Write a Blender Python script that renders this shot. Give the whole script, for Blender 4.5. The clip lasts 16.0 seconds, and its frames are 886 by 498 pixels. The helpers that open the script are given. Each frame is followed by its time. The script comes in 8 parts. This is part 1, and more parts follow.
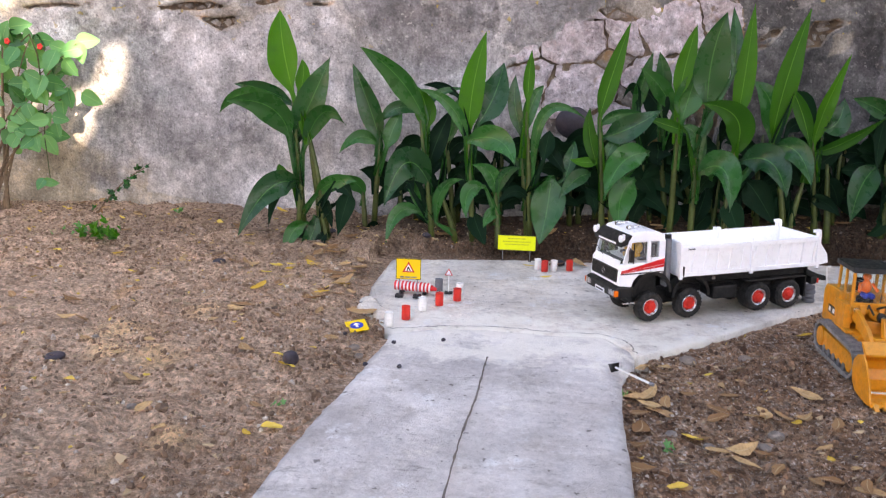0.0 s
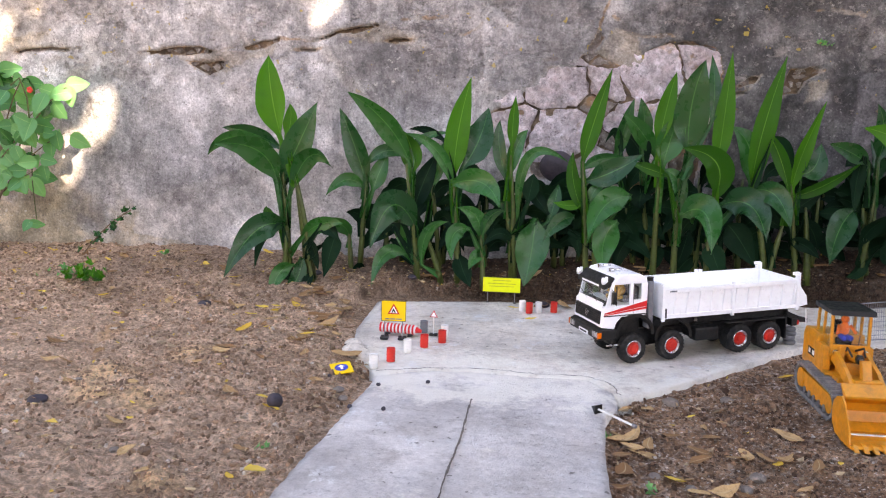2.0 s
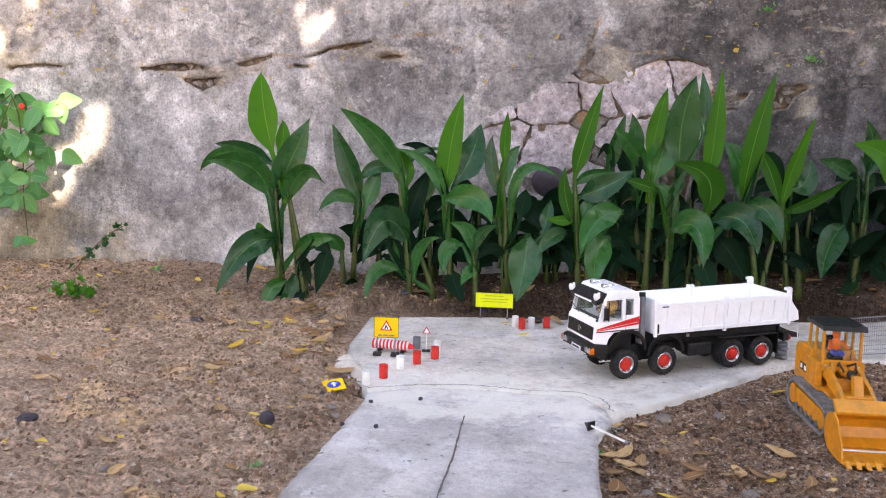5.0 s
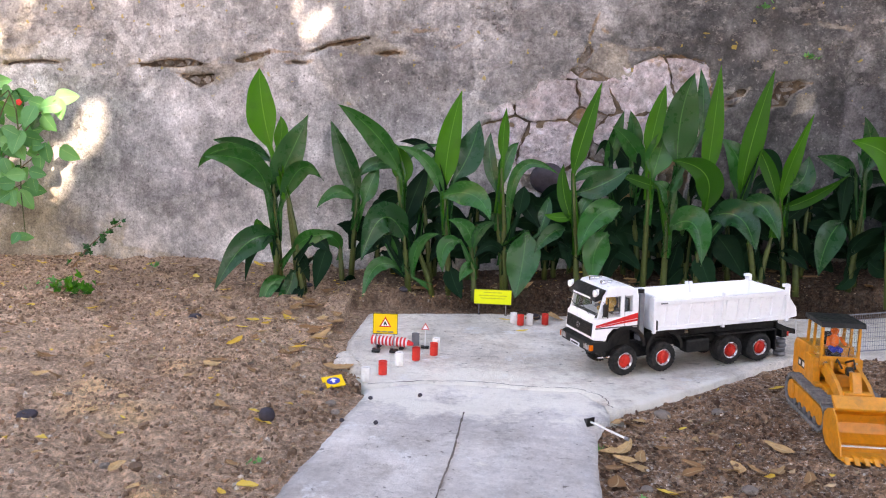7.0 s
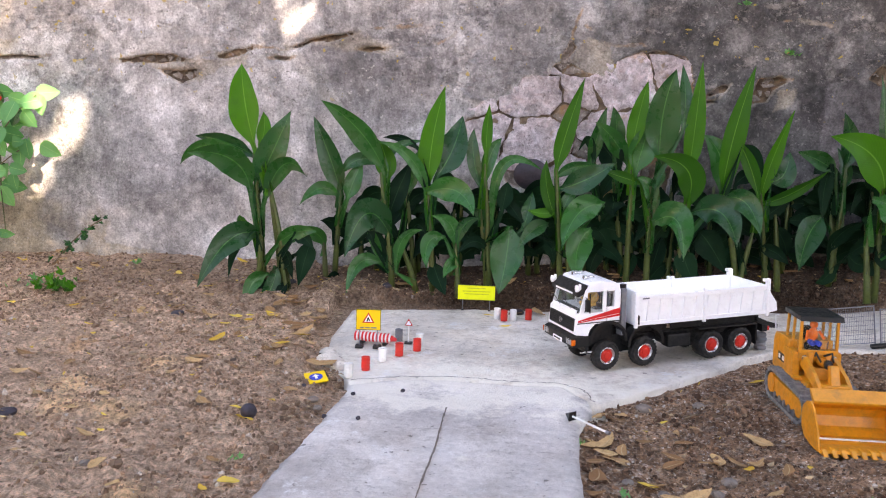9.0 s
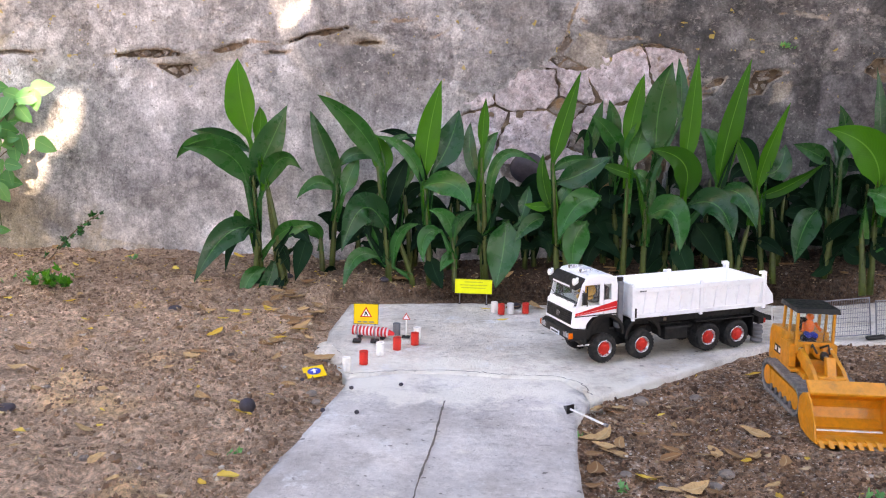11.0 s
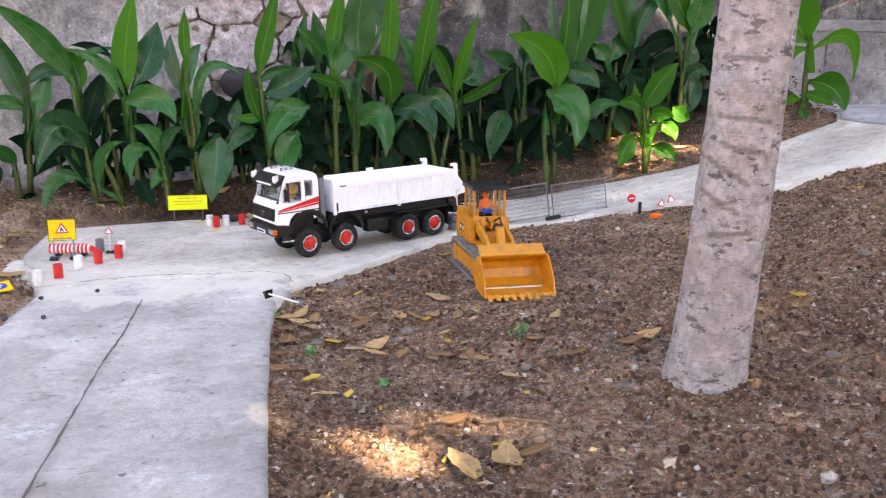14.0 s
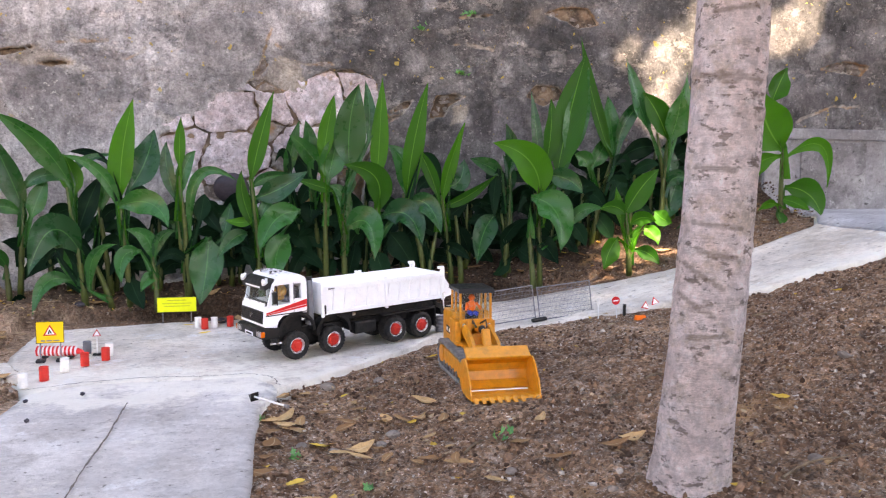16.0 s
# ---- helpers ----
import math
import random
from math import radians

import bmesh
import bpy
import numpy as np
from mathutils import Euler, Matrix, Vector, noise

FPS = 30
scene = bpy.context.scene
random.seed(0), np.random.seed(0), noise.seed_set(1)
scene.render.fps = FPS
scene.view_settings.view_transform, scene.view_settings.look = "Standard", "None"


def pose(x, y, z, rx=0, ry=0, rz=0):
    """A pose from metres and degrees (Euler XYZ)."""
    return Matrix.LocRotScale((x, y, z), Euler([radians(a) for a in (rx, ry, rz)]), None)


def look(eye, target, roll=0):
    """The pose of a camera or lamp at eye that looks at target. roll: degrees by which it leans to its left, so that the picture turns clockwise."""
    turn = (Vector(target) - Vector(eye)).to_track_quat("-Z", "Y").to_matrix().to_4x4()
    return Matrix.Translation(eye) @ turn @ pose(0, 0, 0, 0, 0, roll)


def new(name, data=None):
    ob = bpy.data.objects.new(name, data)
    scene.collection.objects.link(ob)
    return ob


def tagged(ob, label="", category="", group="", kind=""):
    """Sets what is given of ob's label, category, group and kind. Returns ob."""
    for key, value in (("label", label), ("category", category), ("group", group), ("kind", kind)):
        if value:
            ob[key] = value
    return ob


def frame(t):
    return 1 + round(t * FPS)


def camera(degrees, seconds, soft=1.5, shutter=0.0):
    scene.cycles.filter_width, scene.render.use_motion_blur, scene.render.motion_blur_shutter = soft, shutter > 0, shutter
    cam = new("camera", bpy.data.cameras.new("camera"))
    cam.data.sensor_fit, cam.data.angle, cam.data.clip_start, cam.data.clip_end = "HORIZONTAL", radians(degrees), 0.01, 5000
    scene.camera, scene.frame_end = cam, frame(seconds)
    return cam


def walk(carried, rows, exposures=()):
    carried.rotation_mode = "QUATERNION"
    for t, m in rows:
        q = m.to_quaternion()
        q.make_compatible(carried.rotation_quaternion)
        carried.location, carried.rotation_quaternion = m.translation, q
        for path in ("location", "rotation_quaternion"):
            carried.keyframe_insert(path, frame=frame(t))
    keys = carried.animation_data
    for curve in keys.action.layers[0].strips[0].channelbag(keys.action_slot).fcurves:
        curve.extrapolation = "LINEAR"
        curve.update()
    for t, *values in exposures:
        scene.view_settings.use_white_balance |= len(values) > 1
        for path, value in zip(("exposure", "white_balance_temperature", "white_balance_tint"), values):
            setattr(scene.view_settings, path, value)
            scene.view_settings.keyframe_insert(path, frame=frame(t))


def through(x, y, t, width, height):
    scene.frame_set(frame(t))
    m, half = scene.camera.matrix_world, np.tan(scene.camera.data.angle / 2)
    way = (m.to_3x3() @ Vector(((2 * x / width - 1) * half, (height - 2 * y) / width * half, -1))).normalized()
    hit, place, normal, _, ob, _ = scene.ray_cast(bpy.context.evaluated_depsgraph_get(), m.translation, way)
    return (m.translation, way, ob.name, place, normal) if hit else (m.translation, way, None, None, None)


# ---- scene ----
import functools

# ---- camera ----
cam = camera(57.2, 16.0, 1.1, 0.35)
PATH = [
    (0, (0.101, 0.035, 0.583), (-0.155, 1.975, 0.167), 1.6),
    (0.5, (0.1, 0.029, 0.59), (-0.179, 1.978, 0.234), 2.5),
    (1, (0.105, 0.021, 0.594), (-0.192, 1.972, 0.272), 1.6),
    (1.5, (0.111, 0.016, 0.592), (-0.13, 1.977, 0.281), 2.3),
    (2, (0.109, 0.018, 0.59), (-0.121, 1.979, 0.274), 1.8),
    (2.5, (0.11, 0.018, 0.587), (-0.148, 1.975, 0.266), 1.3),
    (3, (0.108, 0.015, 0.596), (-0.124, 1.977, 0.282), 1.7),
    (3.5, (0.115, 0.013, 0.594), (-0.097, 1.98, 0.3), 1.9),
    (3.7, (0.117, 0.015, 0.6), (-0.097, 1.982, 0.307), 1.4),
    (5.8, (0.107, 0.018, 0.595), (-0.094, 1.988, 0.317), 2.3),
    (6, (0.109, 0.014, 0.595), (-0.081, 1.986, 0.316), 2.4),
    (6.5, (0.105, 0.014, 0.594), (-0.1, 1.983, 0.307), 2.1),
    (7, (0.103, 0.016, 0.596), (-0.102, 1.984, 0.306), 1.8),
    (7.5, (0.108, 0.015, 0.592), (-0.103, 1.983, 0.3), 1.8),
    (8, (0.105, 0.018, 0.594), (-0.099, 1.985, 0.3), 1.9),
    (8.5, (0.108, 0.016, 0.591), (-0.082, 1.986, 0.297), 2.1),
    (9, (0.113, 0.015, 0.594), (-0.059, 1.985, 0.297), 1.8),
    (11.3, (0.109, 0.012, 0.594), (-0.047, 1.98, 0.276), 1.5),
    (11.5, (0.113, 0.019, 0.597), (-0.025, 1.987, 0.267), 1.3),
    (12, (0.142, 0.008, 0.597), (0.149, 1.982, 0.275), 1.8),
    (12.5, (0.213, -0.016, 0.601), (0.522, 1.925, 0.231), -0.1),
    (13, (0.257, -0.063, 0.577), (0.891, 1.809, 0.268), 1.2),
    (13.5, (0.263, -0.083, 0.51), (0.858, 1.778, 0.084), 0.1),
    (14, (0.26, -0.092, 0.487), (0.672, 1.818, 0.057), 0.5),
    (14.5, (0.254, -0.096, 0.482), (0.61, 1.843, 0.146), -1.5),
    (15, (0.261, -0.103, 0.484), (0.652, 1.832, 0.165), 0.5),
    (15.5, (0.264, -0.116, 0.494), (0.662, 1.831, 0.267), -0.5),
    (16, (0.263, -0.122, 0.496), (0.704, 1.82, 0.311), 0.6),
]
EXPOSURES = [(0, 2.97, 8550, 21), (9.2, 2.96, 8550, 21), (12.5, 3.07, 8550, 21), (16, 3.12, 8550, 21)]
walk(cam, [(t, look(eye, target, roll)) for t, eye, target, roll in PATH], EXPOSURES)

# ---- world, sun, exposure ----
SUN_TO = Vector((0.42, -0.60, 0.68)).normalized()
world = bpy.data.worlds.new("world")
scene.world = world
world.use_nodes = True
_nt = world.node_tree
_sky = _nt.nodes.new("ShaderNodeTexSky")
_sky.sky_type = "NISHITA"
_sky.sun_disc = False
_sky.sun_elevation = math.asin(SUN_TO.z)
_sky.sun_rotation = math.atan2(SUN_TO.x, SUN_TO.y)
_nt.links.new(_sky.outputs[0], _nt.nodes["Background"].inputs[0])
_nt.nodes["Background"].inputs[1].default_value = 0.10
_sd = bpy.data.lights.new("sun", "SUN")
_sd.energy, _sd.angle, _sd.color = 5.0, radians(0.53), (1.0, 0.93, 0.80)
sun = new("sun", _sd)
sun.matrix_world = look(SUN_TO * 20, (0, 0, 0))


# ---- materials ----
def srgb(r, g, b):
    return tuple(((c / 255 / 12.92) if c / 255 <= 0.04045 else ((c / 255 + 0.055) / 1.055) ** 2.4) for c in (r, g, b)) + (1.0,)


class Nodes:
    """A small wrapper that makes a node material line by line."""

    def __init__(self, name):
        self.m = bpy.data.materials.new(name)
        self.m.use_nodes = True
        self.t = self.m.node_tree
        self.b = self.t.nodes["Principled BSDF"]
        self.co = self.t.nodes.new("ShaderNodeTexCoord")

    def put(self, node, key, value):
        sock = node.inputs[key]
        if isinstance(value, bpy.types.NodeSocket):
            self.t.links.new(value, sock)
        elif isinstance(value, tuple) and sock.type == "RGBA" and len(value) == 3:
            sock.default_value = value + (1.0,)
        else:
            sock.default_value = value

    def noise(self, scale, detail=4.0, rough=0.6, co=None, stretch=None):
        n = self.t.nodes.new("ShaderNodeTexNoise")
        src = co or self.co.outputs["Object"]
        if stretch:
            mp = self.t.nodes.new("ShaderNodeMapping")
            mp.inputs["Scale"].default_value = stretch
            self.t.links.new(src, mp.inputs[0])
            src = mp.outputs[0]
        self.t.links.new(src, n.inputs["Vector"])
        n.inputs["Scale"].default_value, n.inputs["Detail"].default_value, n.inputs["Roughness"].default_value = scale, detail, rough
        return n.outputs[0]

    def cells(self, scale, feature="F1", out=0, rand=1.0):
        n = self.t.nodes.new("ShaderNodeTexVoronoi")
        n.feature = feature
        self.t.links.new(self.co.outputs["Object"], n.inputs["Vector"])
        n.inputs["Scale"].default_value = scale
        n.inputs["Randomness"].default_value = rand
        return n.outputs[out]

    def ramp(self, fac, lo, hi, a=0.0, b=1.0):
        n = self.t.nodes.new("ShaderNodeMapRange")
        n.interpolation_type = "SMOOTHSTEP"
        for k, v in zip((0, 1, 2, 3, 4), (fac, lo, hi, a, b)):
            self.put(n, k, v)
        return n.outputs[0]

    def mix(self, fac, a, b, mode="MIX"):
        n = self.t.nodes.new("ShaderNodeMix")
        n.data_type, n.blend_type = "RGBA", mode
        self.put(n, 0, fac), self.put(n, 6, a), self.put(n, 7, b)
        return n.outputs[2]

    def math(self, op, a, b=0.0):
        n = self.t.nodes.new("ShaderNodeMath")
        n.operation = op
        self.put(n, 0, a), self.put(n, 1, b)
        return n.outputs[0]

    def axis(self, k):
        n = self.t.nodes.new("ShaderNodeSeparateXYZ")
        self.t.links.new(self.co.outputs["Object"], n.inputs[0])
        return n.outputs[k]

    def uv(self, k):
        n = self.t.nodes.new("ShaderNodeSeparateXYZ")
        self.t.links.new(self.co.outputs["UV"], n.inputs[0])
        return n.outputs[k]

    def random(self):
        return self.t.nodes.new("ShaderNodeObjectInfo").outputs["Random"]

    def island(self):
        return self.t.nodes.new("ShaderNodeNewGeometry").outputs["Random Per Island"]

    def bump(self, height, strength, dist):
        n = self.t.nodes.new("ShaderNodeBump")
        self.put(n, "Strength", strength), self.put(n, "Distance", dist), self.put(n, "Height", height)
        self.t.links.new(n.outputs[0], self.b.inputs["Normal"])

    def done(self, color, rough=0.7, metal=0.0, spec=0.5):
        self.put(self.b, "Base Color", color), self.put(self.b, "Roughness", rough), self.put(self.b, "Metallic", metal)
        self.put(self.b, "Specular IOR Level", spec)
        return self.m


def paint(name, rgb, rough=0.4, metal=0.0, wear=0.12, dust=None):
    """Painted, plastic or metal surface of a small model: faint mottling, a little dust, fine relief."""
    n = Nodes(name)
    c = srgb(*rgb)
    dark = tuple(v * (1 - wear * 2) for v in c[:3]) + (1.0,)
    col = n.mix(n.ramp(n.noise(60, 5), 0.35, 0.7), c, dark)
    if dust:
        col = n.mix(n.ramp(n.noise(35, 6, 0.7), 0.48, 0.75, 0.0, 0.6), col, srgb(*dust))
    n.bump(n.noise(400, 2), 0.08, 0.001)
    return n.done(col, n.ramp(n.noise(90, 4), 0.3, 0.7, rough * 0.8, min(1, rough * 1.3)), metal)


def mat_plaster():
    n = Nodes("weathered_plaster")
    x, z = n.axis(0), n.axis(2)
    base = n.mix(n.ramp(n.noise(2.3, 6, 0.65), 0.35, 0.66), (0.37, 0.36, 0.37), (0.59, 0.575, 0.58))
    base = n.mix(n.ramp(n.noise(14, 6, 0.75), 0.42, 0.66, 0, 0.6), base, (0.64, 0.625, 0.635))
    # trowel marks and rain streaks run down the render
    streak = n.noise(16, 6, 0.7, stretch=(2.2, 1.0, 0.35))
    base = n.mix(n.ramp(streak, 0.50, 0.66, 0, 0.45), base, (0.26, 0.247, 0.258))
    # pale scuffs and chips of lime
    base = n.mix(n.ramp(n.noise(38, 6, 0.75), 0.55, 0.66, 0, 0.6), base, (0.68, 0.655, 0.65))
    white = n.math("ADD", n.noise(9, 7, 0.75), n.math("MULTIPLY", n.ramp(x, -1.8, -0.7, 0.24, 0.0), n.ramp(z, 0.45, 0.85, 0.3, 1.0)))
    base = n.mix(n.ramp(white, 0.60, 0.70, 0, 0.75), base, (0.72, 0.71, 0.71))
    # dark lichen film, thickest on the upper right of the wall
    grow = n.math("ADD", n.ramp(x, 0.10, 0.95, 0.0, 0.42), n.math("ADD", n.ramp(z, 0.35, 1.0, -0.06, 0.04), n.ramp(x, 1.95, 2.5, 0.0, -0.11)))
    film = n.math("ADD", n.noise(3.4, 9, 0.74), grow)
    base = n.mix(n.ramp(film, 0.54, 0.80, 0, 0.93), base, n.mix(n.ramp(n.noise(11, 7, 0.75), 0.38, 0.64), (0.034, 0.033, 0.034), (0.135, 0.13, 0.13)))
    blotch = n.math("ADD", n.noise(6.5, 7, 0.75), n.ramp(x, 0.3, 1.3, -0.06, 0.05))
    base = n.mix(n.ramp(blotch, 0.54, 0.66, 0, 0.6), base, (0.135, 0.122, 0.126))
    base = n.mix(n.ramp(n.noise(4.2, 8, 0.78), 0.60, 0.70, 0, 0.35), base, (0.34, 0.315, 0.305))
    pale = n.math("MULTIPLY", n.ramp(x, 0.2, 1.0), n.ramp(n.noise(3.0, 8, 0.75), 0.52, 0.66))
    base = n.mix(n.math("MULTIPLY", pale, 0.7), base, n.mix(n.ramp(n.noise(15, 7, 0.75), 0.4, 0.62), (0.15, 0.14, 0.135), (0.36, 0.34, 0.325)))
    # thin flakes that have come away, with crisp rims
    flake = n.ramp(n.math("ADD", n.noise(8, 10, 0.78, stretch=(1.0, 1.0, 1.9)), n.ramp(z, 0.3, 0.95, -0.12, 0.0)), 0.555, 0.575)
    base = n.mix(n.math("MULTIPLY", flake, 0.75), base, n.mix(0.55, base, (0.50, 0.455, 0.43)))
    scab = n.ramp(n.math("ADD", n.noise(5.2, 12, 0.72), n.ramp(x, -0.4, 0.6, -0.03, 0.02)), 0.560, 0.572)
    base = n.mix(n.math("MULTIPLY", scab, 0.55), base, n.mix(0.6, base, (0.17, 0.16, 0.165)))
    # ochre soil splash near the foot, strongest at the far left
    foot = n.math("ADD", n.ramp(z, 0.05, 0.42, 0.24, 0.0), n.ramp(x, -1.9, -1.25, 0.26, 0.0))
    base = n.mix(n.ramp(n.math("ADD", n.noise(4.5, 5), foot), 0.66, 0.94, 0, 0.75), base, (0.50, 0.40, 0.25))
    blot = n.noise(18, 8, 0.8)
    base = n.mix(n.ramp(blot, 0.56, 0.68, 0, 0.45), base, n.mix(0.6, base, (0.08, 0.075, 0.078)))
    base = n.mix(n.ramp(n.noise(70, 5, 0.75), 0.60, 0.68, 0, 0.55), base, n.mix(0.5, base, (0.75, 0.72, 0.70)))
    grit = n.noise(130, 5, 0.75)
    base = n.mix(n.ramp(grit, 0.48, 0.64, 0, 0.35), base, n.mix(0.65, base, (0.08, 0.075, 0.075)))
    pits = n.noise(75, 3, 0.6)
    base = n.mix(n.ramp(pits, 0.31, 0.40, 0.7, 0.0), base, n.mix(0.6, base, (0.06, 0.055, 0.055)))
    # repairs, scuffs and paler places whose outlines lie on the mesh, ragged at the rim
    fray = n.math("MULTIPLY", n.math("SUBTRACT", n.noise(34, 6, 0.75), 0.5), 1.1)
    for key, dark, pale, most in (("cement", (0.28, 0.27, 0.278), (0.39, 0.378, 0.385), 0.95), ("slate", (0.13, 0.12, 0.128), (0.28, 0.265, 0.275), 0.62), ("lime", (0.46, 0.435, 0.425), (0.70, 0.67, 0.655), 0.8), ("ochre", (0.38, 0.32, 0.25), (0.58, 0.51, 0.42), 0.55), ("pale_disc", (0.30, 0.285, 0.285), (0.48, 0.455, 0.45), 0.62)):
        at = n.t.nodes.new("ShaderNodeAttribute")
        at.attribute_name = key
        skin = n.mix(n.ramp(n.noise(26, 7, 0.75), 0.36, 0.66), dark, pale)
        skin = n.mix(n.ramp(grit, 0.48, 0.64, 0, 0.4), skin, tuple(v * 0.55 for v in dark))
        base = n.mix(n.ramp(n.math("ADD", at.outputs["Fac"], fray), 0.42 if key != "pale_disc" else 0.30, 0.70 if key != "pale_disc" else 1.05, 0, most), base, skin)
    # clay-stained rims of the breaches
    at = n.t.nodes.new("ShaderNodeAttribute")
    at.attribute_name = "rim"
    base = n.mix(n.ramp(n.math("ADD", at.outputs["Fac"], n.math("MULTIPLY", fray, 0.9)), 0.62, 1.0, 0, 0.6), base, n.mix(n.ramp(n.noise(13, 5), 0.46, 0.60), (0.42, 0.37, 0.32), (0.40, 0.23, 0.10)))
    # mottling of the old render at three scales, lime specks and pits
    base = n.mix(1.0, base, n.ramp(n.noise(30, 8, 0.7), 0.34, 0.66, 0.80, 1.18), "MULTIPLY")
    base = n.mix(1.0, base, n.ramp(n.noise(4.2, 5, 0.62), 0.34, 0.66, 0.72, 1.30), "MULTIPLY")
    base = n.mix(1.0, base, n.ramp(n.noise(120, 6, 0.8), 0.36, 0.62, 0.84, 1.12), "MULTIPLY")
    lime = n.math("MULTIPLY", n.ramp(n.noise(62, 4, 0.65), 0.605, 0.66), n.math("MULTIPLY", n.ramp(n.noise(5, 5, 0.7), 0.42, 0.64), n.ramp(x, 0.0, 0.5, 1.0, 0.3)))
    base = n.mix(1.0, base, n.ramp(n.noise(10, 6, 0.7, stretch=(1.0, 1.0, 0.7)), 0.34, 0.66, 0.76, 1.22), "MULTIPLY")
    base = n.mix(n.math("MULTIPLY", lime, 0.8), base, (0.80, 0.76, 0.73))
    dots = n.math("MULTIPLY", n.ramp(n.noise(33, 3, 0.5), 0.69, 0.71), n.ramp(z, 0.55, 0.85))
    base = n.mix(n.math("MULTIPLY", dots, 0.8), base, (0.55, 0.40, 0.10))
    base = n.mix(n.ramp(n.noise(44, 5, 0.7, stretch=(1.0, 1.0, 1.3)), 0.31, 0.36, 0.75, 0.0), base, (0.05, 0.045, 0.045))
    relief = n.math("ADD", n.noise(55, 9, 0.8), n.math("MULTIPLY", n.noise(8, 5), 1.6))
    n.bump(n.math("SUBTRACT", relief, n.math("MULTIPLY", n.math("ADD", flake, scab), 0.45)), 1.0, 0.014)
    return n.done(base, 0.93, spec=0.2)


def mat_mortar():
    n = Nodes("old_mortar")
    c = n.mix(n.ramp(n.noise(12, 8, 0.75), 0.35, 0.66), (0.17, 0.14, 0.125), (0.40, 0.355, 0.33))
    c = n.mix(n.ramp(n.noise(45, 7, 0.75), 0.50, 0.64, 0, 0.7), c, (0.62, 0.575, 0.55))
    c = n.mix(n.ramp(n.noise(7, 6), 0.54, 0.66, 0, 0.85), c, (0.42, 0.24, 0.10))
    c = n.mix(n.ramp(n.noise(24, 7, 0.75), 0.57, 0.66, 0, 0.8), c, (0.075, 0.058, 0.05))
    n.bump(n.math("ADD", n.noise(60, 9, 0.8), n.noise(18, 5)), 1.0, 0.02)
    return n.done(c, 0.95, spec=0.1)


def mat_clay():
    n = Nodes("clay_bedding")
    c = n.mix(n.ramp(n.noise(14, 7, 0.7), 0.36, 0.64), (0.085, 0.066, 0.056), (0.31, 0.22, 0.155))
    c = n.mix(n.ramp(n.noise(40, 7, 0.75), 0.52, 0.64, 0, 0.6), c, (0.42, 0.34, 0.26))
    n.bump(n.math("ADD", n.noise(60, 9, 0.8), n.noise(18, 5)), 1.0, 0.02)
    return n.done(c, 0.95, spec=0.1)


def mat_stone():
    n = Nodes("pink_grey_stone")
    c = n.mix(n.ramp(n.noise(30, 8, 0.75), 0.35, 0.66), (0.60, 0.50, 0.53), (0.97, 0.90, 0.95))
    c = n.mix(n.ramp(n.noise(16, 7, 0.75), 0.54, 0.68, 0, 0.5), c, (0.40, 0.30, 0.25))
    c = n.mix(n.ramp(n.noise(9, 5), 0.62, 0.72, 0, 0.75), c, (0.45, 0.27, 0.12))
    c = n.mix(n.ramp(n.noise(50, 6, 0.8), 0.55, 0.66, 0, 0.75), c, (0.16, 0.13, 0.135))
    c = n.mix(n.ramp(n.random(), 0.1, 0.9), c, n.mix(0.3, c, (0.36, 0.30, 0.30)))
    c = n.mix(1.0, c, n.ramp(n.noise(34, 10, 0.82), 0.36, 0.60, 0.66, 1.18), "MULTIPLY")
    c = n.mix(1.0, c, n.ramp(n.noise(11, 8, 0.78), 0.36, 0.62, 0.72, 1.15), "MULTIPLY")
    n.bump(n.math("ADD", n.noise(45, 9, 0.8), n.math("MULTIPLY", n.noise(16, 6, 0.7), 1.6)), 1.0, 0.022)
    return n.done(c, 0.88, spec=0.25)


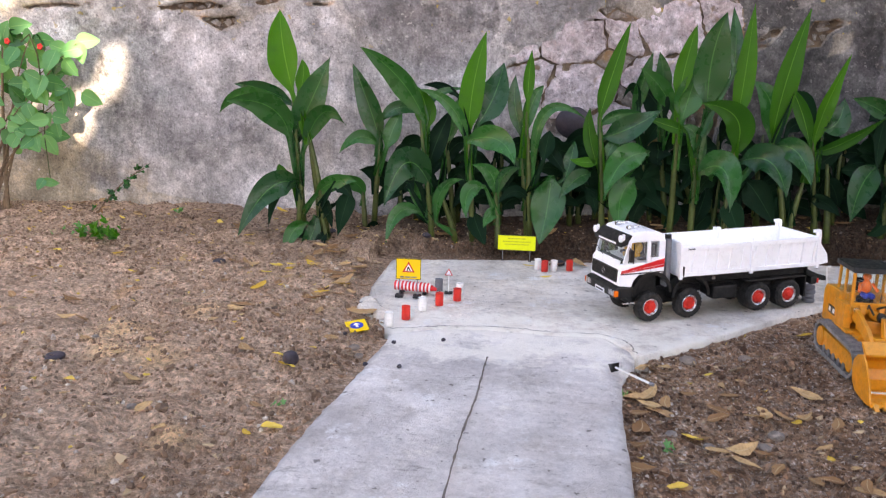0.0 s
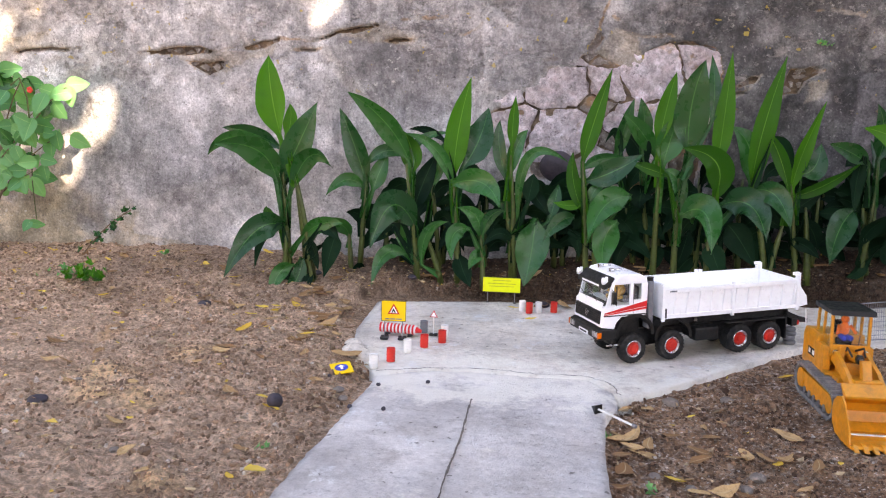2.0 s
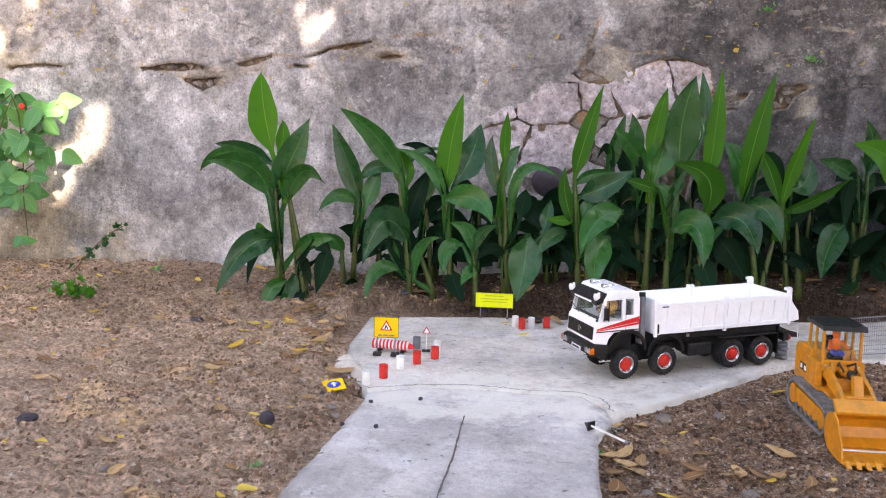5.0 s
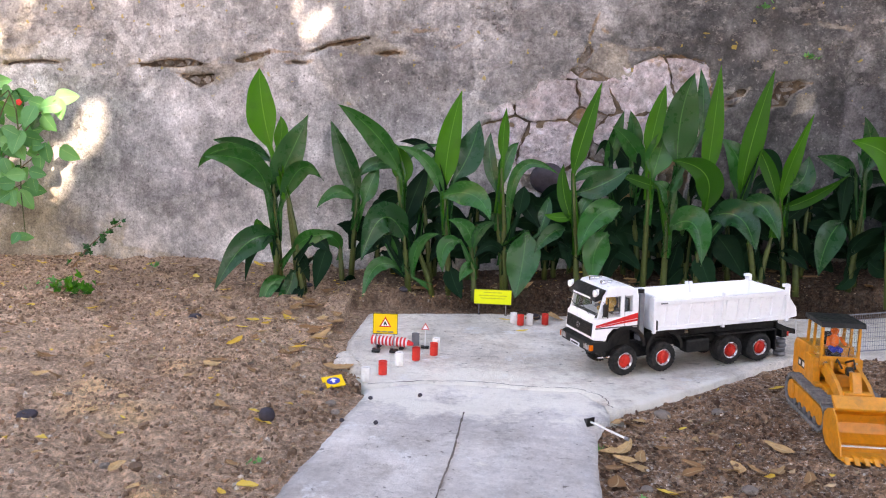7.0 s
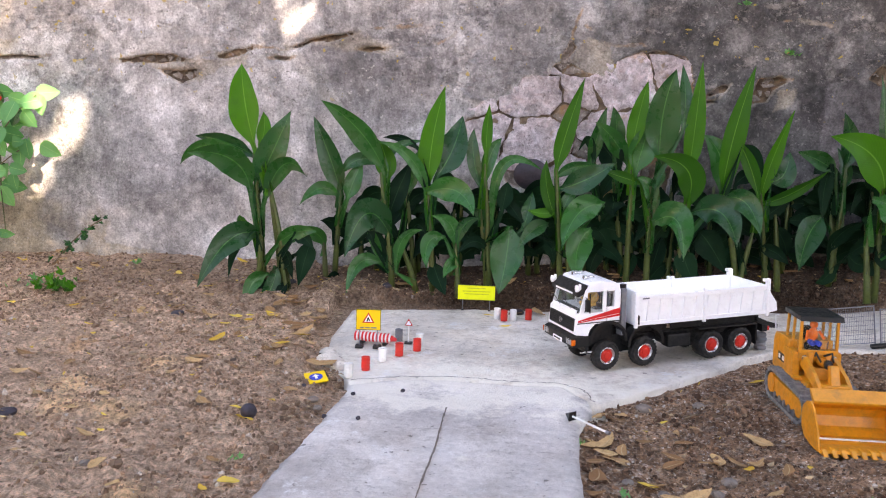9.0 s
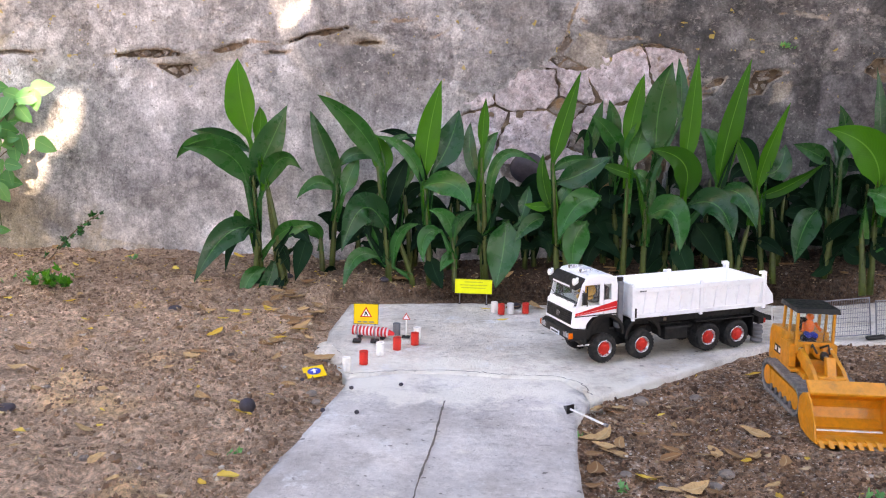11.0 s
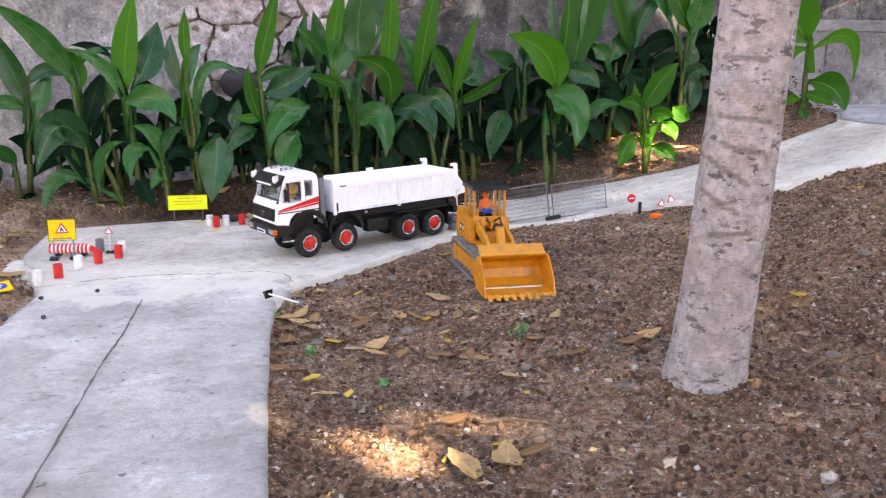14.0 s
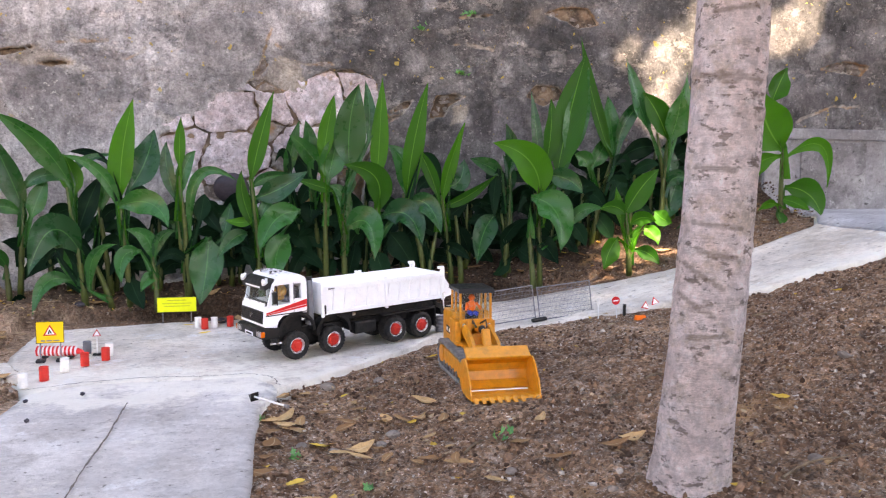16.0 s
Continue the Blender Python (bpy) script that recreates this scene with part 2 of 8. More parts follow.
def mat_concrete(name, a, b, stain, dirt=0.5, limed=0.0):
    n = Nodes(name)
    c = n.mix(n.ramp(n.noise(2.6, 7, 0.7), 0.35, 0.66), a, b)
    c = n.mix(n.ramp(n.noise(9, 8, 0.78), 0.46, 0.66, 0, 0.65), c, stain)
    c = n.mix(n.ramp(n.noise(26, 8, 0.8), 0.52, 0.66, 0, dirt), c, tuple(v * 0.58 for v in a))
    c = n.mix(n.ramp(n.noise(48, 8, 0.8), 0.54, 0.68, 0, 0.35), c, tuple(min(1, v * 1.3) for v in b))
    # foot-worn smears along and across
    c = n.mix(n.ramp(n.noise(4.5, 8, 0.78, stretch=(1, 0.4, 1)), 0.54, 0.66, 0, 0.6), c, tuple(v * 0.66 for v in a))
    c = n.mix(n.ramp(n.noise(6.5, 8, 0.8), 0.55, 0.66, 0, 0.75), c, tuple(min(1, v * 1.34) for v in b))
    c = n.mix(n.ramp(n.noise(17, 8, 0.8, stretch=(0.5, 1.6, 1)), 0.57, 0.65, 0, 0.6), c, tuple(v * 0.62 for v in stain))
    c = n.mix(n.ramp(n.noise(95, 4, 0.7), 0.30, 0.38, 0.6, 0.0), c, tuple(v * 0.4 for v in a))
    c = n.mix(1.0, c, n.ramp(n.noise(3.4, 6, 0.65), 0.34, 0.66, 0.84, 1.14), "MULTIPLY")
    c = n.mix(1.0, c, n.ramp(n.noise(60, 8, 0.8), 0.36, 0.64, 0.91, 1.07), "MULTIPLY")
    c = n.mix(n.ramp(n.noise(21, 9, 0.78), 0.56, 0.66, 0, 0.5), c, tuple(v * 0.70 for v in stain))
    c = n.mix(n.ramp(n.noise(36, 3, 0.5), 0.685, 0.71, 0, 0.7), c, tuple(v * 0.30 for v in stain))
    # lime wash left where the newer concrete was laid on
    wash = n.math("ADD", n.math("MULTIPLY", n.ramp(n.axis(1), 1.50, 1.80), n.ramp(n.axis(1), 1.86, 2.25, 0.22, 0.0)), n.noise(5.5, 8, 0.75))
    c = n.mix(n.ramp(wash, 0.58, 0.74, 0, limed), c, tuple(min(1, v * 1.22) * k for v, k in zip(b, (1.02, 1.0, 0.94))))
    n.bump(n.math("ADD", n.noise(120, 8, 0.8), n.math("MULTIPLY", n.noise(22, 7, 0.75), 1.6)), 0.9, 0.008)
    return n.done(c, 0.92, spec=0.2)


OCHRE_SPOTS = ((-0.83, 1.66, 0.10), (-0.72, 1.83, 0.07), (-0.48, 1.17, 0.06), (-0.80, 1.54, 0.06))


def mat_soil():
    n = Nodes("dry_brown_soil")
    c = n.mix(n.ramp(n.noise(5, 8, 0.72), 0.34, 0.66), (0.155, 0.083, 0.050), (0.41, 0.250, 0.155))
    c = n.mix(n.ramp(n.noise(48, 7, 0.78), 0.46, 0.62, 0, 0.8), c, (0.42, 0.325, 0.26))
    c = n.mix(n.ramp(n.noise(28, 7, 0.75), 0.52, 0.64, 0, 0.55), c, (0.070, 0.044, 0.032))
    c = n.mix(n.ramp(n.noise(110, 4, 0.7), 0.50, 0.62, 0, 0.6), c, (0.06, 0.04, 0.03))
    c = n.mix(n.ramp(n.noise(150, 3, 0.6), 0.60, 0.66, 0, 0.85), c, (0.66, 0.58, 0.51))
    # sun-dried and dusty on the open side of the path
    dry = n.math("ADD", n.math("MULTIPLY", n.noise(3.5, 6), 0.9), n.axis(0))
    c = n.mix(n.ramp(dry, -0.1, 0.55, 0.82, 0.0), c, n.mix(n.ramp(n.noise(45, 8, 0.8), 0.40, 0.62), (0.39, 0.26, 0.18), (0.66, 0.48, 0.35)))
    c = n.mix(n.math("MULTIPLY", n.ramp(dry, 0.0, 0.5, 0.6, 0.0), n.ramp(n.noise(2.4, 6), 0.58, 0.72)), c, (0.62, 0.40, 0.20))
    # darker damp patches
    c = n.mix(n.ramp(n.noise(3.2, 8, 0.75), 0.53, 0.66, 0, 0.5), c, n.mix(0.65, c, (0.10, 0.06, 0.04)))
    # darker ground towards the wall
    wallward = n.math("ADD", n.math("MULTIPLY", n.noise(3.6, 7, 0.7), 0.9), n.axis(1))
    c = n.mix(n.math("MULTIPLY", n.ramp(wallward, 2.72, 3.02), n.ramp(n.axis(0), -1.7, -0.9, 0.35, 0.75)), c, n.mix(0.35, (0.085, 0.055, 0.043), c))
    # pale ochre spots
    for sx, sy, sr in OCHRE_SPOTS:
        gap = n.math("SQRT", n.math("ADD", n.math("POWER", n.math("SUBTRACT", n.axis(0), sx), 2.0), n.math("POWER", n.math("SUBTRACT", n.axis(1), sy), 2.0)))
        gap = n.math("ADD", n.math("DIVIDE", gap, sr), n.math("MULTIPLY", n.noise(14, 7, 0.7), 1.2))
        c = n.mix(n.ramp(gap, 0.7, 1.7, 0.8, 0.0), c, (0.66, 0.44, 0.25))
    # shade under the plants put into the bed's soil colour, near black
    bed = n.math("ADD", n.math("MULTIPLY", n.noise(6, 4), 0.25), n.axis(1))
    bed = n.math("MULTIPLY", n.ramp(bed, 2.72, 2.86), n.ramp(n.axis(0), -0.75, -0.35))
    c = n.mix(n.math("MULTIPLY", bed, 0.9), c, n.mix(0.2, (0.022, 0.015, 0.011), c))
    # trodden crust and loose crumbs
    c = n.mix(1.0, c, n.ramp(n.noise(9, 9, 0.78), 0.36, 0.64, 0.96, 1.40), "MULTIPLY")
    c = n.mix(1.0, c, n.ramp(n.noise(80, 8, 0.8), 0.38, 0.62, 0.66, 1.48), "MULTIPLY")
    c = n.mix(n.ramp(n.noise(4.3, 4, 0.5), 0.64, 0.72, 0, 0.55), c, (0.62, 0.36, 0.17))
    n.bump(n.math("ADD", n.noise(110, 9, 0.82), n.math("MULTIPLY", n.noise(30, 6, 0.7), 2.2)), 1.0, 0.012)
    return n.done(c, 0.97, spec=0.1)


def mat_clods():
    n = Nodes("soil_clods")
    r = n.island()
    c = n.mix(n.ramp(r, 0.0, 0.9), (0.075, 0.042, 0.028), (0.33, 0.196, 0.125))
    c = n.mix(n.ramp(r, 0.968, 0.972), c, (0.62, 0.54, 0.47))
    c = n.mix(n.ramp(n.noise(200, 4), 0.4, 0.7, 0, 0.5), c, (0.10, 0.07, 0.055))
    dry = n.math("ADD", n.math("MULTIPLY", n.noise(3.5, 6), 0.9), n.axis(0))
    c = n.mix(n.ramp(dry, -0.1, 0.55, 0.5, 0.0), c, n.mix(0.35, c, (0.66, 0.46, 0.32)))
    # darker towards the wall; in the bed, plant shade put into the colour
    wallward = n.math("ADD", n.math("MULTIPLY", n.noise(3.6, 7, 0.7), 0.9), n.axis(1))
    c = n.mix(n.math("MULTIPLY", n.ramp(wallward, 2.72, 3.02), n.ramp(n.axis(0), -1.7, -0.9, 0.35, 0.7)), c, n.mix(0.45, (0.075, 0.048, 0.037), c))
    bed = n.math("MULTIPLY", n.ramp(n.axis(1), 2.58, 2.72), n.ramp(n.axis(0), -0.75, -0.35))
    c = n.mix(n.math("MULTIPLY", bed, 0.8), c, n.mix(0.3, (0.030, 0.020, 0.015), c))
    n.bump(n.noise(260, 5, 0.7), 0.8, 0.004)
    return n.done(c, 0.95, spec=0.1)


def mat_leaf(name, dark, light, rib, through=0.12, gloss=0.36, shine=0.32):
    """Blade with a pale midrib and faint side veins that run along the leaf's own map."""
    n = Nodes(name)
    u, v = n.uv(0), n.uv(1)
    off = n.math("ABSOLUTE", n.math("SUBTRACT", u, 0.5))
    c = n.mix(n.ramp(n.random(), 0.05, 0.95), dark, light)
    vein = n.math("SINE", n.math("MULTIPLY", n.math("SUBTRACT", v, n.math("MULTIPLY", off, 0.55)), 150.0))
    c = n.mix(n.ramp(vein, 0.2, 1.0, 0, 0.06), c, n.mix(0.5, c, rib))
    c = n.mix(n.ramp(n.noise(22, 5), 0.45, 0.75, 0, 0.45), c, n.mix(0.5, c, (0.02, 0.05, 0.02)))
    c = n.mix(n.ramp(off, 0.006, 0.028, 0.6, 0.0), c, rib)
    n.bump(n.math("ADD", n.math("MULTIPLY", vein, 0.15), n.noise(120, 3)), 0.25, 0.002)
    n.done(c, n.ramp(n.noise(30, 3), 0.3, 0.7, gloss * 0.85, gloss * 1.25), spec=shine)
    tr = n.t.nodes.new("ShaderNodeBsdfTranslucent")
    n.put(tr, 0, n.mix(1.0, c, (1.9, 2.1, 0.55), "MULTIPLY"))
    mx = n.t.nodes.new("ShaderNodeMixShader")
    n.put(mx, 0, through)
    n.t.links.new(n.b.outputs[0], mx.inputs[1])
    n.t.links.new(tr.outputs[0], mx.inputs[2])
    n.t.links.new(mx.outputs[0], n.t.nodes["Material Output"].inputs["Surface"])
    return n.m


def mat_dry():
    n = Nodes("dry_leaf")
    r = n.random()
    c = n.mix(n.ramp(r, 0.1, 0.9), (0.23, 0.115, 0.050), (0.52, 0.33, 0.155))
    c = n.mix(n.ramp(n.noise(120, 5, 0.7), 0.45, 0.7, 0, 0.6), c, (0.22, 0.12, 0.06))
    off = n.math("ABSOLUTE", n.math("SUBTRACT", n.uv(0), 0.5))
    c = n.mix(n.ramp(off, 0.02, 0.06, 0.5, 0), c, (0.55, 0.42, 0.25))
    n.bump(n.noise(150, 5), 0.5, 0.003)
    return n.done(c, 0.75, spec=0.2)


def mat_bark():
    n = Nodes("pale_ringed_bark")
    c = n.mix(n.ramp(n.noise(7, 8, 0.75), 0.36, 0.64), (0.80, 0.675, 0.65), (0.97, 0.885, 0.885))
    c = n.mix(n.ramp(n.noise(13, 7, 0.75), 0.50, 0.64, 0, 0.6), c, (0.60, 0.48, 0.36))
    ring = n.noise(20, 7, 0.75, stretch=(0.22, 0.22, 1.9))
    c = n.mix(n.ramp(ring, 0.55, 0.64, 0, 0.4), c, (0.42, 0.33, 0.27))
    # dark lens-shaped scars, pale flaking cork, fine cross cracks
    for scale, lo, hi, most in ((30, 0.60, 0.65, 0.75), (52, 0.59, 0.65, 0.75), (19, 0.63, 0.68, 0.5)):
        c = n.mix(n.ramp(n.noise(scale, 5, 0.62, stretch=(0.75, 0.75, 1.5)), lo, hi, 0, most), c, (0.20, 0.15, 0.125))
    c = n.mix(n.ramp(n.noise(40, 6, 0.75), 0.54, 0.64, 0, 0.7), c, (0.95, 0.89, 0.88))
    c = n.mix(n.ramp(n.noise(75, 6, 0.75, stretch=(0.6, 0.6, 1.8)), 0.55, 0.65, 0, 0.3), c, (0.38, 0.30, 0.26))
    c = n.mix(1.0, c, n.ramp(n.noise(48, 9, 0.82), 0.36, 0.64, 0.70, 1.18), "MULTIPLY")
    at = n.t.nodes.new("ShaderNodeAttribute")
    at.attribute_name = "knot"
    c = n.mix(n.ramp(n.math("ADD", at.outputs["Fac"], n.math("MULTIPLY", n.noise(60, 6, 0.75), 0.8)), 0.72, 1.15, 0, 0.6), c, (0.25, 0.18, 0.14))
    n.bump(n.math("ADD", n.noise(90, 9, 0.82, stretch=(0.6, 0.6, 1.5)), n.math("MULTIPLY", ring, 1.8)), 1.0, 0.016)
    return n.done(c, 0.92, spec=0.15)


def mat_tracks():
    n = Nodes("grey_rubber_track")
    c = n.mix(n.ramp(n.noise(80, 5), 0.35, 0.7), (0.13, 0.125, 0.125), (0.27, 0.25, 0.24))
    n.bump(n.noise(200, 4), 0.4, 0.001)
    return n.done(c, 0.7)


def mat_glass(name, rgb, alpha):
    n = Nodes(name)
    n.done(rgb, 0.04, spec=0.2)
    n.b.inputs["Transmission Weight"].default_value = alpha
    n.b.inputs["IOR"].default_value = 1.1
    return n.m


PLASTER, MORTAR, STONE, CLAY = mat_plaster(), mat_mortar(), mat_stone(), mat_clay()
SLAB = mat_concrete("worn_concrete", (0.64, 0.60, 0.58), (0.84, 0.805, 0.78), (0.50, 0.455, 0.42), limed=0.75)
APRON = mat_concrete("pale_concrete", (0.78, 0.715, 0.64), (0.92, 0.865, 0.79), (0.60, 0.515, 0.42), limed=0.6)
PEBBLEDASH = mat_concrete("pebbledash_render", (0.20, 0.19, 0.195), (0.50, 0.49, 0.49), (0.10, 0.095, 0.095), 0.8)
CEMENT = mat_concrete("grey_cement_render", (0.25, 0.245, 0.255), (0.39, 0.385, 0.395), (0.20, 0.19, 0.195))
LANDING = mat_concrete("blue_grey_concrete", (0.40, 0.405, 0.43), (0.53, 0.535, 0.56), (0.35, 0.35, 0.36))
SOIL, CLODS, DRY, BARK = mat_soil(), mat_clods(), mat_dry(), mat_bark()
LEAF = mat_leaf("canna_leaf", (0.005, 0.052, 0.014), (0.015, 0.112, 0.020), (0.075, 0.24, 0.07), 0.12, 0.28, 0.34)
LEAF_YOUNG = mat_leaf("young_canna_leaf", (0.012, 0.085, 0.005), (0.034, 0.165, 0.008), (0.12, 0.33, 0.05), 0.26, 0.40, 0.16)
# the canna leaf again, with shade put into its colour: darker and duller
LEAF_SHADED = mat_leaf("shaded_canna_leaf", (0.002, 0.012, 0.006), (0.005, 0.026, 0.011), (0.022, 0.065, 0.030), 0.02, 0.46, 0.05)
LEAF_BUSH = mat_leaf("soft_bush_leaf", (0.070, 0.23, 0.105), (0.14, 0.36, 0.15), (0.26, 0.46, 0.22), 0.30, 0.6, 0.2)
STEM = paint("canna_stem", (64, 78, 22), 0.5, wear=0.2)
TWIG = paint("twig_bark", (120, 100, 78), 0.8, wear=0.2)
WHITE = paint("white_enamel", (246, 246, 248), 0.32, wear=0.02)
WHITE_MATT = paint("white_plastic", (232, 230, 226), 0.5, wear=0.05, dust=(200, 190, 178))
RED = paint("red_plastic", (214, 44, 30), 0.42, wear=0.08)
STRIPE_RED = paint("red_stripe", (222, 36, 40), 0.35, wear=0.04)
BLACK = paint("black_plastic", (13, 13, 14), 0.45, wear=0.2)
CHASSIS = paint("black_chassis", (9, 9, 10), 0.6, wear=0.2, dust=(26, 24, 22))
RUBBER = paint("dusty_tyre_rubber", (27, 26, 26), 0.85, wear=0.2, dust=(74, 68, 62))
CHROME = paint("bright_steel", (205, 205, 208), 0.25, 1.0, wear=0.05)
GREY = paint("grey_plastic", (112, 114, 120), 0.6, wear=0.1, dust=(150, 145, 140))
YELLOW = paint("machine_yellow", (220, 143, 34), 0.36, wear=0.10, dust=(150, 105, 50))
SIGN_YELLOW = paint("sign_yellow", (250, 205, 10), 0.45, wear=0.03)
SIGN_LIME = paint("sign_lime_yellow", (226, 234, 20), 0.5, wear=0.03)
BLUE = paint("blue_plastic", (24, 62, 190), 0.45)
ORANGE = paint("orange_plastic", (255, 116, 18), 0.5, wear=0.05)
SKIN = paint("tan_plush", (226, 178, 92), 0.9, wear=0.15)
AMBER = paint("amber_lens", (236, 110, 20), 0.25)
STEEL = paint("dull_grey_steel", (140, 140, 146), 0.45, 0.6)
TRACK = mat_tracks()
GLASS = mat_glass("clear_glass", (0.97, 1.0, 1.0, 1), 0.97)
GREEN_GLASS = mat_glass("green_tinted_glass", (0.95, 1.0, 0.98, 1), 0.98)
PEBBLE = mat_concrete("dusty_pebble", (0.26, 0.21, 0.18), (0.40, 0.34, 0.30), (0.2, 0.16, 0.13))
DARK_STONE = paint("dark_pebble", (52, 46, 56), 0.6, wear=0.2)


# ---- mesh helpers ----
def part(name, bm, material, parent=None, label="", smooth=False):
    me = bpy.data.meshes.new(name)
    bm.to_mesh(me)
    bm.free()
    me.materials.append(material)
    if smooth:
        me.polygons.foreach_set("use_smooth", [True] * len(me.polygons))
    ob = new(name, me)
    if parent is not None:
        ob.parent = parent
    if label:
        ob["label"] = label
    return ob


def from_arrays(name, verts, faces, material, parent=None, smooth=True):
    me = bpy.data.meshes.new(name)
    me.from_pydata([tuple(v) for v in verts], [], [tuple(f) for f in faces])
    me.update()
    me.materials.append(material)
    if smooth:
        me.polygons.foreach_set("use_smooth", [True] * len(me.polygons))
    ob = new(name, me)
    if parent is not None:
        ob.parent = parent
    return ob


def holder(name, m):
    e = new(name)
    e.empty_display_size = 0.02
    e.matrix_world = m
    return e


def box(bm, x0, x1, y0, y1, z0, z1, bev=0.0):
    vs = [bm.verts.new((x, y, z)) for x in (x0, x1) for y in (y0, y1) for z in (z0, z1)]
    fs = [bm.faces.new([vs[i] for i in f]) for f in ((0, 1, 3, 2), (4, 6, 7, 5), (0, 4, 5, 1), (2, 3, 7, 6), (0, 2, 6, 4), (1, 5, 7, 3))]
    if bev:
        es = list({e for f in fs for e in f.edges})
        bmesh.ops.bevel(bm, geom=es, offset=bev, segments=2, affect="EDGES", profile=0.6)
    return bm


def prism(bm, profile, y0, y1, bev=0.0):
    """Extrude an (x, z) outline from y0 to y1."""
    a = [bm.verts.new((x, y0, z)) for x, z in profile]
    b = [bm.verts.new((x, y1, z)) for x, z in profile]
    n = len(a)
    fs = [bm.faces.new(a), bm.faces.new(b[::-1])]
    fs += [bm.faces.new((a[(i + 1) % n], a[i], b[i], b[(i + 1) % n])) for i in range(n)]
    bmesh.ops.recalc_face_normals(bm, faces=fs)
    if bev:
        bmesh.ops.bevel(bm, geom=list({e for f in fs for e in f.edges}), offset=bev, segments=2, affect="EDGES", profile=0.6)
    return bm


def lathe(bm, profile, m=Matrix.Identity(4), seg=24):
    """Turn an (r, h) outline round local z."""
    rings = []
    for r, h in profile:
        rings.append([bm.verts.new(m @ Vector((r * math.cos(2 * math.pi * i / seg), r * math.sin(2 * math.pi * i / seg), h))) for i in range(seg)] if r > 1e-6 else [bm.verts.new(m @ Vector((0, 0, h)))])
    fs = []
    for a, b in zip(rings, rings[1:]):
        for i in range(seg):
            j = (i + 1) % seg
            q = [a[i % len(a)], a[j % len(a)], b[j % len(b)], b[i % len(b)]]
            q = list(dict.fromkeys(q))
            if len(q) > 2:
                fs.append(bm.faces.new(q))
    bmesh.ops.recalc_face_normals(bm, faces=fs)
    return bm


def rod(bm, a, b, r, seg=10, r2=None):
    a, b = Vector(a), Vector(b)
    m = Matrix.Translation(a) @ (b - a).to_track_quat("Z", "Y").to_matrix().to_4x4()
    h = (b - a).length
    return lathe(bm, [(0, 0), (r, 0), (r if r2 is None else r2, h), (0, h)], m, seg)


def tube(bm, pts, radii, seg=8):
    """A bent tapering tube through points."""
    radii = [float(r) for r in radii]
    pts = [Vector(p) for p in pts]
    rings = []
    for i, p in enumerate(pts):
        d = (pts[min(i + 1, len(pts) - 1)] - pts[max(i - 1, 0)]).normalized()
        u = d.cross(Vector((0.3, 0.9, 0.1))).normalized()
        v = d.cross(u)
        rings.append([bm.verts.new(p + radii[i] * (math.cos(2 * math.pi * k / seg) * u + math.sin(2 * math.pi * k / seg) * v)) for k in range(seg)])
    for a, b in zip(rings, rings[1:]):
        for k in range(seg):
            bm.faces.new((a[k], a[(k + 1) % seg], b[(k + 1) % seg], b[k]))
    bm.faces.new(rings[0][::-1])
    bm.faces.new(rings[-1])
    bmesh.ops.recalc_face_normals(bm, faces=bm.faces)
    return bm


# ---- fields: smooth noise, outlines, heights ----
def _hash(ix, iy, seed):
    h = (ix.astype(np.int64) * 374761393 + iy.astype(np.int64) * 668265263 + seed * 974634777) & 0x7FFFFFFF
    h = ((h ^ (h >> 13)) * 1274126177) & 0x7FFFFFFF
    return ((h ^ (h >> 16)) & 0xFFFF) / 65535.0


def vnoise(x, y, scale, seed=0, octaves=4):
    """Value noise in -1..1, for arrays."""
    x, y = np.asarray(x, float) * scale, np.asarray(y, float) * scale
    out, amp, tot = 0.0, 1.0, 0.0
    for o in range(octaves):
        ix, iy = np.floor(x), np.floor(y)
        fx, fy = x - ix, y - iy
        fx, fy = fx * fx * (3 - 2 * fx), fy * fy * (3 - 2 * fy)
        a, b = _hash(ix, iy, seed + o), _hash(ix + 1, iy, seed + o)
        c, d = _hash(ix, iy + 1, seed + o), _hash(ix + 1, iy + 1, seed + o)
        out = out + amp * ((a * (1 - fx) + b * fx) * (1 - fy) + (c * (1 - fx) + d * fx) * fy)
        tot += amp
        amp *= 0.5
        x, y = x * 2.03, y * 2.03
    return out / tot * 2 - 1


def outline_distance(px, py, poly):
    """Signed distance to a closed outline, negative inside."""
    px, py = np.asarray(px, float), np.asarray(py, float)
    best, inside = np.full(px.shape, 1e9), np.zeros(px.shape, bool)
    for (ax, ay), (bx, by) in zip(poly, poly[1:] + poly[:1]):
        ex, ey = bx - ax, by - ay
        t = np.clip(((px - ax) * ex + (py - ay) * ey) / (ex * ex + ey * ey + 1e-12), 0, 1)
        best = np.minimum(best, np.hypot(px - ax - t * ex, py - ay - t * ey))
        cross = ((ay > py) != (by > py)) & (px < (bx - ax) * (py - ay) / ((by - ay) if by != ay else 1e-12) + ax)
        inside ^= cross
    return np.where(inside, -best, best)


def sstep(v, lo, hi):
    t = np.clip((np.asarray(v, float) - lo) / (hi - lo), 0, 1)
    return t * t * (3 - 2 * t)


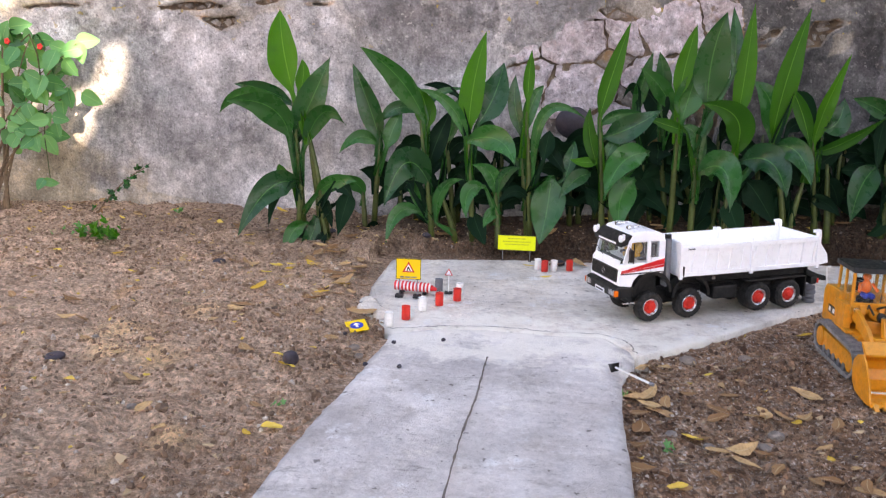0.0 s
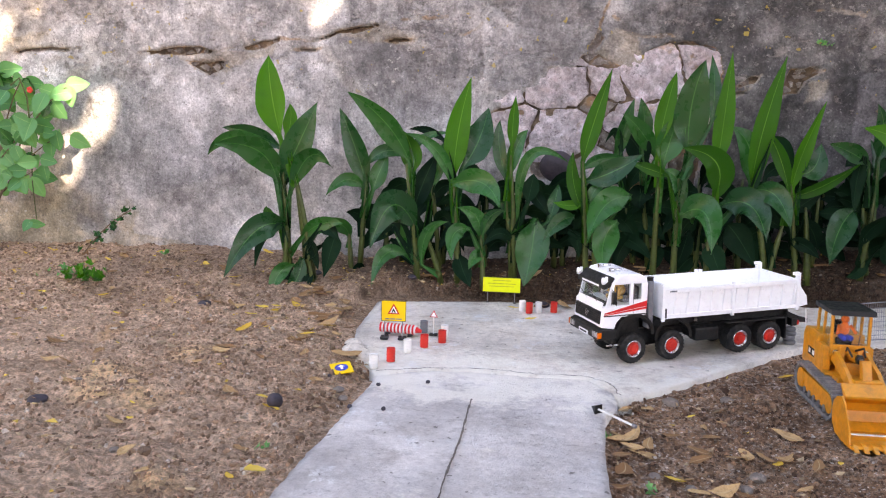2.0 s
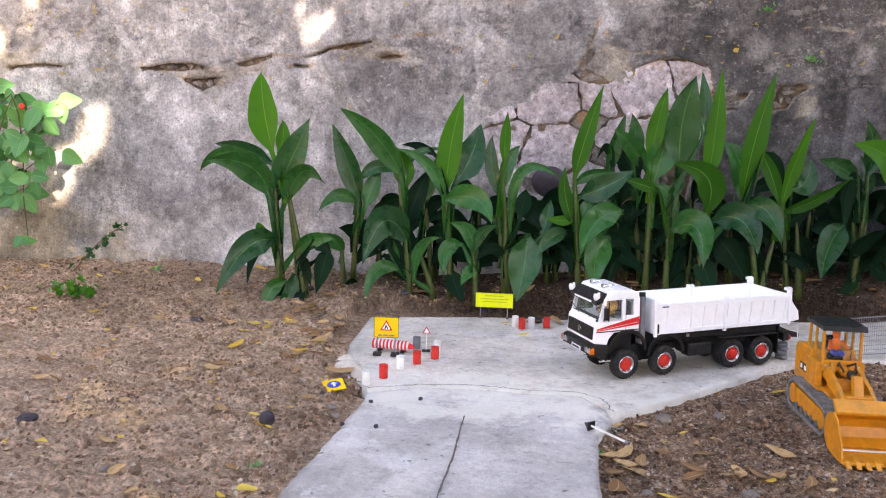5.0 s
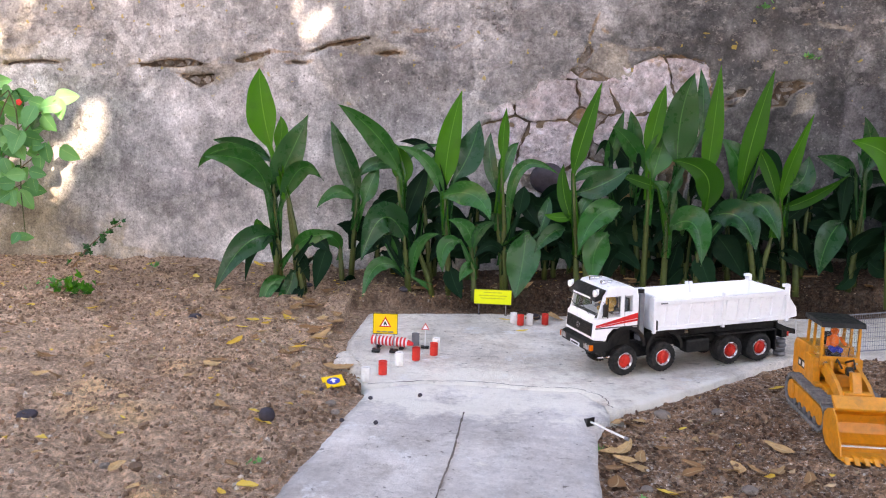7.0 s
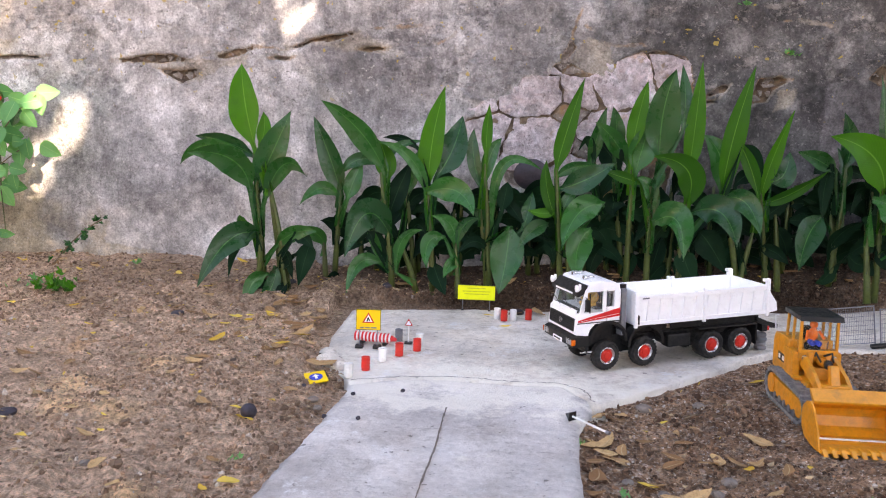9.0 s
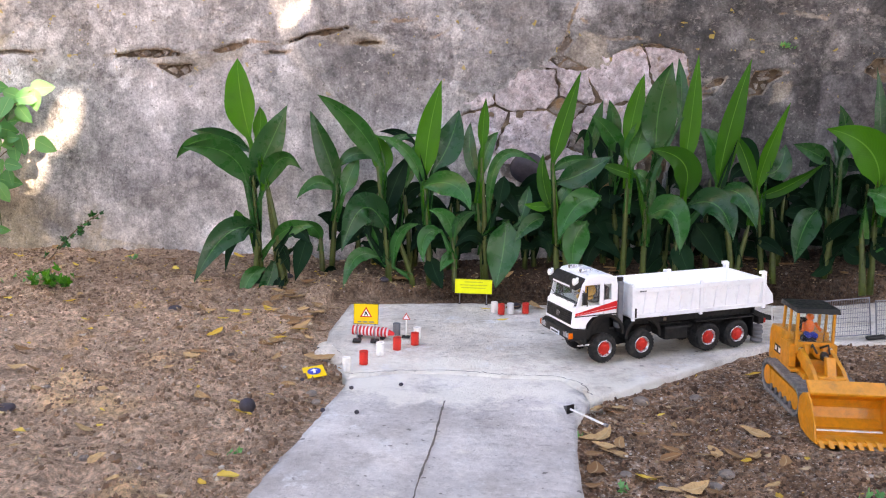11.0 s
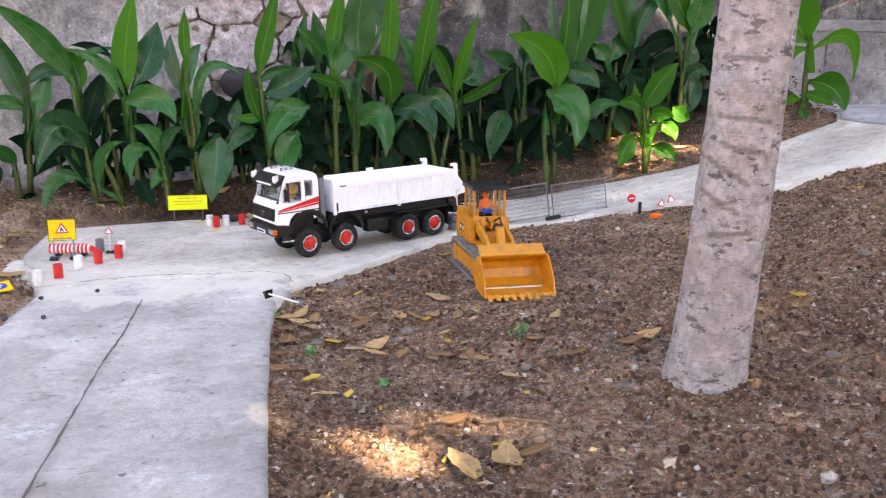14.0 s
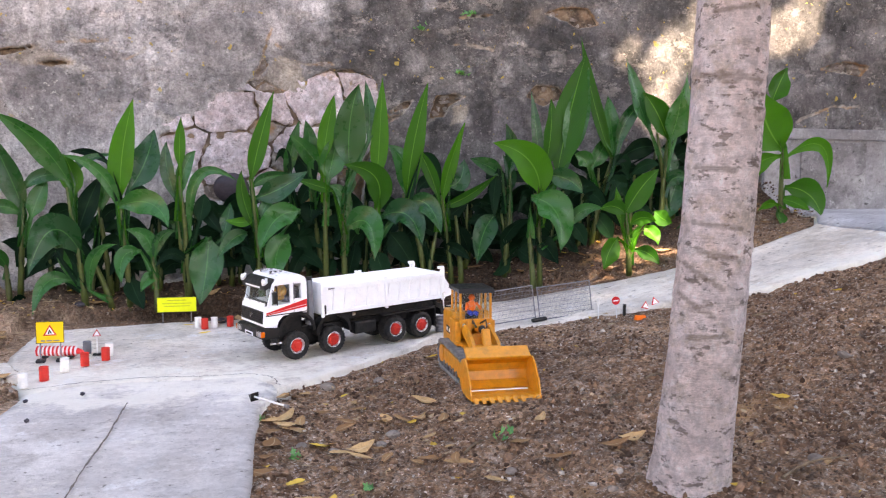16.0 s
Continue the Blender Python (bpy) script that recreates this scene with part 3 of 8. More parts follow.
def field_sheet(name, us, vs, field, top, under, material, parent=None):
    """A sheet over a grid, kept where field > 0, its rim drawn onto field = 0 and closed down to `under`."""
    U, V = np.meshgrid(us, vs, indexing="ij")
    F = field(U, V)
    keep = (F[:-1, :-1] + F[1:, :-1] + F[:-1, 1:] + F[1:, 1:]) > 0
    h = 1e-3
    gu, gv = (field(U + h, V) - field(U - h, V)) / (2 * h), (field(U, V + h) - field(U, V - h)) / (2 * h)
    cnt = np.zeros(F.shape, int)
    for a, b in ((0, 0), (1, 0), (0, 1), (1, 1)):
        cnt[a : a + keep.shape[0], b : b + keep.shape[1]] += keep
    rim = (cnt > 0) & (cnt < 4)
    rim[[0, -1], :] = False
    rim[:, [0, -1]] = False
    g2 = gu * gu + gv * gv + 1e-9
    step = 1.3 * max(us[1] - us[0], vs[1] - vs[0])
    k = np.where(rim, -F / g2, 0)
    du, dv = np.clip(k * gu, -step, step), np.clip(k * gv, -step, step)
    U2, V2 = U + du, V + dv
    idx = -np.ones(F.shape, int)
    used = cnt > 0
    idx[used] = np.arange(used.sum())
    verts = list(np.stack(top(U2[used], V2[used]), -1))
    ii, jj = np.nonzero(keep)
    quads = np.stack([idx[ii, jj], idx[ii + 1, jj], idx[ii + 1, jj + 1], idx[ii, jj + 1]], -1).tolist()
    edges = {}
    for q in quads:
        for a, b in zip(q, q[1:] + q[:1]):
            if (b, a) in edges:
                del edges[(b, a)]
            else:
                edges[(a, b)] = 1
    low = np.stack(under(U2[used], V2[used]), -1)
    down = {}
    for a, b in edges:
        for c in (a, b):
            if c not in down:
                down[c] = len(verts)
                verts.append(low[c])
        quads.append((b, a, down[a], down[b]))
    return from_arrays(name, verts, quads, material, parent, smooth=True)


def path_rise(x):
    """Height of the concrete: level by the slabs, then a ramp up to the landing."""
    x = np.asarray(x, float)
    r = np.log1p(np.exp(np.clip((x - 1.11) / 0.08, -40, 40))) * 0.08 * 0.27 + 0.026 * sstep(x, 0.35, 1.1)
    return np.minimum(r, 0.355)


NEAR_SLAB = [(-0.34, -0.9), (-0.302, 1.0), (-0.292, 1.21), (-0.266, 1.54), (-0.250, 1.812), (-0.13, 1.876), (-0.018, 1.893), (0.12, 1.880), (0.245, 1.884), (0.30, 1.79), (0.298, 1.728), (0.262, 1.62), (0.25, 1.40), (0.246, 1.2), (0.235, -0.9)]
APRON_LINE = [(-0.251, 1.805), (-0.13, 1.867), (-0.018, 1.884), (0.12, 1.871), (0.24, 1.877), (0.291, 1.79), (0.298, 1.735), (0.40, 1.83), (0.59, 2.005), (0.72, 2.13), (0.83, 2.215), (0.985, 2.222), (1.26, 2.175), (1.45, 2.075), (1.61, 1.93), (2.04, 1.89), (2.3, 1.80), (4.2, 1.7), (4.2, 2.947), (2.36, 2.947), (2.32, 2.79), (2.30, 2.55), (2.21, 2.43), (1.91, 2.385), (1.64, 2.44), (1.3, 2.60), (0.94, 2.70), (0.5, 2.69), (0.10, 2.655), (-0.2, 2.60), (-0.395, 2.555), (-0.385, 2.2), (-0.345, 1.97)]


def soil_height(x, y):
    x, y = np.asarray(x, float), np.asarray(y, float)
    right = sstep(x, 0.1, 0.4) * (1 - sstep(y, 2.25, 2.6))
    z = 0.003 + 0.075 * sstep(y, 2.2, 2.95) * (1 - 0.4 * sstep(-x, 1.0, 2.2)) + 0.05 * sstep(x, -0.2, 0.6) * sstep(y, 2.6, 2.9)
    z = z * (1 - right) + right * (-0.040 + 0.045 * np.clip(x - 0.3, 0, 0.7))
    z = z + path_rise(x) * np.where(y > 1.7, 1, sstep(y, 0.3, 1.7) * 0.75 + 0.2) - 0.01 * sstep(x, 1.2, 1.6)
    z = z + 0.03 * np.exp(-((x - 1.75) ** 2 / 0.12 + (y - 1.55) ** 2 / 0.08))
    z = z + 0.024 * np.exp(-((x - 0.92) ** 2 + (y - 1.01) ** 2) / 0.012)
    return z * np.exp(-(np.clip(np.abs(x) - 3.5, 0, None) ** 2) / 4) * np.exp(-(np.clip(-y, 0, None) ** 2) / 3)


def ground_height(x, y):
    z = soil_height(x, y)
    near = np.exp(-(np.clip(np.abs(x) - 3, 0, None) ** 2) / 2) * np.exp(-(np.clip(-y, 0, None) ** 2) / 2)
    open_side = 1 - sstep(x, -0.45, -0.25)
    z = z + near * open_side * (0.016 * vnoise(x, y, 3.1, 51, 2) + 0.024 * (0.4 - np.abs(vnoise(x, y, 7.5, 53, 2))) + 0.014 * (0.4 - np.abs(vnoise(x, y, 17, 57, 2))))
    heaps = sstep(x, 0.3, 0.45) * (1 - sstep(y, 2.0, 2.2))
    z = z + near * heaps * (0.014 * (0.35 - np.abs(vnoise(x, y, 9, 63, 2))) + 0.012 * (0.35 - np.abs(vnoise(x, y, 21, 67, 2))))
    z = z + near * (0.012 * vnoise(x, y, 5, 3) + 0.009 * vnoise(x, y, 22, 9) + 0.010 * (0.35 - np.abs(vnoise(x, y, 48, 14, 2))))
    # heaped against the rim of the apron
    rim = (x > 0.27) & (x < 1.5) & (y > 1.6) & (y < 2.35)
    if rim.any():
        d2 = outline_distance(x[rim], y[rim], APRON_LINE)
        heap = path_rise(x[rim]) - 0.014 - 0.11 * np.clip(d2 - 0.01, 0, None) + 0.006 * vnoise(x[rim], y[rim], 30, 19)
        z[rim] = np.maximum(z[rim], np.where(d2 < 0.4, heap, -9.0))
    # pressed flat under the loader
    pad = np.exp(-(np.clip(np.abs(x - 0.78) - 0.09, 0, None) ** 2 + np.clip(np.abs(y - 1.76) - 0.22, 0, None) ** 2) / 0.0006)
    return z * (1 - pad) + np.minimum(z, 0.001) * pad


def slab_parts(x, y):
    return outline_distance(x, y, NEAR_SLAB), outline_distance(x, y, APRON_LINE)


def on_slab(x, y):
    return np.minimum(outline_distance(x, y, NEAR_SLAB), outline_distance(x, y, APRON_LINE))


def soil_z(x, y):
    return float(ground_height(np.array([x]), np.array([y]))[0])


# ---- ground ----
def axis_steps(lo, hi, step, far):
    out, d, s = list(np.arange(lo, hi, step)), 0.0, step
    left, right, a, b = [], [], lo, out[-1]
    while b < far or a > -far:
        s *= 1.35
        a, b = a - s, b + s
        left.append(a), right.append(b)
    return np.array(left[::-1] + out + right)


def build_ground():
    xs, ys = axis_steps(-2.3, 2.9, 0.0090, 900), axis_steps(0.55, 2.97, 0.0090, 900)
    X, Y = np.meshgrid(xs, ys, indexing="ij")
    d = np.full(X.shape, 1.0)
    near = (np.abs(X) < 5) & (Y > -2) & (Y < 4)
    d1, d2 = slab_parts(X[near], Y[near])
    d[near] = np.where((d1 < 0.035) & (d2 < 0.035), -0.05, np.minimum(d1, d2))
    Z = ground_height(X, Y)
    lap = np.clip(d, 0, 0.06) / 0.06
    Z = np.where(d < 0.06, np.minimum(Z, path_rise(X) - 0.004 + 0.012 * lap), Z)
    # the bed under the concrete is dug out; soil laps against its rim
    Z = np.where(d < -0.012, np.minimum(Z, path_rise(X) - 0.07), Z)
    nx, ny = X.shape
    i, j = np.meshgrid(np.arange(nx - 1), np.arange(ny - 1), indexing="ij")
    a = (i * ny + j).ravel()
    faces = np.stack([a, a + ny, a + ny + 1, a + 1], -1)
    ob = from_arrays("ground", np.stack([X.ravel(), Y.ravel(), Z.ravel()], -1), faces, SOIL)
    return tagged(ob, "dry brown garden soil with clods and grit", "soil", kind="structure")


ground = build_ground()


def build_slab(name, line, material, rough, label, lift=0.0):
    xs = [p[0] for p in line]
    ys = [p[1] for p in line]
    cell = 0.0125

    def field(u, v):
        return -outline_distance(u, v, line) + 0.0016 * vnoise(u, v, 28, 5, 3) + 0.0012 * vnoise(u, v, 9, 8, 2)

    def top(u, v):
        d = np.clip(-outline_distance(u, v, line), 0, 0.03) / 0.03
        z = path_rise(u) + lift + rough * vnoise(u, v, 6, 21) + rough * 0.35 * vnoise(u, v, 45, 4, 2) - (0.002 if lift > 0 else 0.005) * (1 - d) ** 2
        return u, v, z

    def under(u, v):
        return u, v, path_rise(u) - 0.075

    ob = field_sheet(name, np.arange(max(min(xs), -1) - cell * 2, min(max(xs), 4.2) + cell * 2, cell), np.arange(max(min(ys), -0.9) - cell * 2, max(ys) + cell * 2, cell), field, top, under, material)
    return tagged(ob, label, "pavement", kind="structure")


pavement_near = build_slab("pavement", NEAR_SLAB, SLAB, 0.003, "grey worn concrete garden path slab with a crack", -0.001)
apron = build_slab("pavement", APRON_LINE, APRON, 0.004, "pale concrete path with a ramp up to a landing", 0.0015)
landing = build_slab("pavement", [(2.19, 1.846), (2.21, 2.1), (2.228, 2.435), (2.305, 2.545), (2.33, 2.79), (2.368, 2.945), (4.18, 2.945), (4.18, 1.71), (2.3, 1.81)], LANDING, 0.003, "blue-grey smooth concrete landing at the ramp head", 0.008)


def slab_crack(points, width, stray=0.0008):
    """A dark open crack: a narrow sunk strip that lies in the face of the concrete."""
    bm = bmesh.new()
    rng = random.Random(7)
    left, right = [], []
    for k in range(len(points) - 1):
        for s in range(8):
            t = s / 8
            x = points[k][0] * (1 - t) + points[k + 1][0] * t + rng.uniform(-stray, stray)
            y = points[k][1] * (1 - t) + points[k + 1][1] * t + rng.uniform(-stray, stray)
            w = width * rng.uniform(0.4, 1.1)
            dx, dy = points[k + 1][0] - points[k][0], points[k + 1][1] - points[k][1]
            n = math.hypot(dx, dy)
            z = float(path_rise(np.array([x]))[0]) + 0.0045
            left.append(bm.verts.new((x - dy / n * w, y + dx / n * w, z)))
            right.append(bm.verts.new((x + dy / n * w, y - dx / n * w, z)))
    for k in range(len(left) - 1):
        bm.faces.new((left[k], right[k], right[k + 1], left[k + 1]))
    return bm


# ---- garden wall ----
WALL_Y = 2.95
PEELS = [
    [(-0.09, 0.615), (-0.03, 0.655), (0.03, 0.69), (0.07, 0.70), (0.10, 0.72), (0.12, 0.765), (0.20, 0.78), (0.255, 0.835), (0.285, 0.90), (0.30, 0.885), (0.27, 0.83), (0.34, 0.80), (0.39, 0.77), (0.44, 0.78), (0.455, 0.84), (0.52, 0.872), (0.60, 0.875), (0.67, 0.85), (0.71, 0.78), (0.70, 0.66), (0.66, 0.52), (0.64, 0.36), (0.45, 0.33), (0.2, 0.36), (0.08, 0.40), (0.05, 0.50), (-0.05, 0.55)],
    [(-1.38, 0.794), (-1.30, 0.812), (-1.24, 0.825), (-1.15, 0.820), (-1.10, 0.806), (-1.18, 0.797), (-1.27, 0.795)],
    [(-1.21, 0.772), (-1.13, 0.768), (-1.06, 0.776), (-1.07, 0.752), (-1.12, 0.722), (-1.165, 0.742)],
    [(-1.00, 0.822), (-0.92, 0.846), (-0.84, 0.863), (-0.88, 0.838), (-0.96, 0.815)],
    [(-0.65, 0.885), (-0.56, 0.905), (-0.46, 0.924), (-0.53, 0.895), (-0.58, 0.882)],
    [(-0.48, 0.86), (-0.40, 0.868), (-0.36, 0.862), (-0.42, 0.852)],
    [(0.75, 0.725), (0.79, 0.755), (0.84, 0.775), (0.82, 0.745)],
    [(0.90, 0.71), (0.93, 0.79), (0.99, 0.80), (1.04, 0.79), (0.98, 0.755), (0.96, 0.715)],
    [(1.29, 0.80), (1.33, 0.845), (1.42, 0.84), (1.46, 0.80), (1.40, 0.785), (1.36, 0.765)],
    [(1.36, 1.12), (1.43, 1.145), (1.54, 1.15), (1.58, 1.09), (1.50, 1.07), (1.44, 1.10)],
    [(2.60, 0.955), (2.72, 0.99), (2.84, 0.975), (2.80, 0.935), (2.70, 0.945)],
]


# old repairs, scuffs and paler places on the render: outlines, or discs of (x, z, radius)
PATCHES = {
    "cement": [[(-0.06, 0.80), (-0.02, 0.90), (0.02, 1.0), (0.12, 1.06), (0.27, 1.06), (0.28, 0.91), (0.245, 0.845), (0.19, 0.79), (0.11, 0.775), (0.06, 0.715), (-0.03, 0.68), (-0.10, 0.70)]],
    "slate": [[(-0.66, 0.90), (-0.50, 0.895), (-0.30, 0.93), (-0.12, 0.90), (-0.10, 0.75), (-0.2, 0.62), (-0.40, 0.54), (-0.50, 0.60), (-0.55, 0.70), (-0.60, 0.82)], [(1.15, 0.55), (1.15, 0.78), (1.5, 0.85), (1.9, 0.75), (1.9, 0.5)]],
    # last lime outline: scuffs plus bounced light painted pale at the wall foot
    "lime": [[(-0.75, 0.94), (-0.70, 0.93), (-0.68, 0.85), (-0.60, 0.74), (-0.52, 0.655), (-0.545, 0.63), (-0.63, 0.71), (-0.70, 0.80), (-0.735, 0.86)], [(-0.44, 0.90), (-0.34, 0.895), (-0.30, 0.84), (-0.36, 0.82), (-0.42, 0.85)], [(-2.2, 0.90), (-1.85, 1.05), (-1.5, 1.02), (-1.6, 0.90), (-1.9, 0.84)], [(-1.2, 0.86), (-1.05, 0.90), (-0.95, 0.87)], [(-1.45, 0.12), (-1.40, 0.25), (-1.15, 0.34), (-0.95, 0.40), (-0.72, 0.34), (-0.66, 0.12), (-1.0, 0.06)]],
    "ochre": [[(-1.40, 0.785), (-1.20, 0.815), (-1.0, 0.815), (-0.85, 0.85), (-0.88, 0.80), (-0.98, 0.775), (-1.04, 0.735), (-1.12, 0.715), (-1.18, 0.745), (-1.25, 0.785)], [(-0.66, 0.88), (-0.46, 0.915), (-0.34, 0.87), (-0.38, 0.84), (-0.52, 0.85)], [(0.27, 0.83), (0.33, 0.92), (0.42, 0.90), (0.44, 0.80), (0.36, 0.77)], [(0.98, 0.68), (1.00, 0.76), (1.06, 0.76), (1.05, 0.70)]],
    # pale spots; the two largest lighten the wall foot like bounced light
    "pale_disc": [[(0.845, 0.92, 0.05)], [(1.195, 0.875, 0.045)], [(1.28, 0.80, 0.03)], [(1.62, 0.98, 0.03)], [(0.62, 1.12, 0.04)], [(0.9, 1.13, 0.035)], [(1.42, 0.95, 0.03)], [(0.88, 0.64, 0.028)], [(1.05, 0.70, 0.02)], [(2.62, 1.05, 0.05)], [(-1.35, 0.62, 0.03)], [(-1.18, 0.55, 0.03)], [(-0.92, 0.46, 0.03)], [(-0.98, 0.30, 0.09)], [(-1.25, 0.22, 0.08)]],
}


def wall_field(u, v):
    f = np.full(np.shape(u), 9.0)
    for p in PEELS[1:]:
        f = np.minimum(f, outline_distance(u, v, p))
    f = f + 0.005 * vnoise(u, v, 40, 2, 3) - 0.001
    f = np.minimum(f, outline_distance(u, v, PEELS[0]) + 0.009 * vnoise(u, v, 40, 2, 3) + 0.010 * vnoise(u, v, 13, 12, 2))
    # open cracks that run on from the peeled places
    for ax, az, bx, bz, w in ((0.285, 0.90, 0.31, 1.02, 0.0055), (-1.95, 0.79, -1.62, 0.81, 0.0055), (-1.40, 0.793, -1.12, 0.808, 0.005), (-1.12, 0.808, -0.98, 0.822, 0.0055), (-0.98, 0.822, -0.85, 0.858, 0.005), (-0.63, 0.89, -0.46, 0.922, 0.005), (-0.86, 0.858, -0.74, 0.852, 0.0045), (-0.74, 0.852, -0.63, 0.89, 0.0055), (-0.80, 0.815, -0.70, 0.826, 0.0055), (-0.40, 0.935, -0.25, 0.95, 0.0045), (-0.20, 0.88, -0.12, 0.93, 0.0045), (2.50, 0.73, 2.66, 0.80, 0.0055), (2.66, 0.80, 2.80, 0.80, 0.0045), (0.70, 0.66, 0.80, 0.73, 0.0055), (0.99, 0.99, 1.15, 0.975, 0.0045), (0.86, 0.66, 0.94, 0.72, 0.0055), (1.02, 1.09, 1.14, 1.10, 0.0045), (0.33, 0.96, 0.36, 0.93, 0.0055), (0.40, 0.90, 0.54, 0.89, 0.0045)):
        ex, ez = bx - ax, bz - az
        pu, pv = u + 0.013 * vnoise(u, v, 19, 41, 3), v + 0.013 * vnoise(u, v, 19, 43, 3)
        t = np.clip(((pu - ax) * ex + (pv - az) * ez) / (ex * ex + ez * ez), 0, 1)
        f = np.minimum(f, np.hypot(pu - ax - t * ex, pv - az - t * ez) - w * (0.75 + 0.7 * vnoise(u, v, 9, 45, 1)) * np.sqrt(np.clip(1.15 - np.abs(2 * t - 1), 0.2, 1)))
    return f


def build_wall():
    bm = box(bmesh.new(), -7.0, 4.6, WALL_Y + 0.024, WALL_Y + 0.34, -0.3, 2.1)
    core = part("wall_north", bm, MORTAR)
    tagged(core, "old rendered stone garden wall, stained grey, plaster flaking off", "wall", kind="structure")

    def face(u, v):
        rim = np.clip(1 - wall_field(u, v) / 0.009, 0, 1)
        y = WALL_Y - 0.006 * vnoise(u, v, 2.2, 6, 3) - 0.003 * vnoise(u, v, 16, 7, 3) + 0.004 * rim**2
        # the newer repair stands proud of the old render
        y = y - 0.007 * sstep(-outline_distance(u, v, PATCHES["cement"][0]), -0.004, 0.007)
        return u, y, v

    def back(u, v):
        return u, np.full(np.shape(u), WALL_Y + 0.03), v

    skin = field_sheet("plaster", np.arange(-2.35, 3.25, 0.0085), np.arange(-0.12, 1.42, 0.0085), wall_field, face, back, PLASTER, core)
    co = np.empty(len(skin.data.vertices) * 3)
    skin.data.vertices.foreach_get("co", co)
    u, v = co[0::3], co[2::3]
    for key, shapes in PATCHES.items():
        d = np.full(len(u), 9.0)
        for shape in shapes:
            d = np.minimum(d, outline_distance(u, v, shape) if len(shape) > 1 else np.hypot(u - shape[0][0], (v - shape[0][1]) / 1.1) - shape[0][2])
        skin.data.attributes.new(key, "FLOAT", "POINT").data.foreach_set("value", np.clip(0.5 - d / 0.045, 0, 1))
    skin.data.attributes.new("rim", "FLOAT", "POINT").data.foreach_set("value", np.clip(1 - wall_field(u, v) / 0.016, 0, 1))
    # plain render beyond the detailed stretch
    for x0, x1, z0, z1 in ((-7.0, -2.345, -0.3, 2.1), (3.235, 4.6, -0.3, 2.1), (-2.345, 3.235, 1.405, 2.1)):
        part("plaster", box(bmesh.new(), x0, x1, WALL_Y, WALL_Y + 0.022, z0, z1), PLASTER, core)
    # rough mortar bed inside the breaches
    us, vs = np.arange(-1.5, 1.7, 0.012), np.arange(0.28, 1.2, 0.012)
    field_sheet("mortar_bed", us, vs, lambda u, v: 0.03 - functools.reduce(np.minimum, [outline_distance(u, v, p) for p in PEELS[:-1]]),
                lambda u, v: (u, WALL_Y + 0.015 - 0.014 * vnoise(u, v, 15, 61, 4) - 0.006 * vnoise(u, v, 40, 62, 2), v), lambda u, v: (u, np.full(np.shape(u), WALL_Y + 0.03), v), CLAY, core)
    return core


wall_north = build_wall()


def rubble(outline, seed, proud, gap, material=None):
    """One rubble stone: a ragged outline drawn in from its neighbours, with a broken face."""
    rng = random.Random(seed)
    cx, cz = sum(p[0] for p in outline) / len(outline), sum(p[1] for p in outline) / len(outline)
    rim = []
    for (ax, az), (bx, bz) in zip(outline, outline[1:] + outline[:1]):
        n = max(1, int(math.hypot(bx - ax, bz - az) / 0.009))
        for q in range(n):
            x, z = ax + (bx - ax) * q / n, az + (bz - az) * q / n
            L = math.hypot(x - cx, z - cz) + 1e-6
            pull = gap + 0.0005 + 0.010 * noise.noise((x * 24, z * 24, seed)) + 0.007 * noise.noise((x * 60, z * 60, seed)) + rng.uniform(0, 0.003)
            rim.append((x + (cx - x) / L * pull, z + (cz - z) / L * pull))
    bm = bmesh.new()
    slope = (rng.uniform(-0.06, 0.06), rng.uniform(-0.08, 0.04))
    rings = []
    for s, d in ((1.0, -0.016), (0.985, 0.0), (0.93, 0.002), (0.78, 0.003), (0.62, 0.003), (0.46, 0.003), (0.30, 0.003), (0.14, 0.003)):
        ring = []
        for x, z in rim:
            px, pz = cx + (x - cx) * s, cz + (z - cz) * s
            y = WALL_Y - proud - d - slope[0] * (px - cx) - slope[1] * (pz - cz)
            if d > 0:
                y -= 0.011 * (0.4 - abs(noise.noise((px * 17, pz * 17, seed * 1.7)))) + 0.004 * noise.noise((px * 70, pz * 70, seed))
            ring.append(bm.verts.new((px, y, pz)))
        rings.append(ring)
    n = len(rim)
    for a, b in zip(rings, rings[1:]):
        for k in range(n):
            bm.faces.new((a[k], a[(k + 1) % n], b[(k + 1) % n], b[k]))
    bm.faces.new(rings[-1])
    bmesh.ops.recalc_face_normals(bm, faces=bm.faces)
    return part("stone", bm, material or STONE, wall_north)


def cell(seed, others, stretch, limits):
    """The ground nearer to one stone's middle than to its neighbours', cut half-plane by half-plane."""
    (x, z, r), (x0, x1, z0, z1) = seed, limits
    poly = [(x0, z0), (x1, z0), (x1, z1), (x0, z1)]
    for u, v, q in others:
        nx, nz = (u - x) * stretch * stretch, v - z
        d2 = (u - x) ** 2 * stretch * stretch + (v - z) ** 2
        lim = nx * x + nz * z + (d2 + r * r - q * q) / 2
        cut = []
        for (ax, az), (bx, bz) in zip(poly, poly[1:] + poly[:1]):
            fa, fb = nx * ax + nz * az - lim, nx * bx + nz * bz - lim
            if fa <= 0:
                cut.append((ax, az))
            if (fa < 0 < fb) or (fb < 0 < fa):
                t = fa / (fa - fb)
                cut.append((ax + (bx - ax) * t, az + (bz - az) * t))
        poly = cut
        if len(poly) < 3:
            return []
    return poly


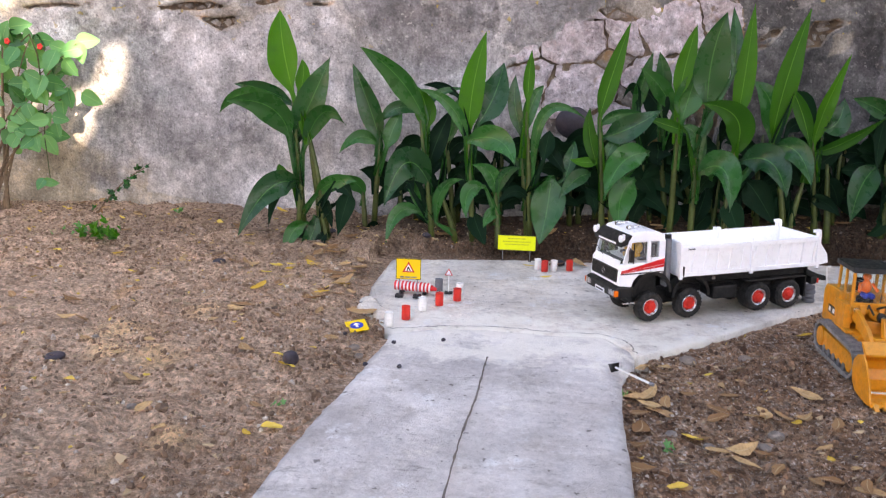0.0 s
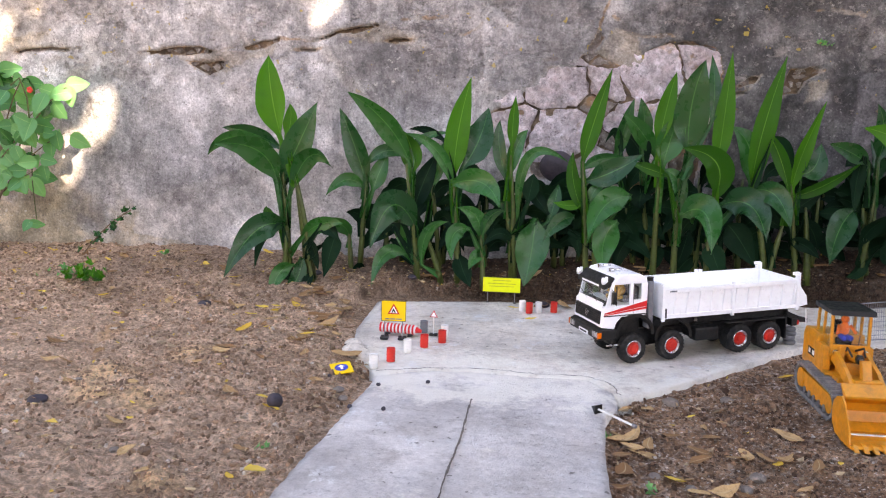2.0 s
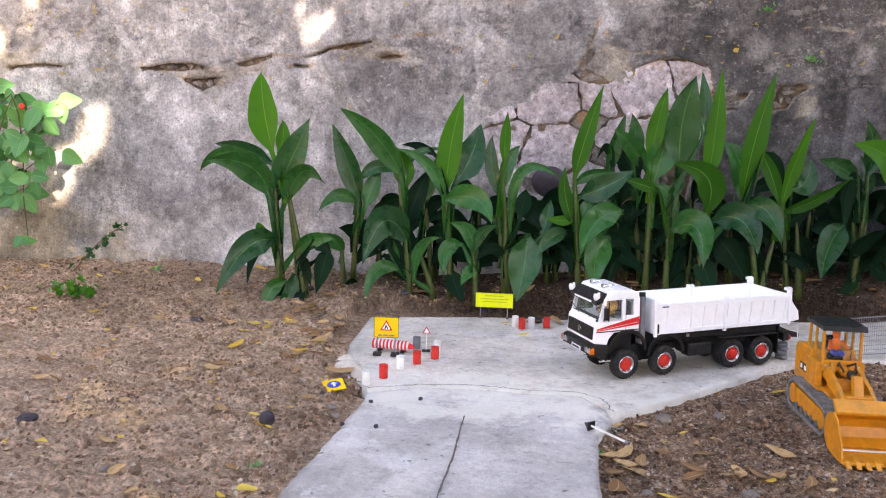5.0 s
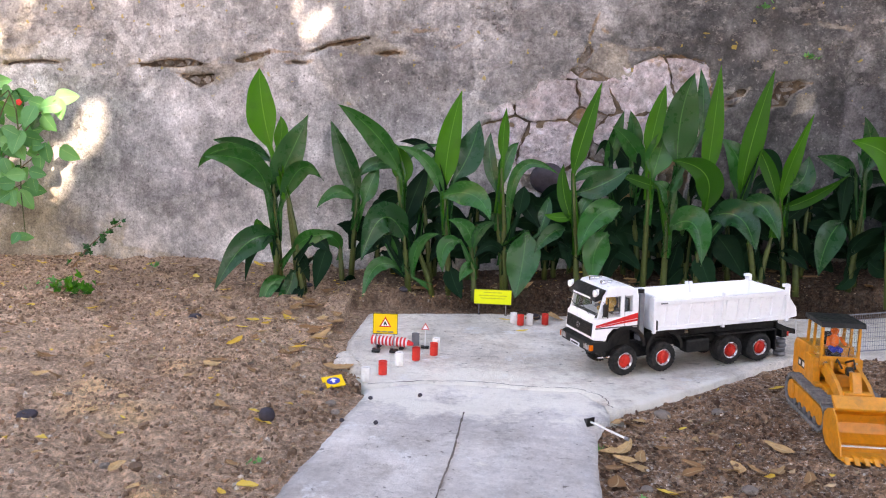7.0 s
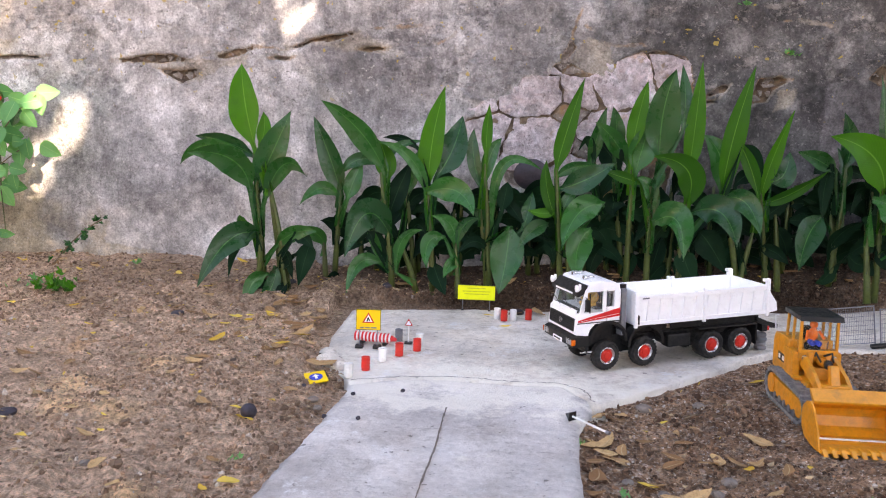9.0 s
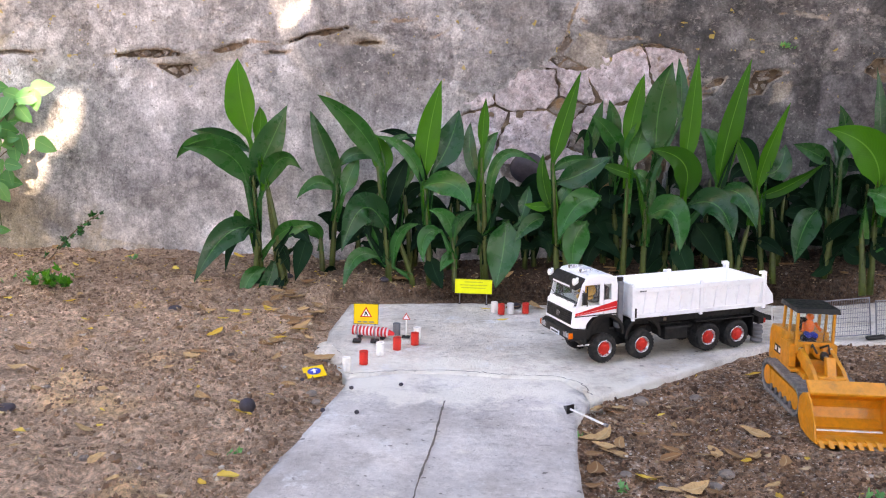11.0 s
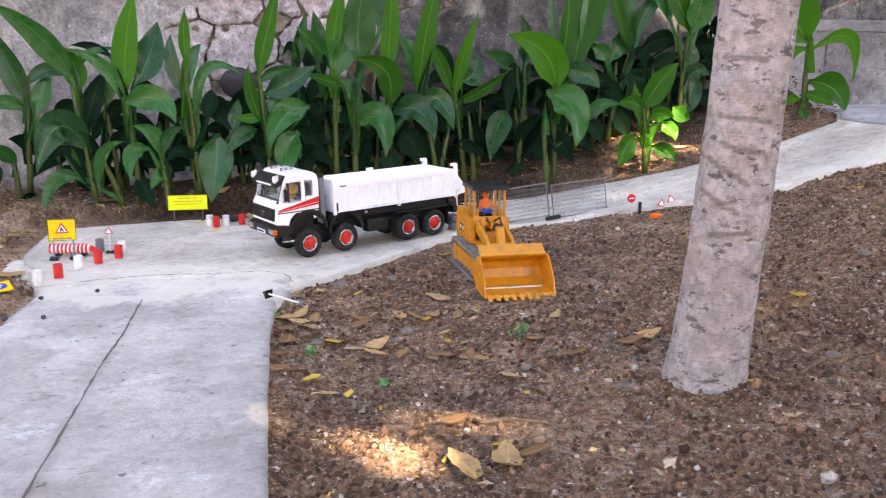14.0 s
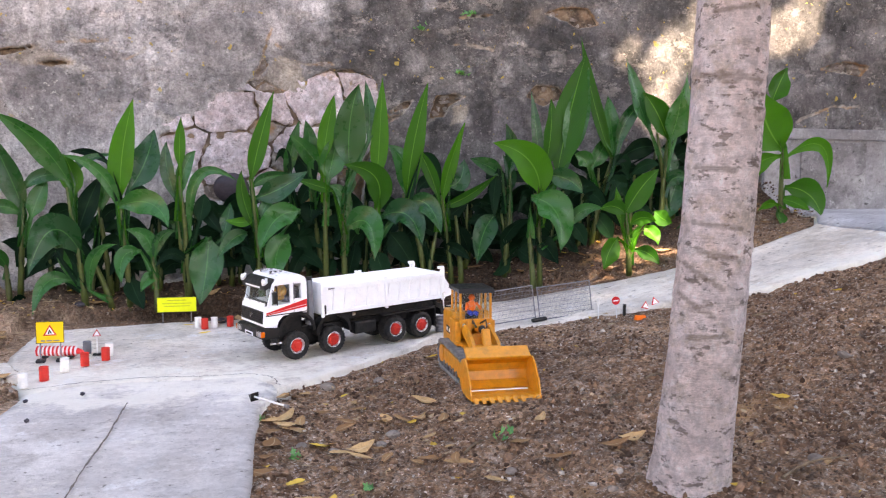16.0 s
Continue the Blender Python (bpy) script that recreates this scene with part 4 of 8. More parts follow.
def lay_rubble():
    """Tight rubble behind the render: pale faced stones with mortared ones between them."""
    rng = random.Random(23)
    big = [(0.49, 0.775, 0.10), (0.60, 0.79, 0.08), (0.15, 0.715, 0.075), (0.02, 0.57, 0.065), (0.175, 0.545, 0.095), (0.29, 0.435, 0.075), (0.40, 0.60, 0.05), (0.56, 0.60, 0.085), (0.34, 0.73, 0.05), (0.46, 0.47, 0.07)]
    seeds, tries = list(big), 0
    while len(seeds) < 42 and tries < 4000:
        tries += 1
        x, z, r = rng.uniform(-0.12, 0.75), rng.uniform(0.30, 0.93), rng.uniform(0.015, 0.045)
        if all(math.hypot((x - u) * 0.72, z - v) > q * 0.62 + r * 0.62 + 0.018 for u, v, q in seeds):
            seeds.append((x, z, r))
    for k, sd in enumerate(seeds):
        line = cell(sd, seeds[:k] + seeds[k + 1:], 0.72, (-0.16, 0.80, 0.27, 0.98))
        mid = float(outline_distance(np.array([sd[0]]), np.array([sd[1]]), PEELS[0])[0])
        if len(line) > 2 and mid < 0.05:
            pale = k < len(big) or rng.random() < 0.18
            rubble(line, 300 + k, rng.uniform(-0.010, -0.003) if pale else rng.uniform(-0.019, -0.009), 0.001, STONE if pale else MORTAR)
    # small stones caught in the mortar of the lesser breaches
    placed, k = [], 40
    for outline, count, size in ((PEELS[1], 5, 0.045), (PEELS[2], 4, 0.04), (PEELS[3], 3, 0.03), (PEELS[7], 6, 0.04), (PEELS[8], 5, 0.04), (PEELS[9], 5, 0.04), (PEELS[10], 5, 0.04)):
        x0, x1 = min(p[0] for p in outline), max(p[0] for p in outline)
        z0, z1 = min(p[1] for p in outline), max(p[1] for p in outline)
        tries = 0
        while count > 0 and tries < 900:
            tries += 1
            x, z = rng.uniform(x0, x1), rng.uniform(z0, z1)
            w, h = size * rng.uniform(0.6, 1.6), size * rng.uniform(0.4, 0.9)
            if float(outline_distance(np.array([x]), np.array([z]), outline)[0]) > -0.003 or any(abs(x - p) < r + w * 0.42 and abs(z - q) < t + h * 0.42 for p, q, r, t in placed):
                continue
            k += 1
            count -= 1
            turns = sorted(rng.uniform(0, 6.28) for _ in range(7))
            rubble([(x + math.cos(a) * w / 2, z + math.sin(a) * h / 2) for a in turns], 300 + k, rng.uniform(-0.019, -0.012), 0.0005, MORTAR)
            placed.append((x, z, w * 0.45, h * 0.45))


lay_rubble()
stone = part("stone", bmesh.new(), DARK_STONE, wall_north, "dark round stone in the breach")
bm = bmesh.new()
bmesh.ops.create_icosphere(bm, subdivisions=3, radius=1, matrix=pose(0.165, WALL_Y, 0.435) @ Matrix.Diagonal((0.065, 0.03, 0.055, 1)))
for v in bm.verts:
    v.co += v.normal * 0.006 * noise.noise(v.co * 25)
bm.to_mesh(stone.data)
bm.free()
stone.data.polygons.foreach_set("use_smooth", [True] * len(stone.data.polygons))

# rendered dado with a sill band beside the landing
dado = part("dado", prism(bmesh.new(), [(2.51, 0.30), (2.83, 0.30), (2.83, 0.645), (2.51, 0.645)], WALL_Y - 0.026, WALL_Y + 0.004, 0.003), PEBBLEDASH, wall_north, "pebbledash render panel")
part("band", prism(bmesh.new(), [(2.30, 0.655), (4.2, 0.660), (4.2, 0.708), (2.30, 0.70)], WALL_Y - 0.030, WALL_Y + 0.004, 0.005), CEMENT, wall_north, "smooth cement band above the panel")
part("panel_border", prism(bmesh.new(), [(2.34, 0.28), (4.2, 0.28), (4.2, 0.700), (2.34, 0.694)], WALL_Y - 0.019, WALL_Y + 0.0, 0.003), CEMENT, wall_north)


# ---- plain unseen walls added to close the yard and block low sky light ----
for name, x0, x1, y0, y1, h in (("wall_south", -9.0, 9.0, -9.6, -9.3, 2.4), ("wall_west", -9.3, -9.0, -9.6, 3.0, 2.4), ("wall_east", 9.0, 9.3, -9.6, 3.0, 2.4)):
    tagged(part(name, box(bmesh.new(), x0, x1, y0, y1, -0.2, h), PLASTER), "plain weathered wall added out of view to close the yard", "wall", kind="structure")
tagged(part("wall_north_2", box(bmesh.new(), -9.3, -7.0, WALL_Y + 0.01, WALL_Y + 0.3, -0.2, 2.1), PLASTER), "plain weathered wall added out of view to close the yard", "wall", kind="structure")
tagged(part("wall_north_3", box(bmesh.new(), 4.6, 9.3, WALL_Y + 0.01, WALL_Y + 0.3, -0.2, 2.1), PLASTER), "plain weathered wall added out of view to close the yard", "wall", kind="structure")


# ---- tree ----
def tree():
    e = holder("tree", pose(0.912, 1.005, -0.01))
    tagged(e, "young tree with a pale ringed bark trunk in the soil", "tree")
    bm = bmesh.new()
    seg, rings = 64, []
    hs = list(np.arange(-0.10, 1.2, 0.006)) + list(np.arange(1.2, 3.3, 0.02))
    knots = ((-118, 0.655, 0.014), (-60, 0.6, 0.012))
    # slanting scars: turn and height at both ends
    scars = ((-170, 0.374, -104, 0.339), (-179, 0.328, -114, 0.296), (-118, 0.388, -85, 0.384), (-150, 0.398, -122, 0.386), (-160, 0.437, -80, 0.428), (-170, 0.658, -60, 0.650), (-150, 0.262, -90, 0.268), (-128, 0.318, -118, 0.314), (-150, 0.75, -80, 0.757), (-165, 0.52, -100, 0.515))
    mark = []
    rng = random.Random(3)
    rib = [0.0]
    for h in hs:
        rib.append(max(0.0, rib[-1] * 0.72) if rng.random() > 0.14 else rng.uniform(0.0008, 0.0022))
    for i, h in enumerate(hs):
        cx = 0.006 + 0.062 * (1 - math.exp(-max(h, 0) * 1.6)) + 0.012 * math.sin(h * 2)
        cy = 0.02 * math.sin(h * 1.3)
        r = 0.0545 + 0.008 * math.exp(-max(h, 0) * 7) + 0.012 * math.exp(-max(h + 0.02, 0) * 30) - 0.006 * max(h - 0.7, 0) + rib[i]
        ring = []
        for k in range(seg):
            a = 2 * math.pi * k / seg
            kn = dark = 0.0
            for ka, kh, ks in knots:
                g = math.hypot(((math.degrees(a) - ka + 180) % 360 - 180) * 0.00095 / (ks * 1.7), (h - kh) / ks)
                kn += math.exp(-((g - 0.8) ** 2) * 9) - 0.6 * math.exp(-g * g * 6)
                dark = max(dark, 0.75 * math.exp(-((g - 0.75) ** 2) * 14), 0.9 * math.exp(-g * g * 14))
            deg = (math.degrees(a) + 180) % 360 - 180
            deg = deg - 360 if deg > 90 else deg
            for a0, h0, a1, h1 in scars:
                ex, ez, px, pz = (a1 - a0) * 0.00095, h1 - h0, (deg - a0) * 0.00095, h - h0
                tt = max(0.0, min(1.0, (px * ex + pz * ez) / (ex * ex + ez * ez)))
                off = math.hypot(px - tt * ex, pz - tt * ez)
                dark = max(dark, 0.85 * math.exp(-((off / 0.006) ** 2)))
                kn -= 0.35 * math.exp(-((off / 0.005) ** 2))
            rr = 0.0028 * kn + r * (1 + 0.035 * noise.noise((math.cos(a) * 1.5, math.sin(a) * 1.5, h * 2.2)) + 0.018 * noise.noise((math.cos(a) * 4, math.sin(a) * 4, h * 22)))
            ring.append(bm.verts.new((cx + rr * math.cos(a), cy + rr * math.sin(a), h)))
            mark.append(dark)
        rings.append(ring)
    for a, b in zip(rings, rings[1:]):
        for k in range(seg):
            bm.faces.new((a[k], a[(k + 1) % seg], b[(k + 1) % seg], b[k]))
    bm.faces.new(rings[-1])
    trunk = part("trunk", bm, BARK, e, "pale pinkish-grey bark with dark rings", smooth=True)
    trunk.data.attributes.new("knot", "FLOAT", "POINT").data.foreach_set("value", mark)
    return e


the_tree = tree()


def leaf_mass(name, e, origin, count, lo, hi, size, lit=()):
    """Loose layers of leaves, kept clear along the sun's line to the lit points."""
    rng = random.Random(11)
    verts, faces = [], []
    mid, half = (Vector(lo) + Vector(hi)) / 2, (Vector(hi) - Vector(lo)) / 2
    while len(faces) < count * 2:
        p = Vector([rng.uniform(a, b) for a, b in zip(lo, hi)])
        d = p - mid
        if (d.x / half.x) ** 2 + (d.y / half.y) ** 2 > 1.0 + 0.25 * noise.noise(p * 1.3):
            continue
        if any(((p - q) - SUN_TO * (p - q).dot(SUN_TO)).length < r for q, r in lit):
            continue
        s = rng.uniform(*size)
        m = Matrix.Translation(p - origin) @ Euler((rng.uniform(-0.6, 0.6), rng.uniform(-0.6, 0.6), rng.uniform(0, 6.28))).to_matrix().to_4x4()
        i = len(verts)
        for u, v, w in ((-1, 0, 0), (-0.2, 0.5, 0.1), (1, 0, -0.1), (-0.2, -0.5, 0.1)):
            verts.append(m @ Vector((u * s, v * s, w * s)))
        faces += [(i, i + 1, i + 2), (i, i + 2, i + 3)]
    ob = from_arrays(name, verts, faces, LEAF_SHADED, e, smooth=False)
    ob["kind"] = "stuff"


def limbs(e, top, reach, rise, count, seed, thick):
    rng = random.Random(seed)
    for k in range(count):
        a = 2 * math.pi * k / count + rng.uniform(-0.25, 0.25)
        r = reach * rng.uniform(0.7, 1.0)
        pts = [top + Vector((math.cos(a) * r * s, math.sin(a) * r * s, rise * s + 0.15 * rise * math.sin(s * 3))) for s in (0, 0.25, 0.5, 0.75, 1)]
        part("limb", tube(bmesh.new(), pts, [thick, thick * 0.75, thick * 0.5, thick * 0.33, thick * 0.12], 8), BARK, e)


limbs(the_tree, Vector((0.065, -0.015, 3.25)), 0.6, 0.5, 6, 4, 0.022)
leaf_mass("crown", the_tree, Vector((0.912, 1.005, -0.01)), 300, (0.3, 0.3, 3.5), (1.7, 1.7, 4.1), (0.07, 0.12))


def shade_tree():
    """An unseen tree added across the yard; its crown keeps the sun off the yard."""
    e = holder("tree", pose(4.6, -3.7, -0.05))
    tagged(e, "unseen spreading tree added across the yard to block the sun", "tree")
    pts = [(0, 0, -0.2), (0.02, 0.02, 0.6), (0.0, 0.06, 1.4), (-0.06, 0.1, 2.4), (-0.1, 0.1, 3.4), (-0.15, 0.12, 4.3)]
    part("trunk", tube(bmesh.new(), pts, [0.27, 0.2, 0.18, 0.165, 0.15, 0.13], 18), BARK, e, smooth=True)
    limbs(e, Vector((-0.15, 0.12, 4.2)), 3.2, 0.6, 9, 8, 0.09)
    # gaps cut in the added crown so that sun falls on these points
    lit = [(Vector(p), r + 0.095) for p, r in (
        ((-1.555, 2.95, 0.55), 0.024), ((-1.645, 2.95, 0.395), 0.022), ((-1.80, 2.95, 0.97), 0.02), ((-1.95, 2.95, 0.85), 0.015), ((-1.85, 2.95, 0.45), 0.01), ((-0.59, 2.95, 1.02), 0.006), ((-0.73, 2.95, 0.945), 0.006),
        ((2.44, 2.95, 1.13), 0.07), ((2.50, 2.95, 1.21), 0.05), ((2.39, 2.95, 1.03), 0.03), ((1.925, 2.95, 0.90), 0.022), ((1.95, 2.95, 1.04), 0.008), ((2.0, 2.95, 1.12), 0.015), ((1.97, 2.95, 0.64), 0.012), ((1.76, 2.95, 0.73), 0.01), ((1.76, 2.95, 1.0), 0.012),
        ((0.225, 1.08, 0), 0.002), ((0.42, 0.94, 0), 0.03), ((0.52, 0.945, 0), 0.022), ((0.335, 1.02, 0), -0.01), ((1.58, 2.62, 0.17), 0.05), ((1.68, 2.52, 0.34), 0.05), ((1.72, 2.60, 0.42), 0.05), ((1.0, 0.975, 0.09), -0.005))]
    leaf_mass("crown", e, Vector((4.6, -3.7, -0.05)), 15000, (-0.9, -6.1, 4.5), (8.3, 0.6, 6.1), (0.12, 0.22), lit)


shade_tree()



# ---- canna plants along the wall ----
def blade(path, width, face, petiole=0.12, fold=0.22, seed=0, sheath=None):
    """A lance-shaped leaf along a bent midrib: two halves folded a little along the rib, with a wavy rim. Returns a bmesh with its map."""
    rng = random.Random(seed)
    bm = bmesh.new()
    uv = bm.loops.layers.uv.new("map")
    n, cols = 16, (-1.0, -0.55, 0.0, 0.55, 1.0)
    a, b, c = path
    rows, ph = [], rng.uniform(0, 6.28)
    twist, sway = rng.uniform(-40, 40), rng.uniform(-0.12, 0.12) * width
    early = 5 if sheath else 0
    for i in range(-early, n + 1):
        t = max(i, 0) / n
        p = a * (1 - t) ** 2 + b * 2 * t * (1 - t) + c * t * t
        d = ((b - a) * (1 - t) + (c - b) * t).normalized()
        if i < 0:
            # the clasping base runs up along the stem
            p = sheath.lerp(a, 1 + i / early)
            d = ((a - sheath).normalized() * (-i / early) + d * (1 + i / early)).normalized()
        side = d.cross(Vector((0, 1, 0)))
        if side.length < 0.15:
            side = Vector((1, 0, 0))
        side.normalize()
        back = side.cross(d).normalized()
        f = radians(face + twist * (t - 0.35) * (t > 0))
        w_dir = (side * math.cos(f) + back * math.sin(f)).normalized()
        nrm = d.cross(w_dir).normalized()
        if t < petiole:
            w = 0.10 + 0.25 * (t / petiole) ** 2
        else:
            s = (t - petiole) / (1 - petiole)
            w = 0.30 * (1 - s) ** 4 + 3.25 * s ** 0.72 * (1 - s) ** 1.08
            w = max(w, 0.0)
        w *= width / 2
        wrap = fold
        if sheath:
            k = max(0.0, min(1.0, 1 - (i + early) / (early + 4)))
            w = w * (1 - k) + k * max(0.0125, width * 0.13)
            wrap = fold + 0.9 * k
        p = p + side * (sway * t ** 3)
        row = []
        for u in cols:
            ripple = 0.035 * width * math.sin(t * 15 + ph + u * 2) * abs(u) * (t > petiole)
            row.append((bm.verts.new(p + w_dir * (u * w) + nrm * (abs(u) * w * wrap + ripple)), (u * 0.5 + 0.5, t)))
        rows.append(row)
    for r0, r1 in zip(rows, rows[1:]):
        for k in range(len(cols) - 1):
            q = (r0[k], r0[k + 1], r1[k + 1], r1[k])
            fc = bm.faces.new([v for v, _ in q])
            for lp, (_, m) in zip(fc.loops, q):
                lp[uv].uv = m
    return bm


CANNA_COUNT = 0
# D takes the leaf colour darkened to stand for shade
CANNA_SKINS = {"Y": LEAF_YOUNG, "M": LEAF, "D": LEAF_SHADED}


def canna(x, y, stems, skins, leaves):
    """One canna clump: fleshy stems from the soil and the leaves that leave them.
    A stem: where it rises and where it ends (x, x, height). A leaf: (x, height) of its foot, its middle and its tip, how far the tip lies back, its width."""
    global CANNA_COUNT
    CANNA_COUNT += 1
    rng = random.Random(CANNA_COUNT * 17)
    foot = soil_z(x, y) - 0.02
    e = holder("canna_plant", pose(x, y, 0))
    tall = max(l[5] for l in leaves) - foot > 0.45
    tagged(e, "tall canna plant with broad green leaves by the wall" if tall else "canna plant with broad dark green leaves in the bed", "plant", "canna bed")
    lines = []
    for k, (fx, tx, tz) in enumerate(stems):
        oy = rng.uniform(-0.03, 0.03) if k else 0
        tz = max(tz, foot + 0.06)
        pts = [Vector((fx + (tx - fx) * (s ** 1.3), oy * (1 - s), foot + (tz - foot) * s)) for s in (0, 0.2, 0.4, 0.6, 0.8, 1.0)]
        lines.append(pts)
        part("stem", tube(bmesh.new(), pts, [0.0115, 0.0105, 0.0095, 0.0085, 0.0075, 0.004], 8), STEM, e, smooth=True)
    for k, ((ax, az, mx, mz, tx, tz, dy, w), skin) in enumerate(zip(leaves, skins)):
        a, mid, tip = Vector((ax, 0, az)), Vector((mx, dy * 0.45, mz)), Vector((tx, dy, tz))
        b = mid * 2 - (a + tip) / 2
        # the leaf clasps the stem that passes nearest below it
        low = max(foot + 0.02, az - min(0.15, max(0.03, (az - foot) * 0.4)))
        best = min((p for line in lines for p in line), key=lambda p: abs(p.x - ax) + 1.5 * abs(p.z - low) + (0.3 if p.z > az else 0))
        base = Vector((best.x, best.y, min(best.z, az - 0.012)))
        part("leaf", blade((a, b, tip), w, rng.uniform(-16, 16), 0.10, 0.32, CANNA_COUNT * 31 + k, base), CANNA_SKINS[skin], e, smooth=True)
    return e


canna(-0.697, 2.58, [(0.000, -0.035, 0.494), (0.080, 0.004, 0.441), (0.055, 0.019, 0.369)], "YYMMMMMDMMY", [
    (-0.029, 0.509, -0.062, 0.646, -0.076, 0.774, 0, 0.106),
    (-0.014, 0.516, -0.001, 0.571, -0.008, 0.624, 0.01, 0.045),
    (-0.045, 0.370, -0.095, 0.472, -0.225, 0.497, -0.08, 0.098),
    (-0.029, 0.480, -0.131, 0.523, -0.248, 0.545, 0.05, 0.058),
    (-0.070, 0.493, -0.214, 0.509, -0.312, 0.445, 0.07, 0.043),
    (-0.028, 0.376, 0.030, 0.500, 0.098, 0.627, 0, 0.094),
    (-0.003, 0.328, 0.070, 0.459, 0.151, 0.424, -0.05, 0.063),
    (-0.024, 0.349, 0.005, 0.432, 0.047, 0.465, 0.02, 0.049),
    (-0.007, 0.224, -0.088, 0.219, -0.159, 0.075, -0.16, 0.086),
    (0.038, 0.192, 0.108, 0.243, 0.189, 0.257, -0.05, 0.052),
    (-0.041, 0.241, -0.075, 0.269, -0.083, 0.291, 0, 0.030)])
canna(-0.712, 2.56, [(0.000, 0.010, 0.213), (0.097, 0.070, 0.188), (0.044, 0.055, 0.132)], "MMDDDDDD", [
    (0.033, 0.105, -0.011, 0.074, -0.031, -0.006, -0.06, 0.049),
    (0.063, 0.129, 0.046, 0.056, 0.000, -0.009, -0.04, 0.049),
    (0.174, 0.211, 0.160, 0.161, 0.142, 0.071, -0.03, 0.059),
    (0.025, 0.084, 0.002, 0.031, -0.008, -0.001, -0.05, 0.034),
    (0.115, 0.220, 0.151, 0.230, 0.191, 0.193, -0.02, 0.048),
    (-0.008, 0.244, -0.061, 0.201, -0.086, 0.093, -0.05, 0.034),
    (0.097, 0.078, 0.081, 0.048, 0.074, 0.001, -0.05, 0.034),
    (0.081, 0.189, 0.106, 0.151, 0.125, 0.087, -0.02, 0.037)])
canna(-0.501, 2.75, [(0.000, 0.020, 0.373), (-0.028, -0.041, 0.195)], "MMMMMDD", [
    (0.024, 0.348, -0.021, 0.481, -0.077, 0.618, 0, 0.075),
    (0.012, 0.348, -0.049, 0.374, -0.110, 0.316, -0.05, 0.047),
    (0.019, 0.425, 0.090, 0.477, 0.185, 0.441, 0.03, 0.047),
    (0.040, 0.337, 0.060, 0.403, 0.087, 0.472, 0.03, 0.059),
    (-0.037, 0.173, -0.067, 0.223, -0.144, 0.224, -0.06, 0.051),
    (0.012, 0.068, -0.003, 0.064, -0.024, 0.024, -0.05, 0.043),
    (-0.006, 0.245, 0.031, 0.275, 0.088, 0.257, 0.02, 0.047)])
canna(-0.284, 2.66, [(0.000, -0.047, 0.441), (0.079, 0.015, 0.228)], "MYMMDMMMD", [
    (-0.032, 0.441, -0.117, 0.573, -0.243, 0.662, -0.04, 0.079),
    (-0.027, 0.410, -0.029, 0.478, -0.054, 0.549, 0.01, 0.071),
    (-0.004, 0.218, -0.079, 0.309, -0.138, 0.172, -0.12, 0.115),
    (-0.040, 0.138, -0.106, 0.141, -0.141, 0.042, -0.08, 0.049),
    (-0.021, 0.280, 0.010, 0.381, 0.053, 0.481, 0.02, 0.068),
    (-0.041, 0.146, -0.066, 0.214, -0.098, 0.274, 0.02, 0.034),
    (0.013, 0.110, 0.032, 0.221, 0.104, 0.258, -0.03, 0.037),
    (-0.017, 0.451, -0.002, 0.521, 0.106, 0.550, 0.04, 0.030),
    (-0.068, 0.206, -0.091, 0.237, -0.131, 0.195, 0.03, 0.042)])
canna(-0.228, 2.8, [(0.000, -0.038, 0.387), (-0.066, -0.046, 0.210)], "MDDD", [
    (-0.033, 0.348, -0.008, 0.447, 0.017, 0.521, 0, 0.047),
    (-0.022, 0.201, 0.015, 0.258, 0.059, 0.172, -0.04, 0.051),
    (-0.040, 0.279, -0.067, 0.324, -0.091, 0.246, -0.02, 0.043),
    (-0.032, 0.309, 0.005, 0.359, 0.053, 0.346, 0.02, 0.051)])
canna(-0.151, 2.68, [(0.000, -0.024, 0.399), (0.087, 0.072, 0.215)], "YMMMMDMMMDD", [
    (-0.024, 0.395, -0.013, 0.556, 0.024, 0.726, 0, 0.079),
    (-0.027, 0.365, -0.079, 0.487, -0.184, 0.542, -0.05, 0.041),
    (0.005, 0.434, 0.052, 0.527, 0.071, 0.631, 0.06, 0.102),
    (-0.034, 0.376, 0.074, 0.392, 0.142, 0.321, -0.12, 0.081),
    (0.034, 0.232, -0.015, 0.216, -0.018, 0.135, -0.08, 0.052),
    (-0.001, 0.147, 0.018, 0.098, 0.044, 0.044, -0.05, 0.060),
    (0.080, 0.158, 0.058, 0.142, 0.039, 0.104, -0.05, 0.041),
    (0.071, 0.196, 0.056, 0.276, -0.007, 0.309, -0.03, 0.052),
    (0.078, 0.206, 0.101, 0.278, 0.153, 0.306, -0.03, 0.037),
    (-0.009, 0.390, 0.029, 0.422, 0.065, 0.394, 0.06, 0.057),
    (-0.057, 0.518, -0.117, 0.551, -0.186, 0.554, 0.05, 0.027)])
